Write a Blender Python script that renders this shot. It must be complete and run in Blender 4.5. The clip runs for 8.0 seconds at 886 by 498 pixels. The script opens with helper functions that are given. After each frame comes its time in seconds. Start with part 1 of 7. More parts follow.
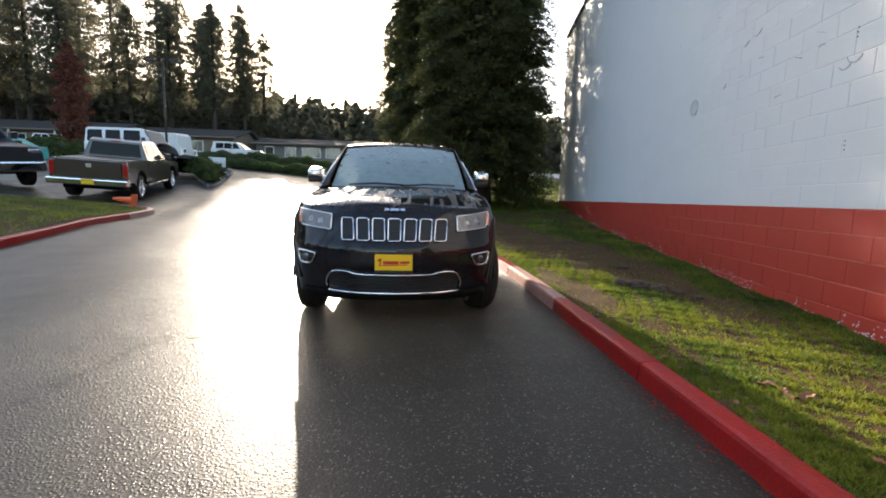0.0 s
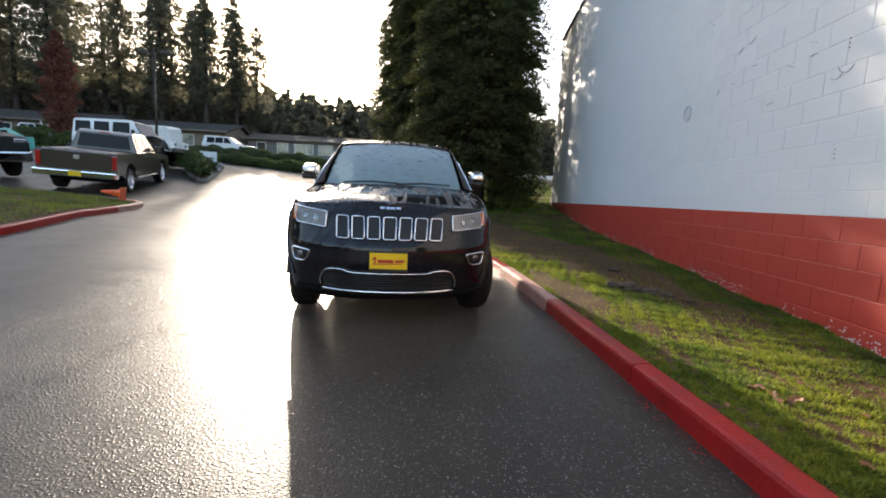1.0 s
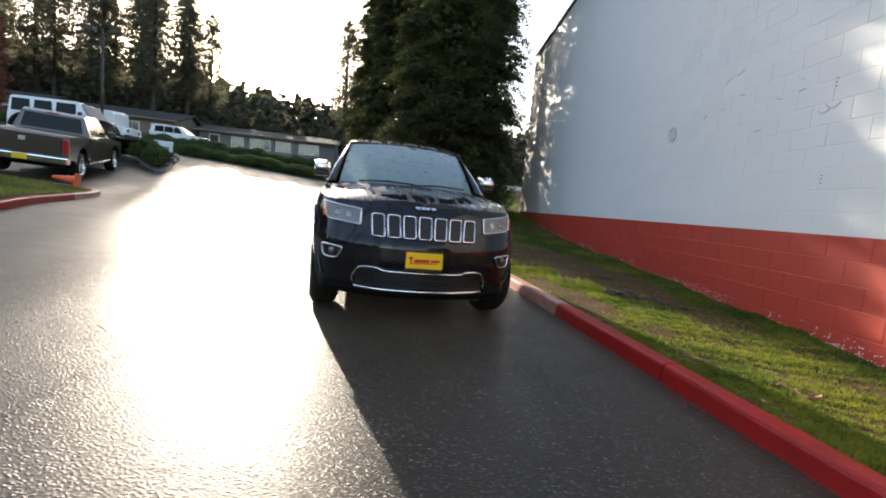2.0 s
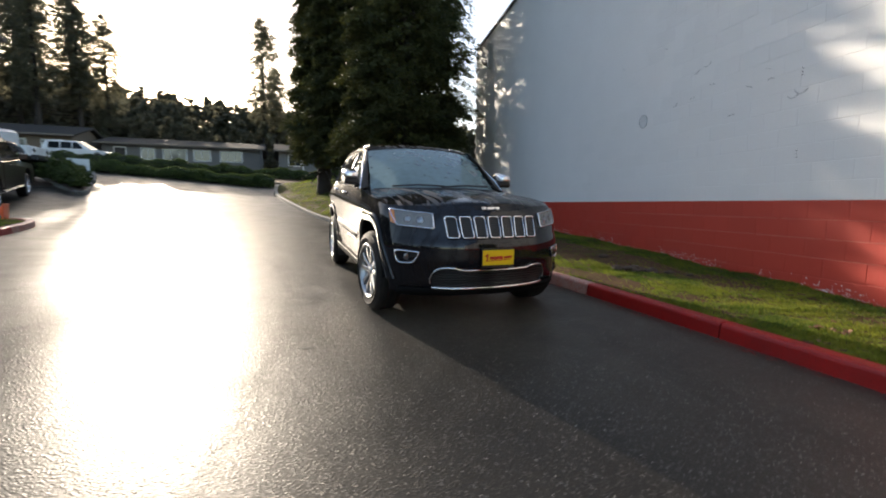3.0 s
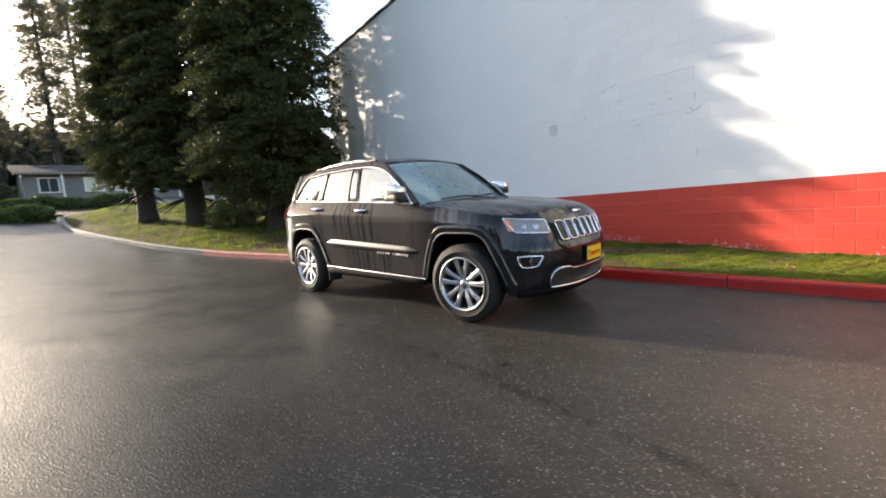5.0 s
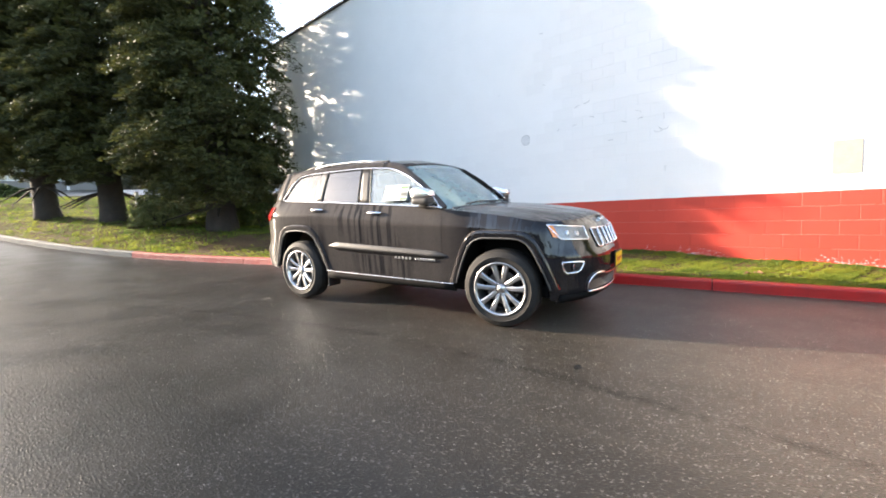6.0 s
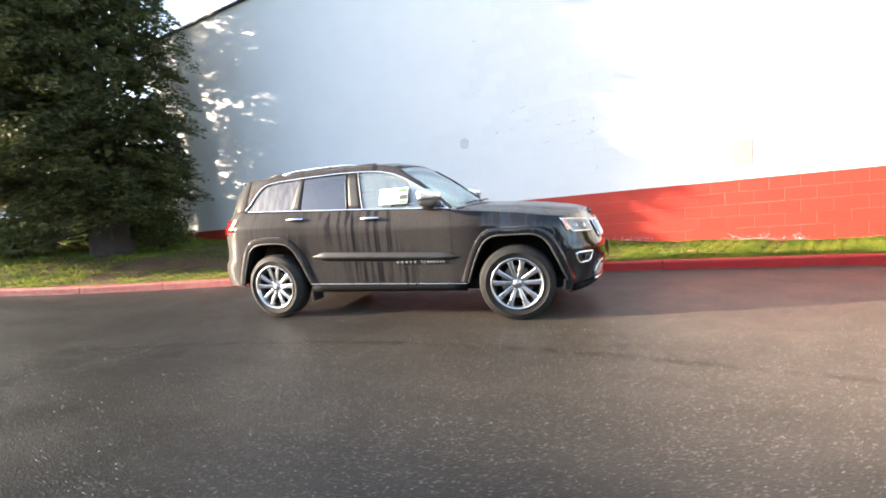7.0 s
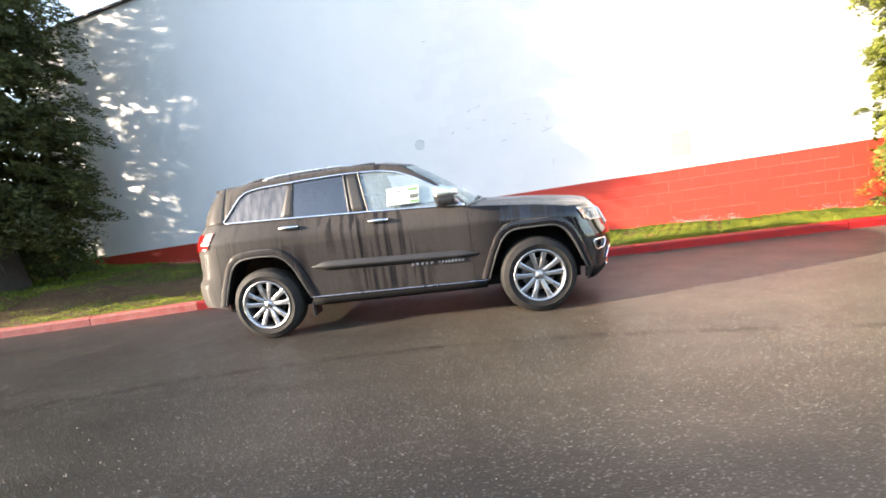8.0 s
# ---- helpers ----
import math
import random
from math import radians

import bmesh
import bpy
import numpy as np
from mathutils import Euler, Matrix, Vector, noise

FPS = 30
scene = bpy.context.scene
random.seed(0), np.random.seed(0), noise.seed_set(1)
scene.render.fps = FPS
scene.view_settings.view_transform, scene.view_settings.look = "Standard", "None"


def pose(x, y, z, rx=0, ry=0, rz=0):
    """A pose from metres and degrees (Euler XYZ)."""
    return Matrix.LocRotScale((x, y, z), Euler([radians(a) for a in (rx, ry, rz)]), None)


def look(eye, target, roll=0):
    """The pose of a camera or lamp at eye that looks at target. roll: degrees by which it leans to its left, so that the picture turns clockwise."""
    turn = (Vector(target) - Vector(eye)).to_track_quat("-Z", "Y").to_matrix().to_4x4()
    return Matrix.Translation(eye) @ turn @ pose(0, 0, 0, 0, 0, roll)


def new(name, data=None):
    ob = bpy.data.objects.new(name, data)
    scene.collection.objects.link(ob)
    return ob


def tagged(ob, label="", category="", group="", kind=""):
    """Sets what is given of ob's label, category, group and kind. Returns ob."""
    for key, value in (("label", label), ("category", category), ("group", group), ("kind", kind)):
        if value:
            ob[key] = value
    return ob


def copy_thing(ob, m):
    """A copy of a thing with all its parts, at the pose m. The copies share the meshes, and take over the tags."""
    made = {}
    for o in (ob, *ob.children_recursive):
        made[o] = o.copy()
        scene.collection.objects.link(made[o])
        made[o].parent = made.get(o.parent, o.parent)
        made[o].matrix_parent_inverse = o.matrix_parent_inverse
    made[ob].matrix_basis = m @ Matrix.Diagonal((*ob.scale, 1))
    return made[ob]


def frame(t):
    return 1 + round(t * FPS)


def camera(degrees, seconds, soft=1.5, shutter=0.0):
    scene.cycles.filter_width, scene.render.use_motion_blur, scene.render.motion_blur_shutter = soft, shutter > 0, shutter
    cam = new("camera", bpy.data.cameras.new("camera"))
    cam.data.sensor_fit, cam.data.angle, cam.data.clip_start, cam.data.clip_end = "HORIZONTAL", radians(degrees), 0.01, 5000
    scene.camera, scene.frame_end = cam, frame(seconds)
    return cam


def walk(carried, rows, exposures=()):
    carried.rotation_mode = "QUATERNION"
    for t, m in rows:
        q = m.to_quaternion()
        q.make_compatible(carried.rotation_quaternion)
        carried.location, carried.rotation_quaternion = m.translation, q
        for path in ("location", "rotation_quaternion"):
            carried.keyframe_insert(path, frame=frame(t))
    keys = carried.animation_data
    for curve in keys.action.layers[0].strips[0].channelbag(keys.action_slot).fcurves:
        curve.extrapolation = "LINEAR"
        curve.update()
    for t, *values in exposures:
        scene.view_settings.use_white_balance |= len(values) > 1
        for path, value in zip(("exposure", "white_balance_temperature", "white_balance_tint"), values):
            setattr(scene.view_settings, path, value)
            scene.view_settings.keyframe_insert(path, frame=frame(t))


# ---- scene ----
# ------------------------------------------------------------ camera and walk
cam = camera(91.7, 8.0, soft=1.8, shutter=0.4)
TILT = 1.6  # the road climbs this many degrees towards +y
SLOPE = pose(0, 0, 0, TILT, 0, 0)
PATH = [
    (0, (0.117, -4.305, 1.231), (0.276, -2.333, 0.938), 1.52),
    (0.5, (0.115, -4.304, 1.215), (0.272, -2.332, 0.924), 1.62),
    (1, (0.087, -4.299, 1.231), (0.286, -2.331, 0.937), 2.73),
    (1.5, (-0.116, -4.327, 1.187), (0.188, -2.371, 0.903), 4.84),
    (2.8, (-1.503, -4.138, 1.149), (-0.871, -2.255, 0.921), 2.50),
    (3, (-1.728, -4.126, 1.154), (-1.019, -2.274, 0.893), 0.91),
    (3.5, (-2.375, -3.850, 1.158), (-1.483, -2.083, 0.867), -2.40),
    (4, (-2.948, -3.500, 1.195), (-1.902, -1.816, 0.933), -1.85),
    (4.2, (-3.207, -3.370, 1.208), (-2.053, -1.764, 0.910), -2.42),
    (5.3, (-4.247, -2.466, 1.277), (-2.721, -1.193, 1.045), -3.55),
    (5.5, (-4.397, -2.296, 1.297), (-2.812, -1.102, 1.046), -2.92),
    (6, (-4.677, -1.780, 1.315), (-3.008, -0.707, 1.067), -2.05),
    (6.5, (-4.959, -1.296, 1.336), (-3.149, -0.476, 1.105), -2.38),
    (7, (-5.183, -0.643, 1.326), (-3.296, -0.029, 1.079), -4.65),
    (7.5, (-5.276, -0.050, 1.343), (-3.330, 0.340, 1.094), -5.89),
    (8, (-5.264, 0.444, 1.342), (-3.294, 0.666, 1.081), -7.63),
]
EXPOSURES = [(0.0, 1.78, 6900, 12), (1.7, 1.80, 6900, 12), (3.0, 1.26, 6900, 12), (4.0, 1.18, 6900, 12), (5.5, 2.52, 7100, 14), (7.0, 2.86, 7100, 14), (8.0, 2.87, 7100, 14)]
walk(cam, [(t, SLOPE @ look(eye, target, roll)) for t, eye, target, roll in PATH], EXPOSURES)

# ------------------------------------------------------------ sky and sun
SUN_AZ, SUN_EL = 14.5, 16.5  # degrees to the left of +y, and above the horizon
world = bpy.data.worlds.new("world")
scene.world = world
world.use_nodes = True
wn = world.node_tree.nodes
sky = wn.new("ShaderNodeTexSky")
sky.sky_type, sky.sun_disc = "NISHITA", False
sky.sun_elevation, sky.sun_rotation = radians(SUN_EL), radians(-SUN_AZ)
sky.air_density, sky.dust_density, sky.ozone_density = 1.0, 1.4, 1.0
wn["Background"].inputs["Strength"].default_value = 0.15
world.node_tree.links.new(sky.outputs[0], wn["Background"].inputs["Color"])
sun = new("sun", bpy.data.lights.new("sun", "SUN"))
sun.data.energy, sun.data.angle, sun.data.color = 3.4, radians(0.6), (1.0, 0.9, 0.76)
a, e = radians(SUN_AZ), radians(SUN_EL)
SUN_DIR = Vector((-math.sin(a) * math.cos(e), math.cos(a) * math.cos(e), math.sin(e)))
sun.matrix_world = SUN_DIR.to_track_quat("Z", "Y").to_matrix().to_4x4()


# ------------------------------------------------------------ materials
def material(name, base, rough=0.6, metal=0.0, vary=0.15, scale=6.0, fine=60.0, bump=0.0, bump_scale=80.0,
             second=None, coat=0.0, emit=0.0, random_tint=0.0, spec=0.5):
    """A surface with colour that varies at two scales, roughness that follows it, and fine relief."""
    m = bpy.data.materials.new(name)
    m.use_nodes = True
    n, l = m.node_tree.nodes, m.node_tree.links
    b = n["Principled BSDF"]
    co = n.new("ShaderNodeTexCoord")
    def tex(s, detail=4.0):
        t = n.new("ShaderNodeTexNoise")
        t.inputs["Scale"].default_value, t.inputs["Detail"].default_value = s, detail
        l.new(co.outputs["Object"], t.inputs["Vector"])
        return t.outputs["Fac"]
    big, small = tex(scale), tex(fine, 2.0)
    add = n.new("ShaderNodeMath"); add.operation = "ADD"
    l.new(big, add.inputs[0]); l.new(small, add.inputs[1])
    rng = n.new("ShaderNodeMapRange")
    rng.inputs[1].default_value, rng.inputs[2].default_value = 0.7, 1.3
    l.new(add.outputs[0], rng.inputs[0])
    mix = n.new("ShaderNodeMix"); mix.data_type = "RGBA"
    dark = second or tuple(c * (1 - vary) for c in base)
    light = tuple(min(1, c * (1 + vary)) for c in base) if not second else base
    mix.inputs[6].default_value, mix.inputs[7].default_value = (*dark, 1), (*light, 1)
    l.new(rng.outputs[0], mix.inputs[0])
    col = mix.outputs[2]
    if random_tint:
        info = n.new("ShaderNodeObjectInfo")
        r2 = n.new("ShaderNodeMapRange")
        r2.inputs[3].default_value, r2.inputs[4].default_value = 1 - random_tint, 1 + random_tint
        l.new(info.outputs["Random"], r2.inputs[0])
        mul = n.new("ShaderNodeMix"); mul.data_type, mul.blend_type = "RGBA", "MULTIPLY"
        mul.inputs[0].default_value = 1.0
        l.new(col, mul.inputs[6]); l.new(r2.outputs[0], mul.inputs[7])
        col = mul.outputs[2]
    l.new(col, b.inputs["Base Color"])
    rr = n.new("ShaderNodeMapRange")
    rr.inputs[3].default_value, rr.inputs[4].default_value = rough * 0.85, min(1, rough * 1.15)
    l.new(big, rr.inputs[0]); l.new(rr.outputs[0], b.inputs["Roughness"])
    b.inputs["Metallic"].default_value = metal
    b.inputs["Specular IOR Level"].default_value = spec
    b.inputs["Coat Weight"].default_value = coat
    b.inputs["Coat Roughness"].default_value = 0.06
    if emit:
        l.new(col, b.inputs["Emission Color"]); b.inputs["Emission Strength"].default_value = emit
    if bump:
        bt = tex(bump_scale, 5.0)
        bn = n.new("ShaderNodeBump")
        bn.inputs["Strength"].default_value, bn.inputs["Distance"].default_value = min(1, bump), 0.01 * max(1, bump)
        l.new(bt, bn.inputs["Height"]); l.new(bn.outputs[0], b.inputs["Normal"])
    return m


def glass_material(name, tint, rough=0.02, ior=1.5, clear=0.9, film=0.0, film_colour=(0.55, 0.60, 0.60), runs=0.3):
    """Thin pane: see-through with a tint, a gloss that grows at grazing angles, and a dried film in upright runs; a
    teal film also paints in sky reflection.
    """
    m = bpy.data.materials.new(name)
    m.use_nodes = True
    n, l = m.node_tree.nodes, m.node_tree.links
    n.remove(n["Principled BSDF"])
    tr, gl, mx, fr = n.new("ShaderNodeBsdfTransparent"), n.new("ShaderNodeBsdfGlossy"), n.new("ShaderNodeMixShader"), n.new("ShaderNodeFresnel")
    tr.inputs[0].default_value = (*[c * clear for c in tint], 1)
    gl.inputs["Roughness"].default_value, gl.inputs["Color"].default_value = rough, (1, 1, 1, 1)
    fr.inputs[0].default_value = ior
    under = tr.outputs[0]
    if film:
        co, mp, st, rg = n.new("ShaderNodeTexCoord"), n.new("ShaderNodeMapping"), n.new("ShaderNodeTexNoise"), n.new("ShaderNodeMapRange")
        mp.inputs["Scale"].default_value = (9.0, 14.0, 1.2)
        st.inputs["Scale"].default_value, st.inputs["Detail"].default_value = 1.4, 4.0
        for i, v in enumerate((0.30, 0.70, film * (1 - runs), film * (1 + runs)), 1):
            rg.inputs[i].default_value = v
        l.new(co.outputs["Object"], mp.inputs["Vector"]); l.new(mp.outputs[0], st.inputs["Vector"]); l.new(st.outputs["Fac"], rg.inputs[0])
        df, tl, m1, m2 = n.new("ShaderNodeBsdfDiffuse"), n.new("ShaderNodeBsdfTranslucent"), n.new("ShaderNodeMixShader"), n.new("ShaderNodeMixShader")
        df.inputs[0].default_value = tl.inputs[0].default_value = (*film_colour, 1)
        m1.inputs[0].default_value = 0.35
        l.new(df.outputs[0], m1.inputs[1]); l.new(tl.outputs[0], m1.inputs[2])
        l.new(rg.outputs[0], m2.inputs[0]); l.new(tr.outputs[0], m2.inputs[1]); l.new(m1.outputs[0], m2.inputs[2])
        under = m2.outputs[0]
    l.new(fr.outputs[0], mx.inputs[0]); l.new(under, mx.inputs[1]); l.new(gl.outputs[0], mx.inputs[2])
    l.new(mx.outputs[0], n["Material Output"].inputs[0])
    return m




def foliage_material(name, dark, light, rough=0.6, through_light=0.25, patch=1.6):
    """Leaves: each island of the mesh takes its own green between two colours; some light passes through."""
    m = bpy.data.materials.new(name)
    m.use_nodes = True
    n, l = m.node_tree.nodes, m.node_tree.links
    b = n["Principled BSDF"]
    geo = n.new("ShaderNodeNewGeometry")
    mix = n.new("ShaderNodeMix"); mix.data_type = "RGBA"
    mix.inputs[6].default_value, mix.inputs[7].default_value = (*dark, 1), (*light, 1)
    co, nz, rg = n.new("ShaderNodeTexCoord"), n.new("ShaderNodeTexNoise"), n.new("ShaderNodeMapRange")
    nz.inputs["Scale"].default_value, nz.inputs["Detail"].default_value = patch, 3.0
    l.new(co.outputs["Object"], nz.inputs["Vector"])
    for i, v in enumerate((0.36, 0.64, 0.0, 1.0), 1):
        rg.inputs[i].default_value = v
    l.new(nz.outputs["Fac"], rg.inputs[0])
    both = n.new("ShaderNodeMix")
    both.inputs[0].default_value = 0.5
    l.new(geo.outputs["Random Per Island"], both.inputs[2]); l.new(rg.outputs[0], both.inputs[3])
    l.new(both.outputs[0], mix.inputs[0])
    l.new(mix.outputs[2], b.inputs["Base Color"])
    b.inputs["Roughness"].default_value = rough
    b.inputs["Specular IOR Level"].default_value = 0.3
    tl = n.new("ShaderNodeBsdfTranslucent")
    l.new(mix.outputs[2], tl.inputs[0])
    mx = n.new("ShaderNodeMixShader")
    mx.inputs[0].default_value = through_light
    l.new(b.outputs[0], mx.inputs[1]); l.new(tl.outputs[0], mx.inputs[2])
    l.new(mx.outputs[0], n["Material Output"].inputs[0])
    return m


def asphalt_material():
    """Wet asphalt: dark binder with lighter stones, a film of water that is thicker in patches."""
    m = bpy.data.materials.new("wet_asphalt")
    m.use_nodes = True
    n, l = m.node_tree.nodes, m.node_tree.links
    b = n["Principled BSDF"]
    co = n.new("ShaderNodeTexCoord")
    def noise_tex(s, d=3.0, rough=0.5):
        t = n.new("ShaderNodeTexNoise")
        t.inputs["Scale"].default_value, t.inputs["Detail"].default_value, t.inputs["Roughness"].default_value = s, d, rough
        l.new(co.outputs["Object"], t.inputs["Vector"])
        return t.outputs["Fac"]
    def ramp(fac, lo, hi, a, c):
        r = n.new("ShaderNodeMapRange")
        for i, v in enumerate((lo, hi, a, c), 1):
            r.inputs[i].default_value = v
        l.new(fac, r.inputs[0])
        return r.outputs[0]
    vor = n.new("ShaderNodeTexVoronoi")
    vor.inputs["Scale"].default_value = 78.0
    l.new(co.outputs["Object"], vor.inputs["Vector"])
    stone = n.new("ShaderNodeSeparateColor")
    l.new(vor.outputs["Color"], stone.inputs[0])
    patch = noise_tex(0.45, 5.0, 0.6)
    wet = noise_tex(1.7, 4.0, 0.55)
    mix = n.new("ShaderNodeMix"); mix.data_type = "RGBA"
    mix.inputs[6].default_value, mix.inputs[7].default_value = (0.0155, 0.0130, 0.0102, 1), (0.055, 0.0448, 0.0330, 1)
    lane_map = n.new("ShaderNodeMapping")
    lane_map.inputs["Scale"].default_value = (1.9, 0.10, 1.0)
    l.new(co.outputs["Object"], lane_map.inputs["Vector"])
    lane = n.new("ShaderNodeTexNoise")
    lane.inputs["Scale"].default_value, lane.inputs["Detail"].default_value, lane.inputs["Distortion"].default_value = 1.6, 5.0, 0.4
    l.new(lane_map.outputs[0], lane.inputs["Vector"])
    both = n.new("ShaderNodeMath"); both.operation = "MULTIPLY"
    l.new(ramp(patch, 0.3, 0.7, 0.35, 1.0), both.inputs[0]); l.new(ramp(lane.outputs["Fac"], 0.36, 0.58, 0.68, 1.0), both.inputs[1])
    l.new(both.outputs[0], mix.inputs[0])
    # a dark worn line that bends along the lane: x = -1.66 - 0.04 (y - 0.9)^2
    xyz = n.new("ShaderNodeSeparateXYZ")
    l.new(co.outputs["Object"], xyz.inputs[0])
    def calc(op, a0, b0, c0=0.0):
        q = n.new("ShaderNodeMath"); q.operation = op
        for i, v in enumerate((a0, b0, c0)):
            if isinstance(v, float):
                q.inputs[i].default_value = v
            else:
                l.new(v, q.inputs[i])
        return q.outputs[0]
    dy = calc("SUBTRACT", xyz.outputs["Y"], 0.9)
    bend = calc("MULTIPLY_ADD", calc("MULTIPLY", dy, dy), 0.04, 1.60)
    wander = calc("MULTIPLY", noise_tex(2.2, 3.0), 0.12)
    off = calc("ABSOLUTE", calc("ADD", calc("ADD", xyz.outputs["X"], bend), wander), 0.0)
    ends = ramp(calc("ABSOLUTE", dy, 0.0), 3.2, 5.0, 1.0, 0.0)
    worn = calc("MULTIPLY", calc("MULTIPLY", ramp(off, 0.015, 0.075, 1.0, 0.0), ends), ramp(noise_tex(7.0, 3.0), 0.38, 0.62, 0.05, 0.6))
    dull = n.new("ShaderNodeMix"); dull.data_type = "RGBA"
    dull.inputs[7].default_value = (0.013, 0.011, 0.009, 1)
    l.new(mix.outputs[2], dull.inputs[6]); l.new(worn, dull.inputs[0])
    grit = n.new("ShaderNodeTexVoronoi")
    grit.inputs["Scale"].default_value = 115.0
    l.new(co.outputs["Object"], grit.inputs["Vector"])
    gcol = n.new("ShaderNodeSeparateColor")
    l.new(grit.outputs["Color"], gcol.inputs[0])
    chip = n.new("ShaderNodeMix"); chip.data_type = "RGBA"
    chip.inputs[7].default_value = (0.27, 0.245, 0.21, 1)
    l.new(dull.outputs[2], chip.inputs[6]); l.new(ramp(gcol.outputs[0], 0.92, 0.99, 0.0, 0.52), chip.inputs[0])
    l.new(chip.outputs[2], b.inputs["Base Color"])
    l.new(ramp(wet, 0.35, 0.7, 0.35, 0.48), b.inputs["Roughness"])
    b.inputs["Diffuse Roughness"].default_value = 1.0
    l.new(ramp(worn, 0.0, 1.0, 0.22, 0.07), b.inputs["Specular IOR Level"])
    hsum = n.new("ShaderNodeMath"); hsum.operation = "MULTIPLY_ADD"
    l.new(noise_tex(210.0, 2.0), hsum.inputs[0]); hsum.inputs[1].default_value = 0.35
    inv = ramp(vor.outputs["Distance"], 0.0, 0.6, 1.0, 0.0)
    # some stones stand up through the film of water
    proud = n.new("ShaderNodeMath"); proud.operation = "MULTIPLY"
    l.new(inv, proud.inputs[0]); l.new(ramp(stone.outputs[1], 0.20, 0.95, 0.25, 1.2), proud.inputs[1])
    l.new(proud.outputs[0], hsum.inputs[2])
    bn = n.new("ShaderNodeBump")
    bn.inputs["Strength"].default_value, bn.inputs["Distance"].default_value = 0.66, 0.0040
    l.new(hsum.outputs[0], bn.inputs["Height"]); l.new(bn.outputs[0], b.inputs["Normal"])
    return m


ASPHALT = asphalt_material()
SOIL = material("grass_soil", (0.115, 0.070, 0.036), 0.95, vary=0.5, scale=3.4, fine=40.0, bump=1.0, bump_scale=26.0, second=(0.058, 0.033, 0.020), spec=0.08)
BARK_MULCH = material("bark_mulch", (0.07, 0.045, 0.03), 0.9, vary=0.4, bump=1.0, bump_scale=40.0)
RED_PAINT = material("red_kerb_paint", (0.37, 0.009, 0.007), 0.38, vary=0.22, scale=5.0, fine=90.0, bump=0.4, bump_scale=60.0, second=(0.23, 0.011, 0.010), spec=0.3)
FADED_RED = material("faded_kerb_paint", (0.42, 0.13, 0.10), 0.6, scale=6.0, fine=45.0, bump=0.4, second=(0.34, 0.030, 0.024))
WORN_PAINT = material("worn_kerb_paint", (0.46, 0.33, 0.27), 0.6, scale=7.0, fine=45.0, bump=0.5, second=(0.45, 0.12, 0.09))
CONCRETE = material("kerb_concrete", (0.145, 0.135, 0.115), 0.75, vary=0.2, scale=4.0, fine=70.0, bump=0.5)
WALL_RED = material("red_block_paint", (0.485, 0.040, 0.022), 0.55, vary=0.07, scale=2.0, fine=70.0, bump=0.35, bump_scale=120.0, random_tint=0.04)
WALL_WHITE = material("white_block_paint", (0.78, 0.78, 0.77), 0.55, vary=0.03, scale=1.5, fine=60.0, bump=0.35, bump_scale=120.0, random_tint=0.015)
WALL_JOINT = material("painted_mortar", (0.77, 0.77, 0.76), 0.75, vary=0.05)
JOINT_RED = material("painted_red_mortar", (0.43, 0.038, 0.021), 0.7, vary=0.08)
BARK = material("conifer_bark", (0.032, 0.024, 0.018), 0.9, vary=0.4, scale=5.0, fine=30.0, bump=1.0, bump_scale=25.0)
CEDAR = foliage_material("cedar_sprays", (0.016, 0.025, 0.009), (0.092, 0.094, 0.024), through_light=0.24)
# needles coloured paler than real ones: distant haze put into the base colour
FAR_FIR = foliage_material("haze_paled_fir_needles", (0.075, 0.080, 0.055), (0.190, 0.175, 0.115), through_light=0.66, patch=0.4)
GRASS = foliage_material("grass_blades", (0.085, 0.145, 0.016), (0.32, 0.335, 0.045), 0.6, 0.5, 2.2)
MOSS = foliage_material("dark_grass_blades", (0.040, 0.085, 0.014), (0.15, 0.215, 0.030), 0.6, 0.45, 2.2)
HEDGE = foliage_material("hedge_leaves", (0.03, 0.05, 0.015), (0.10, 0.13, 0.035), through_light=0.3)
RUSSET = foliage_material("russet_leaves", (0.09, 0.03, 0.02), (0.22, 0.08, 0.05), through_light=0.35)
DEAD_LEAF = material("dead_leaf", (0.20, 0.085, 0.04), 0.7, vary=0.3)


# ------------------------------------------------------------ helpers for building
def mesh_object(name, verts, faces, mat, parent=None, smooth=False):
    """verts (N, 3) and faces (M, k), all of one corner count, as one mesh."""
    me = bpy.data.meshes.new(name)
    v, f = np.asarray(verts, np.float32), np.asarray(faces, np.int32)
    k = f.shape[1]
    me.vertices.add(len(v)); me.vertices.foreach_set("co", v.ravel())
    me.loops.add(f.size); me.loops.foreach_set("vertex_index", f.ravel())
    me.polygons.add(len(f)); me.polygons.foreach_set("loop_start", np.arange(0, f.size, k, dtype=np.int32))
    me.update(calc_edges=True)
    me.polygons.foreach_set("use_smooth", np.full(len(f), smooth, bool))
    me.materials.append(mat)
    ob = new(name, me)
    if parent:
        ob.parent = parent
    return ob


def part(name, bm, mat, parent, label="", smooth=False):
    """Link a bmesh as one mesh object under a thing or a part."""
    me = bpy.data.meshes.new(name)
    bm.to_mesh(me); bm.free()
    if smooth:
        me.polygons.foreach_set("use_smooth", np.ones(len(me.polygons), bool))
    me.materials.append(mat)
    ob = new(name, me)
    ob.parent = parent
    return tagged(ob, label)


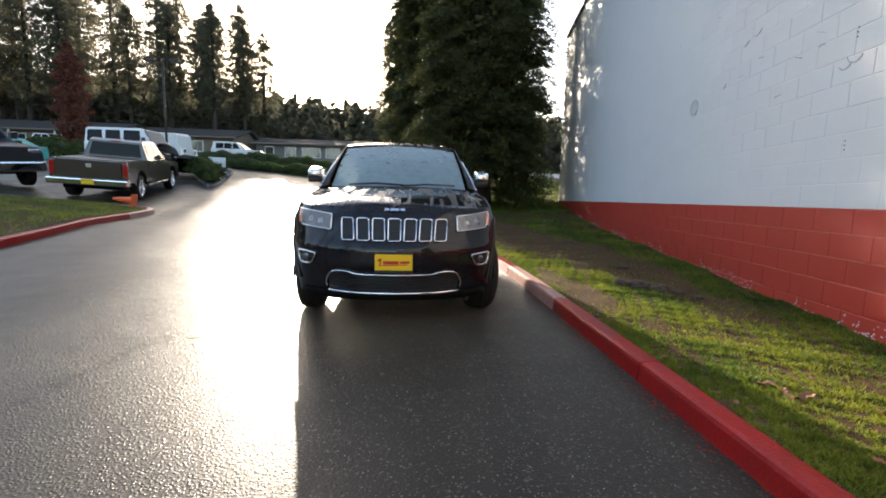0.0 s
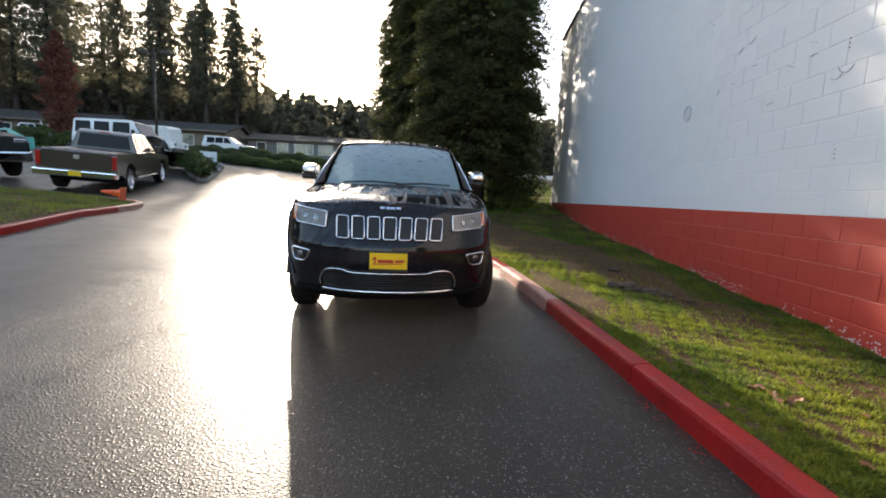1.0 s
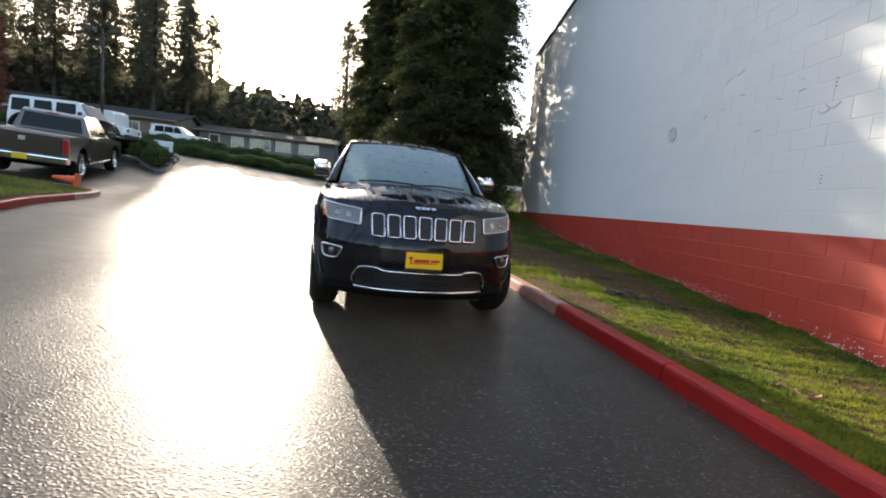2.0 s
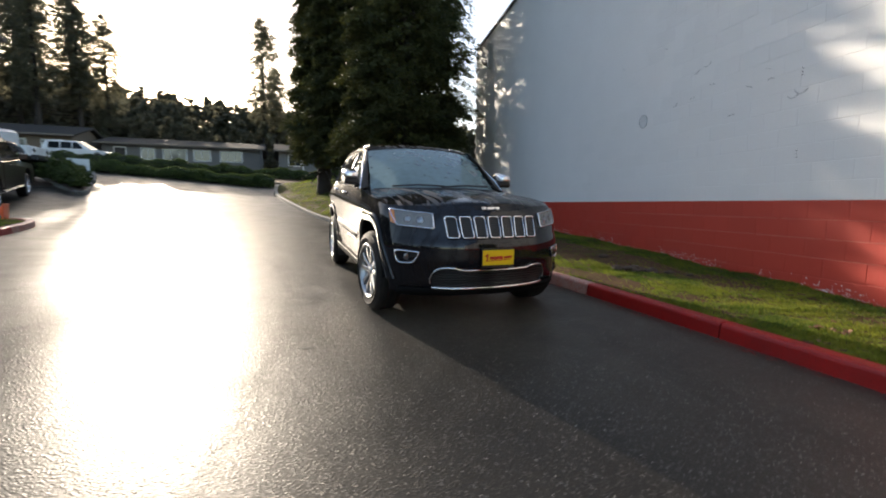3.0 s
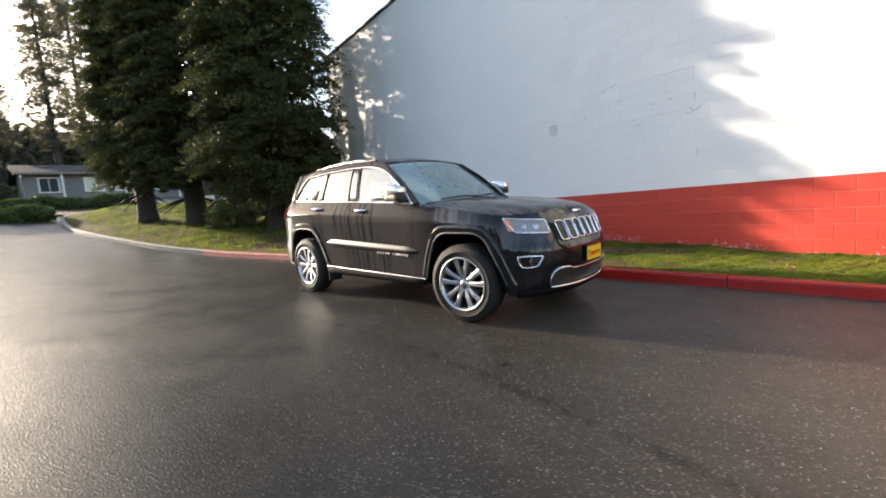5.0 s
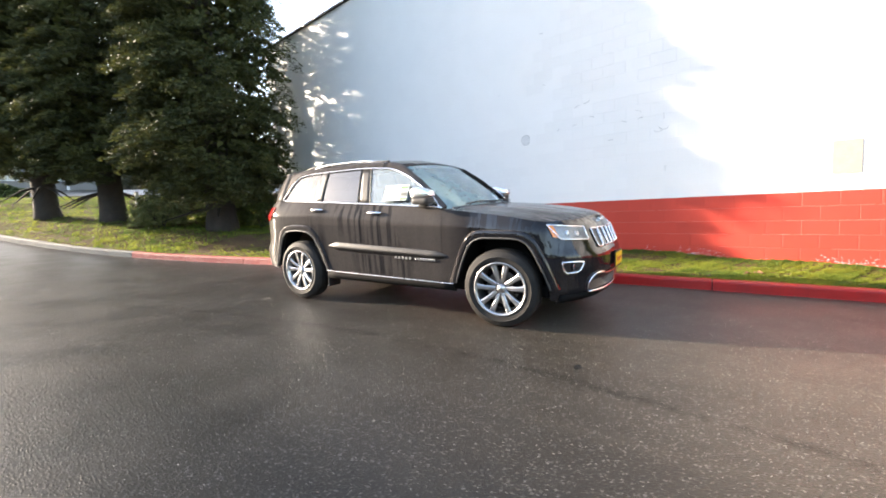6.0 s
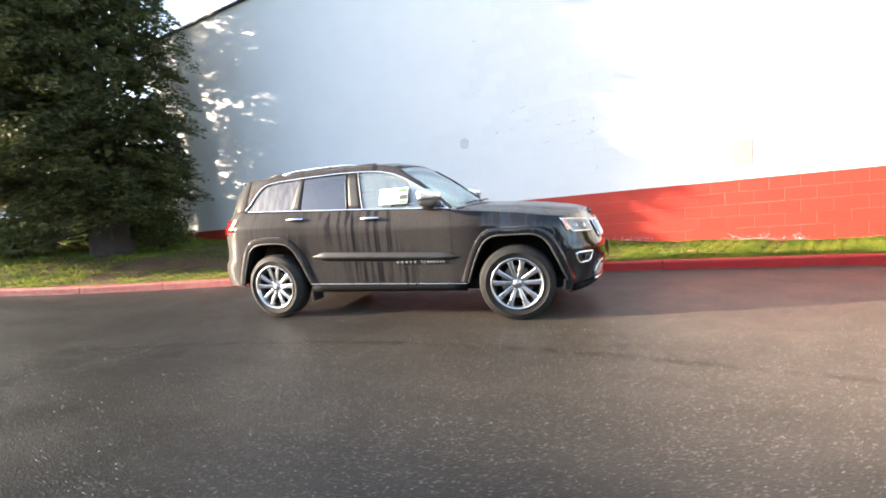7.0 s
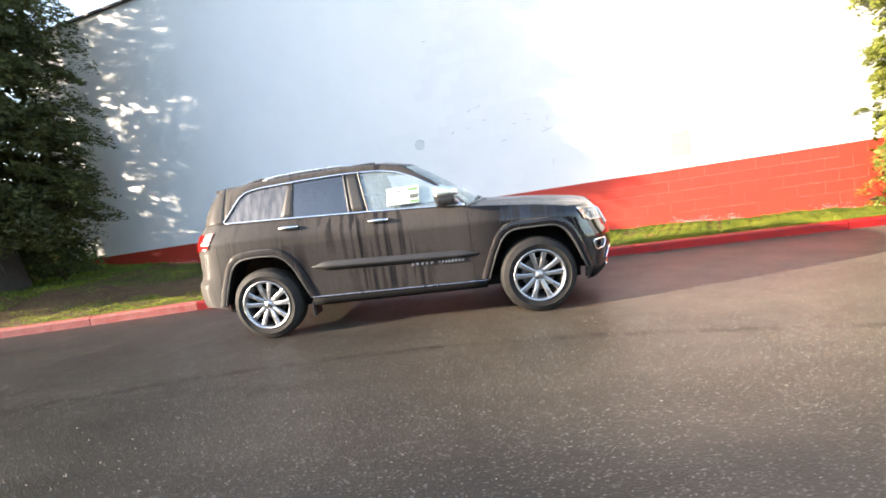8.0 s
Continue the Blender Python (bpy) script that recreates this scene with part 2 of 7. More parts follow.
def grid_part(name, pts, mat, parent=None, label="", smooth=True, flip=False, closed=False, thick=0.0, rim=True):
    """A sheet from a grid of points (rows, columns, 3); thick gives it depth inwards."""
    p = np.asarray(pts, float)
    r, c = p.shape[:2]
    idx = np.arange(r * c).reshape(r, c)
    if closed:
        idx = np.concatenate([idx, idx[:, :1]], 1)
    f = np.stack([idx[:-1, :-1], idx[:-1, 1:], idx[1:, 1:], idx[1:, :-1]], -1).reshape(-1, 4)
    if flip:
        f = f[:, ::-1]
    ob = mesh_object(name, p.reshape(-1, 3), f, mat, parent, smooth)
    if thick:
        mod = ob.modifiers.new("depth", "SOLIDIFY")
        mod.thickness, mod.offset, mod.use_rim = thick, -1, rim
    return tagged(ob, label)


def bm_box(bm, x, y, z, cx=0, cy=0, cz=0, m=None, bevel=0.0):
    """Adds a box of full sizes x, y, z at a centre, with rounded edges."""
    made = bmesh.ops.create_cube(bm, size=1, matrix=(m or Matrix()) @ Matrix.Translation((cx, cy, cz)) @ Matrix.Diagonal((x, y, z, 1)))
    if bevel:
        es = list({e for v in made["verts"] for e in v.link_edges})
        bmesh.ops.bevel(bm, geom=es, offset=bevel, segments=2, affect="EDGES", profile=0.6)
    return bm


def box(x, y, z, cx=0, cy=0, cz=0, m=None, bevel=0.0):
    return bm_box(bmesh.new(), x, y, z, cx, cy, cz, m, bevel)


def tube(pts, radius, sides=8, bm=None):
    """A round bar along points; radius may be a list. Closed at its ends."""
    bm = bm or bmesh.new()
    pts = [Vector(p) for p in pts]
    rings = []
    for i, p in enumerate(pts):
        d = (pts[min(i + 1, len(pts) - 1)] - pts[max(i - 1, 0)]).normalized()
        q = d.to_track_quat("Z", "Y").to_matrix()
        r = radius[i] if isinstance(radius, (list, tuple)) else radius
        rings.append([bm.verts.new(p + q @ Vector((r * math.cos(2 * math.pi * k / sides), r * math.sin(2 * math.pi * k / sides), 0))) for k in range(sides)])
    for a0, b0 in zip(rings, rings[1:]):
        for k in range(sides):
            bm.faces.new((a0[k], a0[(k + 1) % sides], b0[(k + 1) % sides], b0[k]))
    bm.faces.new(rings[0][::-1]); bm.faces.new(rings[-1])
    return bm


def lathe(profile, steps=32, axis="X", bm=None, centre=(0, 0, 0)):
    """Turns (radius, along) pairs round an axis through centre."""
    bm = bm or bmesh.new()
    c = Vector(centre)
    rings = []
    for k in range(steps):
        t = 2 * math.pi * k / steps
        ring = []
        for r, al in profile:
            p = (al, r * math.cos(t), r * math.sin(t)) if axis == "X" else (r * math.cos(t), r * math.sin(t), al)
            ring.append(bm.verts.new(c + Vector(p)))
        rings.append(ring)
    for k in range(steps):
        a0, b0 = rings[k], rings[(k + 1) % steps]
        for i in range(len(profile) - 1):
            bm.faces.new((a0[i], a0[i + 1], b0[i + 1], b0[i]))
    return bm


def spline(pts, n=8):
    """Points along a smooth curve through pts (Catmull-Rom)."""
    p = [np.array(q, float) for q in pts]
    p = [2 * p[0] - p[1]] + p + [2 * p[-1] - p[-2]]
    out = []
    for i in range(1, len(p) - 2):
        for k in range(n):
            t = k / n
            out.append(0.5 * (2 * p[i] + (p[i + 1] - p[i - 1]) * t + (2 * p[i - 1] - 5 * p[i] + 4 * p[i + 1] - p[i + 2]) * t * t
                              + (3 * p[i] - p[i - 1] - 3 * p[i + 1] + p[i + 2]) * t ** 3))
    out.append(p[-2])
    return np.array(out)


def thing(name, label, category, m=None, group="", kind=""):
    ob = new(name)
    ob.empty_display_size = 0.2
    if m is not None:
        ob.matrix_basis = m
    return tagged(ob, label, category, group, kind)


# ------------------------------------------------------------ ground, kerbs, verge
RISE = math.tan(radians(TILT))


def hill(y):
    """How far the ground rises above the road's plane further on."""
    y = np.asarray(y, float)
    q = 0.0065 * np.clip(y - 6, 0, 7) ** 2
    return q + 0.091 * np.clip(y - 13, 0, 8) + 0.05 * np.clip(y - 21, 0, 24) + 0.06 * np.clip(y - 19, 0, 4) + 0.03 * np.clip(y - 32, 0, 13)


def gz(x, y):
    x, y = np.asarray(x, float), np.asarray(y, float)
    cross = .07 * np.clip(-3 - x, 0, 10) * np.clip((y - 1) / 4, 0, 1)
    return RISE * np.minimum(y, 50) + hill(y) + cross


def steps(*spans):
    out = [spans[0][0]]
    for a0, b0, d in spans:
        out += list(np.linspace(a0, b0, max(2, int(round((b0 - a0) / d)) + 1))[1:])
    return np.array(out)


gx, gy = steps((-400, -60, 40), (-60, -20, 5), (-20, 20, 1.0), (20, 60, 5), (60, 400, 40)), steps((-400, -40, 40), (-40, -10, 3), (-10, 50, 0.5), (50, 450, 40))
X, Y = np.meshgrid(gx, gy)
ground = grid_part("ground", np.stack([X, Y, gz(X, Y)], -1), ASPHALT)
tagged(ground, "wet dark grey asphalt driveway with pale chips", "road", kind="structure")

KERB_LINE = spline([(1.78, -18), (1.70, -8), (1.67, -4.85), (1.65, -3), (1.63, -1.75), (1.60, -0.15), (1.53, 1.6), (1.34, 3.4), (1.03, 5.2), (0.72, 6.8), (0.32, 8.4),
                    (-0.1, 10), (-0.62, 12), (-1.05, 14), (-1.45, 16), (-1.75, 18), (-1.88, 20), (-1.75, 22), (-1.15, 24), (0, 25.6), (1.6, 26.6), (5, 27.4), (14, 28)], 8) + np.array([-0.01, 0.0])
KERB_W, KERB_H = 0.14, 0.128


def kerb_x(y):
    k = KERB_LINE[:160]
    return np.interp(y, k[:, 1], k[:, 0])


def kerb_piece(name, line, mat, parent, w=KERB_W, hgt=KERB_H, gap=0.006):
    """One cast length of kerb along a plan line, with a battered face and rounded nose; the kept side is on the right of the line."""
    line = np.asarray(line, float)
    d = np.gradient(line, axis=0); d /= np.linalg.norm(d, axis=1)[:, None]
    nrm = np.stack([d[:, 1], -d[:, 0]], 1)
    line = line.copy(); line[0] += d[0] * gap; line[-1] -= d[-1] * gap
    prof = [(-0.012, -0.05), (0.0, 0.02), (0.008, hgt - 0.03), (0.016, hgt - 0.010), (0.034, hgt), (w * 0.6, hgt + 0.002), (w, hgt), (w, -0.05)]
    pts = []
    for (px, py), (nx, ny) in zip(line, nrm):
        z0 = float(gz(px, py))
        pts.append([(px + nx * o, py + ny * o, z0 + z) for o, z in prof])
    p = np.array(pts)
    r, c = p.shape[:2]
    bm = bmesh.new()
    vs = [[bm.verts.new(q) for q in row] for row in p]
    for i in range(r - 1):
        for j in range(c - 1):
            bm.faces.new((vs[i][j], vs[i][j + 1], vs[i + 1][j + 1], vs[i + 1][j]))
    bm.faces.new(vs[0][::-1]); bm.faces.new(vs[-1])
    return part(name, bm, mat, parent)


def kerb_run(name, label, line, cuts, mats, group=""):
    top = thing(name, label, "kerb", kind="structure", group=group)
    s = np.r_[0, np.cumsum(np.linalg.norm(np.diff(line, axis=0), axis=1))]
    for (a0, b0), mat in zip(zip(cuts, cuts[1:]), mats):
        q = np.linspace(a0, b0, max(3, int((b0 - a0) / 0.3) + 2))
        kerb_piece("kerb_stone", np.stack([np.interp(q, s, line[:, 0]), np.interp(q, s, line[:, 1])], 1), mat, top)
    return top


s_line = np.r_[0, np.cumsum(np.linalg.norm(np.diff(KERB_LINE, axis=0), axis=1))]
cut_y = [-17.9, -14, -10.95, -7.9, -4.85, -1.75, -0.15, 1.6, 3.4, 5.2, 6.8, 8.4, 10, 12, 14, 16, 18, 20]
cuts = [float(np.interp(y, KERB_LINE[:160, 1], s_line[:160])) for y in cut_y] + [float(s_line[-1] - k) for k in (9.0, 6.0, 3.0, 0.0)]
mats = [RED_PAINT] * 5 + [RED_PAINT, WORN_PAINT, RED_PAINT, RED_PAINT, FADED_RED, FADED_RED, FADED_RED] + [CONCRETE] * 9
kerb_run("kerb_1", "red painted concrete kerb beside the grass, paint worn pale in places", KERB_LINE, cuts, mats)

WALL_X, WALL_K = 3.818, 0.177
WALL_Y0, WALL_Y1 = -17.0, 12.3


def wall_x(y):
    return WALL_X + WALL_K * np.asarray(y, float)


def verge_z(x, y):
    """Height of the grass between kerb and wall and round the trees."""
    xk = kerb_x(y) + KERB_W
    u = np.clip((x - xk) / 2.2, 0, 1)
    base = gz(x, y) + KERB_H - 0.012
    far = np.clip((y - 5) / 5, 0, 1)
    lift = (0.06 + 0.07 * np.clip((y + 2) / 5, 0, 1) + 0.15 * far) * (u * u * (3 - 2 * u))
    lump = 0.025 * np.sin(2.3 * x + 1.1 * y) * np.sin(1.7 * y - 0.6 * x) * np.clip(u * 4, 0, 1)
    lump = lump + 0.011 * np.sin(10.3 * x + 3.1 * y) * np.sin(8.7 * y - 4.1 * x) * np.clip(u * 8, 0, 1)
    return base + lift + lump


vy = steps((-17.5, -8, 0.5), (-8, 8, 0.12), (8, 25.3, 0.4))
rows_v = []
for y in vy:
    x0 = float(kerb_x(y)) + KERB_W - 0.004
    if y > 24:
        x0 = float(np.interp(y, [24, 25.3], [-1.0, 0.0])) + 0.1
    x1 = float(wall_x(y)) + 0.02 if y < WALL_Y1 else 14.0
    xs = x0 + (x1 - x0) * np.linspace(0, 1, 22)
    rows_v.append(np.stack([xs, np.full(22, y), verge_z(xs, np.full(22, y))], 1))
verge = grid_part("grass_verge", rows_v, SOIL)
tagged(verge, "mossy green grass verge with bare brown soil patches", "grass", kind="structure")

# ------------------------------------------------------------ block wall
RED_TOP, COURSE, BLOCK = 1.099, 0.203, 0.406
WALL_TOP = RED_TOP + 30 * COURSE
along = Vector((WALL_K, 1, 0)).normalized()
out = Vector((-along.y, along.x, 0))
WALL_LEN = (WALL_Y1 - WALL_Y0) * math.hypot(1, WALL_K)
origin = Vector((float(wall_x(WALL_Y0)), WALL_Y0, 0))
wall_m = Matrix(((along.x, out.x, 0, origin.x), (along.y, out.y, 0, origin.y), (0, 0, 1, 0), (0, 0, 0, 1)))
wall_east = thing("wall_east", "tall painted concrete block wall, white above a red band", "wall", wall_m, kind="structure")
LOW = -1.4


def wall_core(name, z0, z1, mat):
    bm = box(WALL_LEN, 0.2, z1 - z0, WALL_LEN / 2, -0.1 - (0.0028 if z1 == RED_TOP else 0.0085), (z0 + z1) / 2)
    return part(name, bm, mat, wall_east)


wall_core("red_mortar_bed", LOW, RED_TOP, JOINT_RED)
wall_core("mortar_bed", RED_TOP, WALL_TOP, WALL_JOINT)
part("coping", box(WALL_LEN + 0.04, 0.30, 0.06, WALL_LEN / 2, -0.08, WALL_TOP + 0.03, bevel=0.008),
     material("dark_metal_coping", (0.05, 0.05, 0.055), 0.4, 0.6), wall_east, "dark metal coping")


def block_geometry(w, hgt, bev=0.004, proud=0.0035):
    x0, x1, z0, z1 = 0.003, w - 0.003, 0.003, hgt - 0.003
    v = [(x0, -0.004, z0), (x1, -0.004, z0), (x1, -0.004, z1), (x0, -0.004, z1),
         (x0 + bev, proud - 0.0035, z0 + bev), (x1 - bev, proud - 0.0035, z0 + bev), (x1 - bev, proud - 0.0035, z1 - bev), (x0 + bev, proud - 0.0035, z1 - bev)]
    f = [(4, 5, 6, 7), (0, 1, 5, 4), (1, 2, 6, 5), (2, 3, 7, 6), (3, 0, 4, 7)]
    return np.array(v), np.array(f)


bv, bf = block_geometry(BLOCK, COURSE)
bf = bf[:, ::-1]
near_list, far_v = [], {True: [], False: []}
n_red = int((RED_TOP - LOW) / COURSE)
for row in range(-n_red, 30):
    z = RED_TOP + row * COURSE
    shift = (row % 2) * BLOCK / 2
    k = 0
    while k * BLOCK + shift < WALL_LEN - 0.1:
        xx = k * BLOCK + shift
        k += 1
        yy = WALL_Y0 + xx * along.y
        if z < gz(0, yy) - 0.35:
            continue
        if -5.4 < yy < 3.2 and row < 9 and z > gz(0, yy) - 0.1 and len(near_list) < 300:
            near_list.append((row < 0, xx, z))
        else:
            far_v[row < 0].append((xx, 0, z))
block_mesh = {}


def crisp(xx, z):
    """Where the paint is thin the joints stay open; further along it has filled them."""
    yy = WALL_Y0 + xx * along.y
    worn = math.sin(xx * 12.99 + z * 78.23) * 43758.5 % 1 > .30
    return worn and z > 1.62 and yy < .75 + .35 * math.sin(z * 2.1 + .4) + .45 * math.sin(xx * 5.3 + z * 9)


def white_block(open_joint):
    g = block_geometry(BLOCK, COURSE)[0]
    g[4:, 1] = 0.0
    if open_joint:
        g[:4, 1] = -0.0040
        g[:4, 0], g[:4, 2] = [0, BLOCK, BLOCK, 0], [0, 0, COURSE, COURSE]
    else:
        g[:4, 1] = -0.0022
        g[:4, 0], g[:4, 2] = [0, BLOCK, BLOCK, 0], [0, 0, COURSE, COURSE]
    return g


shapes = {"red": block_geometry(BLOCK, COURSE, 0.005)[0], "open": white_block(True), "filled": white_block(False)}
shapes["red"][:4, 1] = -0.003
for key, bv in shapes.items():
    mat = WALL_RED if key == "red" else WALL_WHITE
    me_src = mesh_object("block", bv, bf, mat)
    block_mesh[key] = me_src.data
    bpy.data.objects.remove(me_src)
    o = np.array([q for q in far_v[key == "red"] if key == "red" or crisp(q[0], q[2]) == (key == "open")])
    vv = (o[:, None] + bv[None]).reshape(-1, 3)
    ff = (np.arange(len(o))[:, None, None] * 8 + bf[None]).reshape(-1, 4)
    ob = mesh_object("red_blocks" if key == "red" else "white_blocks", vv, ff, mat, wall_east)
    tagged(ob, "painted concrete blocks", kind="stuff")
for red, xx, z in near_list:
    ob = new("block", block_mesh["red" if red else "open" if crisp(xx, z) else "filled"])
    ob.parent = wall_east
    ob.location = (xx, 0.0, z)
# ledges along the bed joints of the red band; caught light put into their pale colour
rj = random.Random(21)
bm = bmesh.new()
for row in range(-n_red, 0):
    yy = -6.0
    while yy < 3.0:
        ln = rj.uniform(.25, 1.3)
        if RED_TOP + row * COURSE > float(gz(0, yy)) + .15 and rj.random() < .80:
            bm_box(bm, ln * .97, .0045, rj.uniform(.003, .0065), (yy + ln / 2 - WALL_Y0) / along.y, -.001, RED_TOP + row * COURSE)
        yy += ln
tagged(part("joint_ledges", bm, material("lit_ledge_red", (0.54, 0.16, 0.12), 0.7, vary=0.3, scale=9.0), wall_east, "ledges along the joints, coloured pale as if catching light"), kind="stuff")
# the rest of the building behind the wall
building = thing("building", "large plain windowless commercial building with white walls", "building", kind="structure")
part("body", box(WALL_LEN - 0.02, 17.5, WALL_TOP - LOW - 0.02, WALL_LEN / 2, -0.22 - 8.75, (WALL_TOP + LOW) / 2, m=wall_m), WALL_WHITE, building)


# ------------------------------------------------------------ trees near the road
def spray_soup(centres, sizes, seed, droop=0.5, width=0.32, n_per=1, spread=0.0, axis_out=None, frond=False):
    """Bent diamond-shaped sprays, or tapering fronds, at centres; returns vertices and faces."""
    rng = np.random.default_rng(seed)
    c = np.repeat(np.asarray(centres, float), n_per, 0)
    s = np.repeat(np.asarray(sizes, float), n_per) * rng.uniform(.6, 1.3, len(c))
    if spread:
        c = c + rng.normal(0, 1, c.shape) * np.repeat(np.asarray(spread) * np.ones(len(centres)), n_per)[:, None]
    d = rng.normal(0, 1, c.shape)
    if axis_out is not None:
        d = d * .7 + np.repeat(axis_out, n_per, 0)
    d[:, 2] = d[:, 2] * .5 - droop
    d /= np.linalg.norm(d, axis=1)[:, None]
    side = np.cross(d, rng.normal(0, 1, c.shape)); side /= np.linalg.norm(side, axis=1)[:, None]
    nv = np.cross(d, side)
    L, Wd = s[:, None], (s * width)[:, None]
    if frond:
        v = np.stack([c - d * L * .5 - side * Wd, c - d * L * .5 + side * Wd, c + d * L * .5 - nv * Wd * .3], 1).reshape(-1, 3)
        return v, np.arange(len(c) * 3).reshape(-1, 3)
    v = np.stack([c - d * L * .5, c + side * Wd + nv * Wd * .25, c + d * L * .5 - nv * Wd * .3, c - side * Wd + nv * Wd * .25], 1).reshape(-1, 3)
    f = np.arange(len(c) * 4).reshape(-1, 4)
    return v, f


def cedar(name, label, base, height, radius, seed, skirt=0.9, sprays=270, clumps=800, leaf=.105, dense=1.0, fill=17000, slim=1.0, mat=None):
    """A tall columnar conifer: trunk, limbs, and a full crown of drooping sprays gathered in uneven clumps."""
    rng = np.random.default_rng(seed)
    top = thing(name, label, "tree", Matrix.Translation(base))
    lean = rng.normal(0, .01, 2)
    tp = [(lean[0] * z, lean[1] * z, z) for z in [-.15, .12, .5] + list(np.linspace(1.0, height * .97, 12))]
    r0 = radius * .19
    part("trunk", tube(tp, [r0 * 1.42, r0 * 1.22, r0 * 1.08] + [r0 * (1 - z / height) + .03 for z in np.linspace(1.0, height * .97, 12)], 14), BARK, top, smooth=True)
    ph = rng.uniform(0, 6.28, 5)
    def env(z, t):
        u = (z - skirt) / (height - skirt)
        sh = np.interp(u, [0, .03, .10, .35, .7, .9, 1], [.70, .88, 1.0, .98, .74, .40, .04])
        sh = sh * np.interp(z, [3.0, 5.2, 13.0], [1.0, slim, slim * 1.04])
        return radius * sh * (1 + .05 * np.sin(2 * t + ph[0] + z * .7) + .05 * np.sin(5 * t + ph[1] - z * 1.9) + .04 * np.sin(3.1 * z + ph[2] + t))
    zc = skirt + (height - skirt) * rng.beta(1.0, 1.2, clumps)
    tc = rng.uniform(0, 2 * math.pi, clumps)
    keep = np.sin(2.6 * tc + 1.7 * zc + ph[3]) + np.sin(4.1 * tc - 2.3 * zc + ph[4]) > -1.45 + 1.8 * (1 - dense)
    zc, tc = zc[keep], tc[keep]
    clumps = len(zc)
    fr = 1.02 - .46 * rng.beta(1.0, 1.9, clumps)
    rc = env(zc, tc) * fr
    cc = np.stack([rc * np.cos(tc), rc * np.sin(tc), zc - .2 * rng.random(clumps)], 1)
    outv = np.stack([np.cos(tc), np.sin(tc), np.zeros(clumps)], 1)
    big = radius / 2.2 * rng.uniform(.24, .58, clumps)
    # every clump hangs outwards: sprays over the upper and outer side of an uneven ellipsoid
    n_ = clumps * sprays
    ci = np.repeat(np.arange(clumps), sprays)
    d = rng.normal(0, 1, (n_, 3)); d /= np.linalg.norm(d, axis=1)[:, None]
    d[:, 2] = np.abs(d[:, 2]) * 1.05 - .30
    o_ = outv[ci]
    ell = d * (big[ci] * (.55 + .55 * rng.random(n_)))[:, None]
    reach = (d * o_).sum(1)
    pos = cc[ci] + ell * np.array([1, 1, .62]) + o_ * (np.maximum(reach, 0) * big[ci] * .25)[:, None]
    pos[:, 2] -= np.maximum(reach, 0) * big[ci] * .55
    # the shaded inside of the crown
    zf = skirt + .25 + (height - skirt - .4) * rng.beta(1.0, 1.2, fill)
    tf = rng.uniform(0, 2 * math.pi, fill)
    rf = env(zf, tf) * (.20 + .56 * np.sqrt(rng.random(fill)))
    pos_f = np.stack([rf * np.cos(tf), rf * np.sin(tf), zf], 1)
    v, f = spray_soup(pos, np.full(n_, leaf), seed + 1, .30, .16, 1, 0, o_ * .8, True)
    v2, f2 = spray_soup(pos_f, np.full(fill, leaf * 1.8 * dense), seed + 2, .30, .42, frond=True)
    v, f = np.concatenate([v, v2]), np.concatenate([f, f2 + len(v)])
    mesh_object("crown", v, f, mat or CEDAR, top)
    bm = bmesh.new()
    for k in range(0, clumps, 12):
        z0 = max(.5, zc[k] + .25)
        tube([(0, 0, min(z0, height * .95)), tuple(cc[k] * [.55, .55, 1] + [0, 0, .08]), tuple(cc[k])], [.035, .022, .008], 5, bm)
    for k in range(5):
        t = rng.uniform(0, 6.28)
        tube([(0, 0, skirt * .75), (radius * .4 * math.cos(t), radius * .4 * math.sin(t), skirt * .62), (radius * .8 * math.cos(t), radius * .8 * math.sin(t), skirt * .30 + .1)], [.05, .035, .012], 6, bm)
    tagged(part("branchwork", bm, BARK, top), kind="stuff")
    return top


def on_verge(x, y):
    return (x, y, float(verge_z(x, y)) - .03)


cedar("conifer_tree", "tall dark green columnar conifer in the grass verge", on_verge(.33, 16.9), 15.5, 1.62, 11, 1.45, slim=.70)
cedar("conifer_tree", "tall dark green columnar conifer in the grass verge", on_verge(1.34, 14.6), 16.0, 1.72, 22, 1.35)
cedar("conifer_tree", "tall dense green conifer with sunlit sprays by the wall", on_verge(2.5, 10.5), 15.0, 1.99, 33, .95, clumps=1000, fill=17000, dense=.93)
cedar("conifer_tree", "bushy green conifer against the block wall", (2.72, -6.75, float(verge_z(2.72, -6.75)) - .03), 5.5, .98, 44, .25, sprays=260, clumps=300, leaf=.07, fill=6000, mat=foliage_material("bright_sprays", (0.07, 0.09, 0.014), (0.22, 0.24, 0.045), through_light=0.35))
# added mostly hidden behind the third tree; its sparse crown dapples the wall
cedar("conifer_tree", "thin half-bare conifer added behind the others to dapple the wall", on_verge(4.35, 15.6), 12.5, 1.75, 55, 1.2, sprays=230, clumps=420, dense=.80, fill=9000)


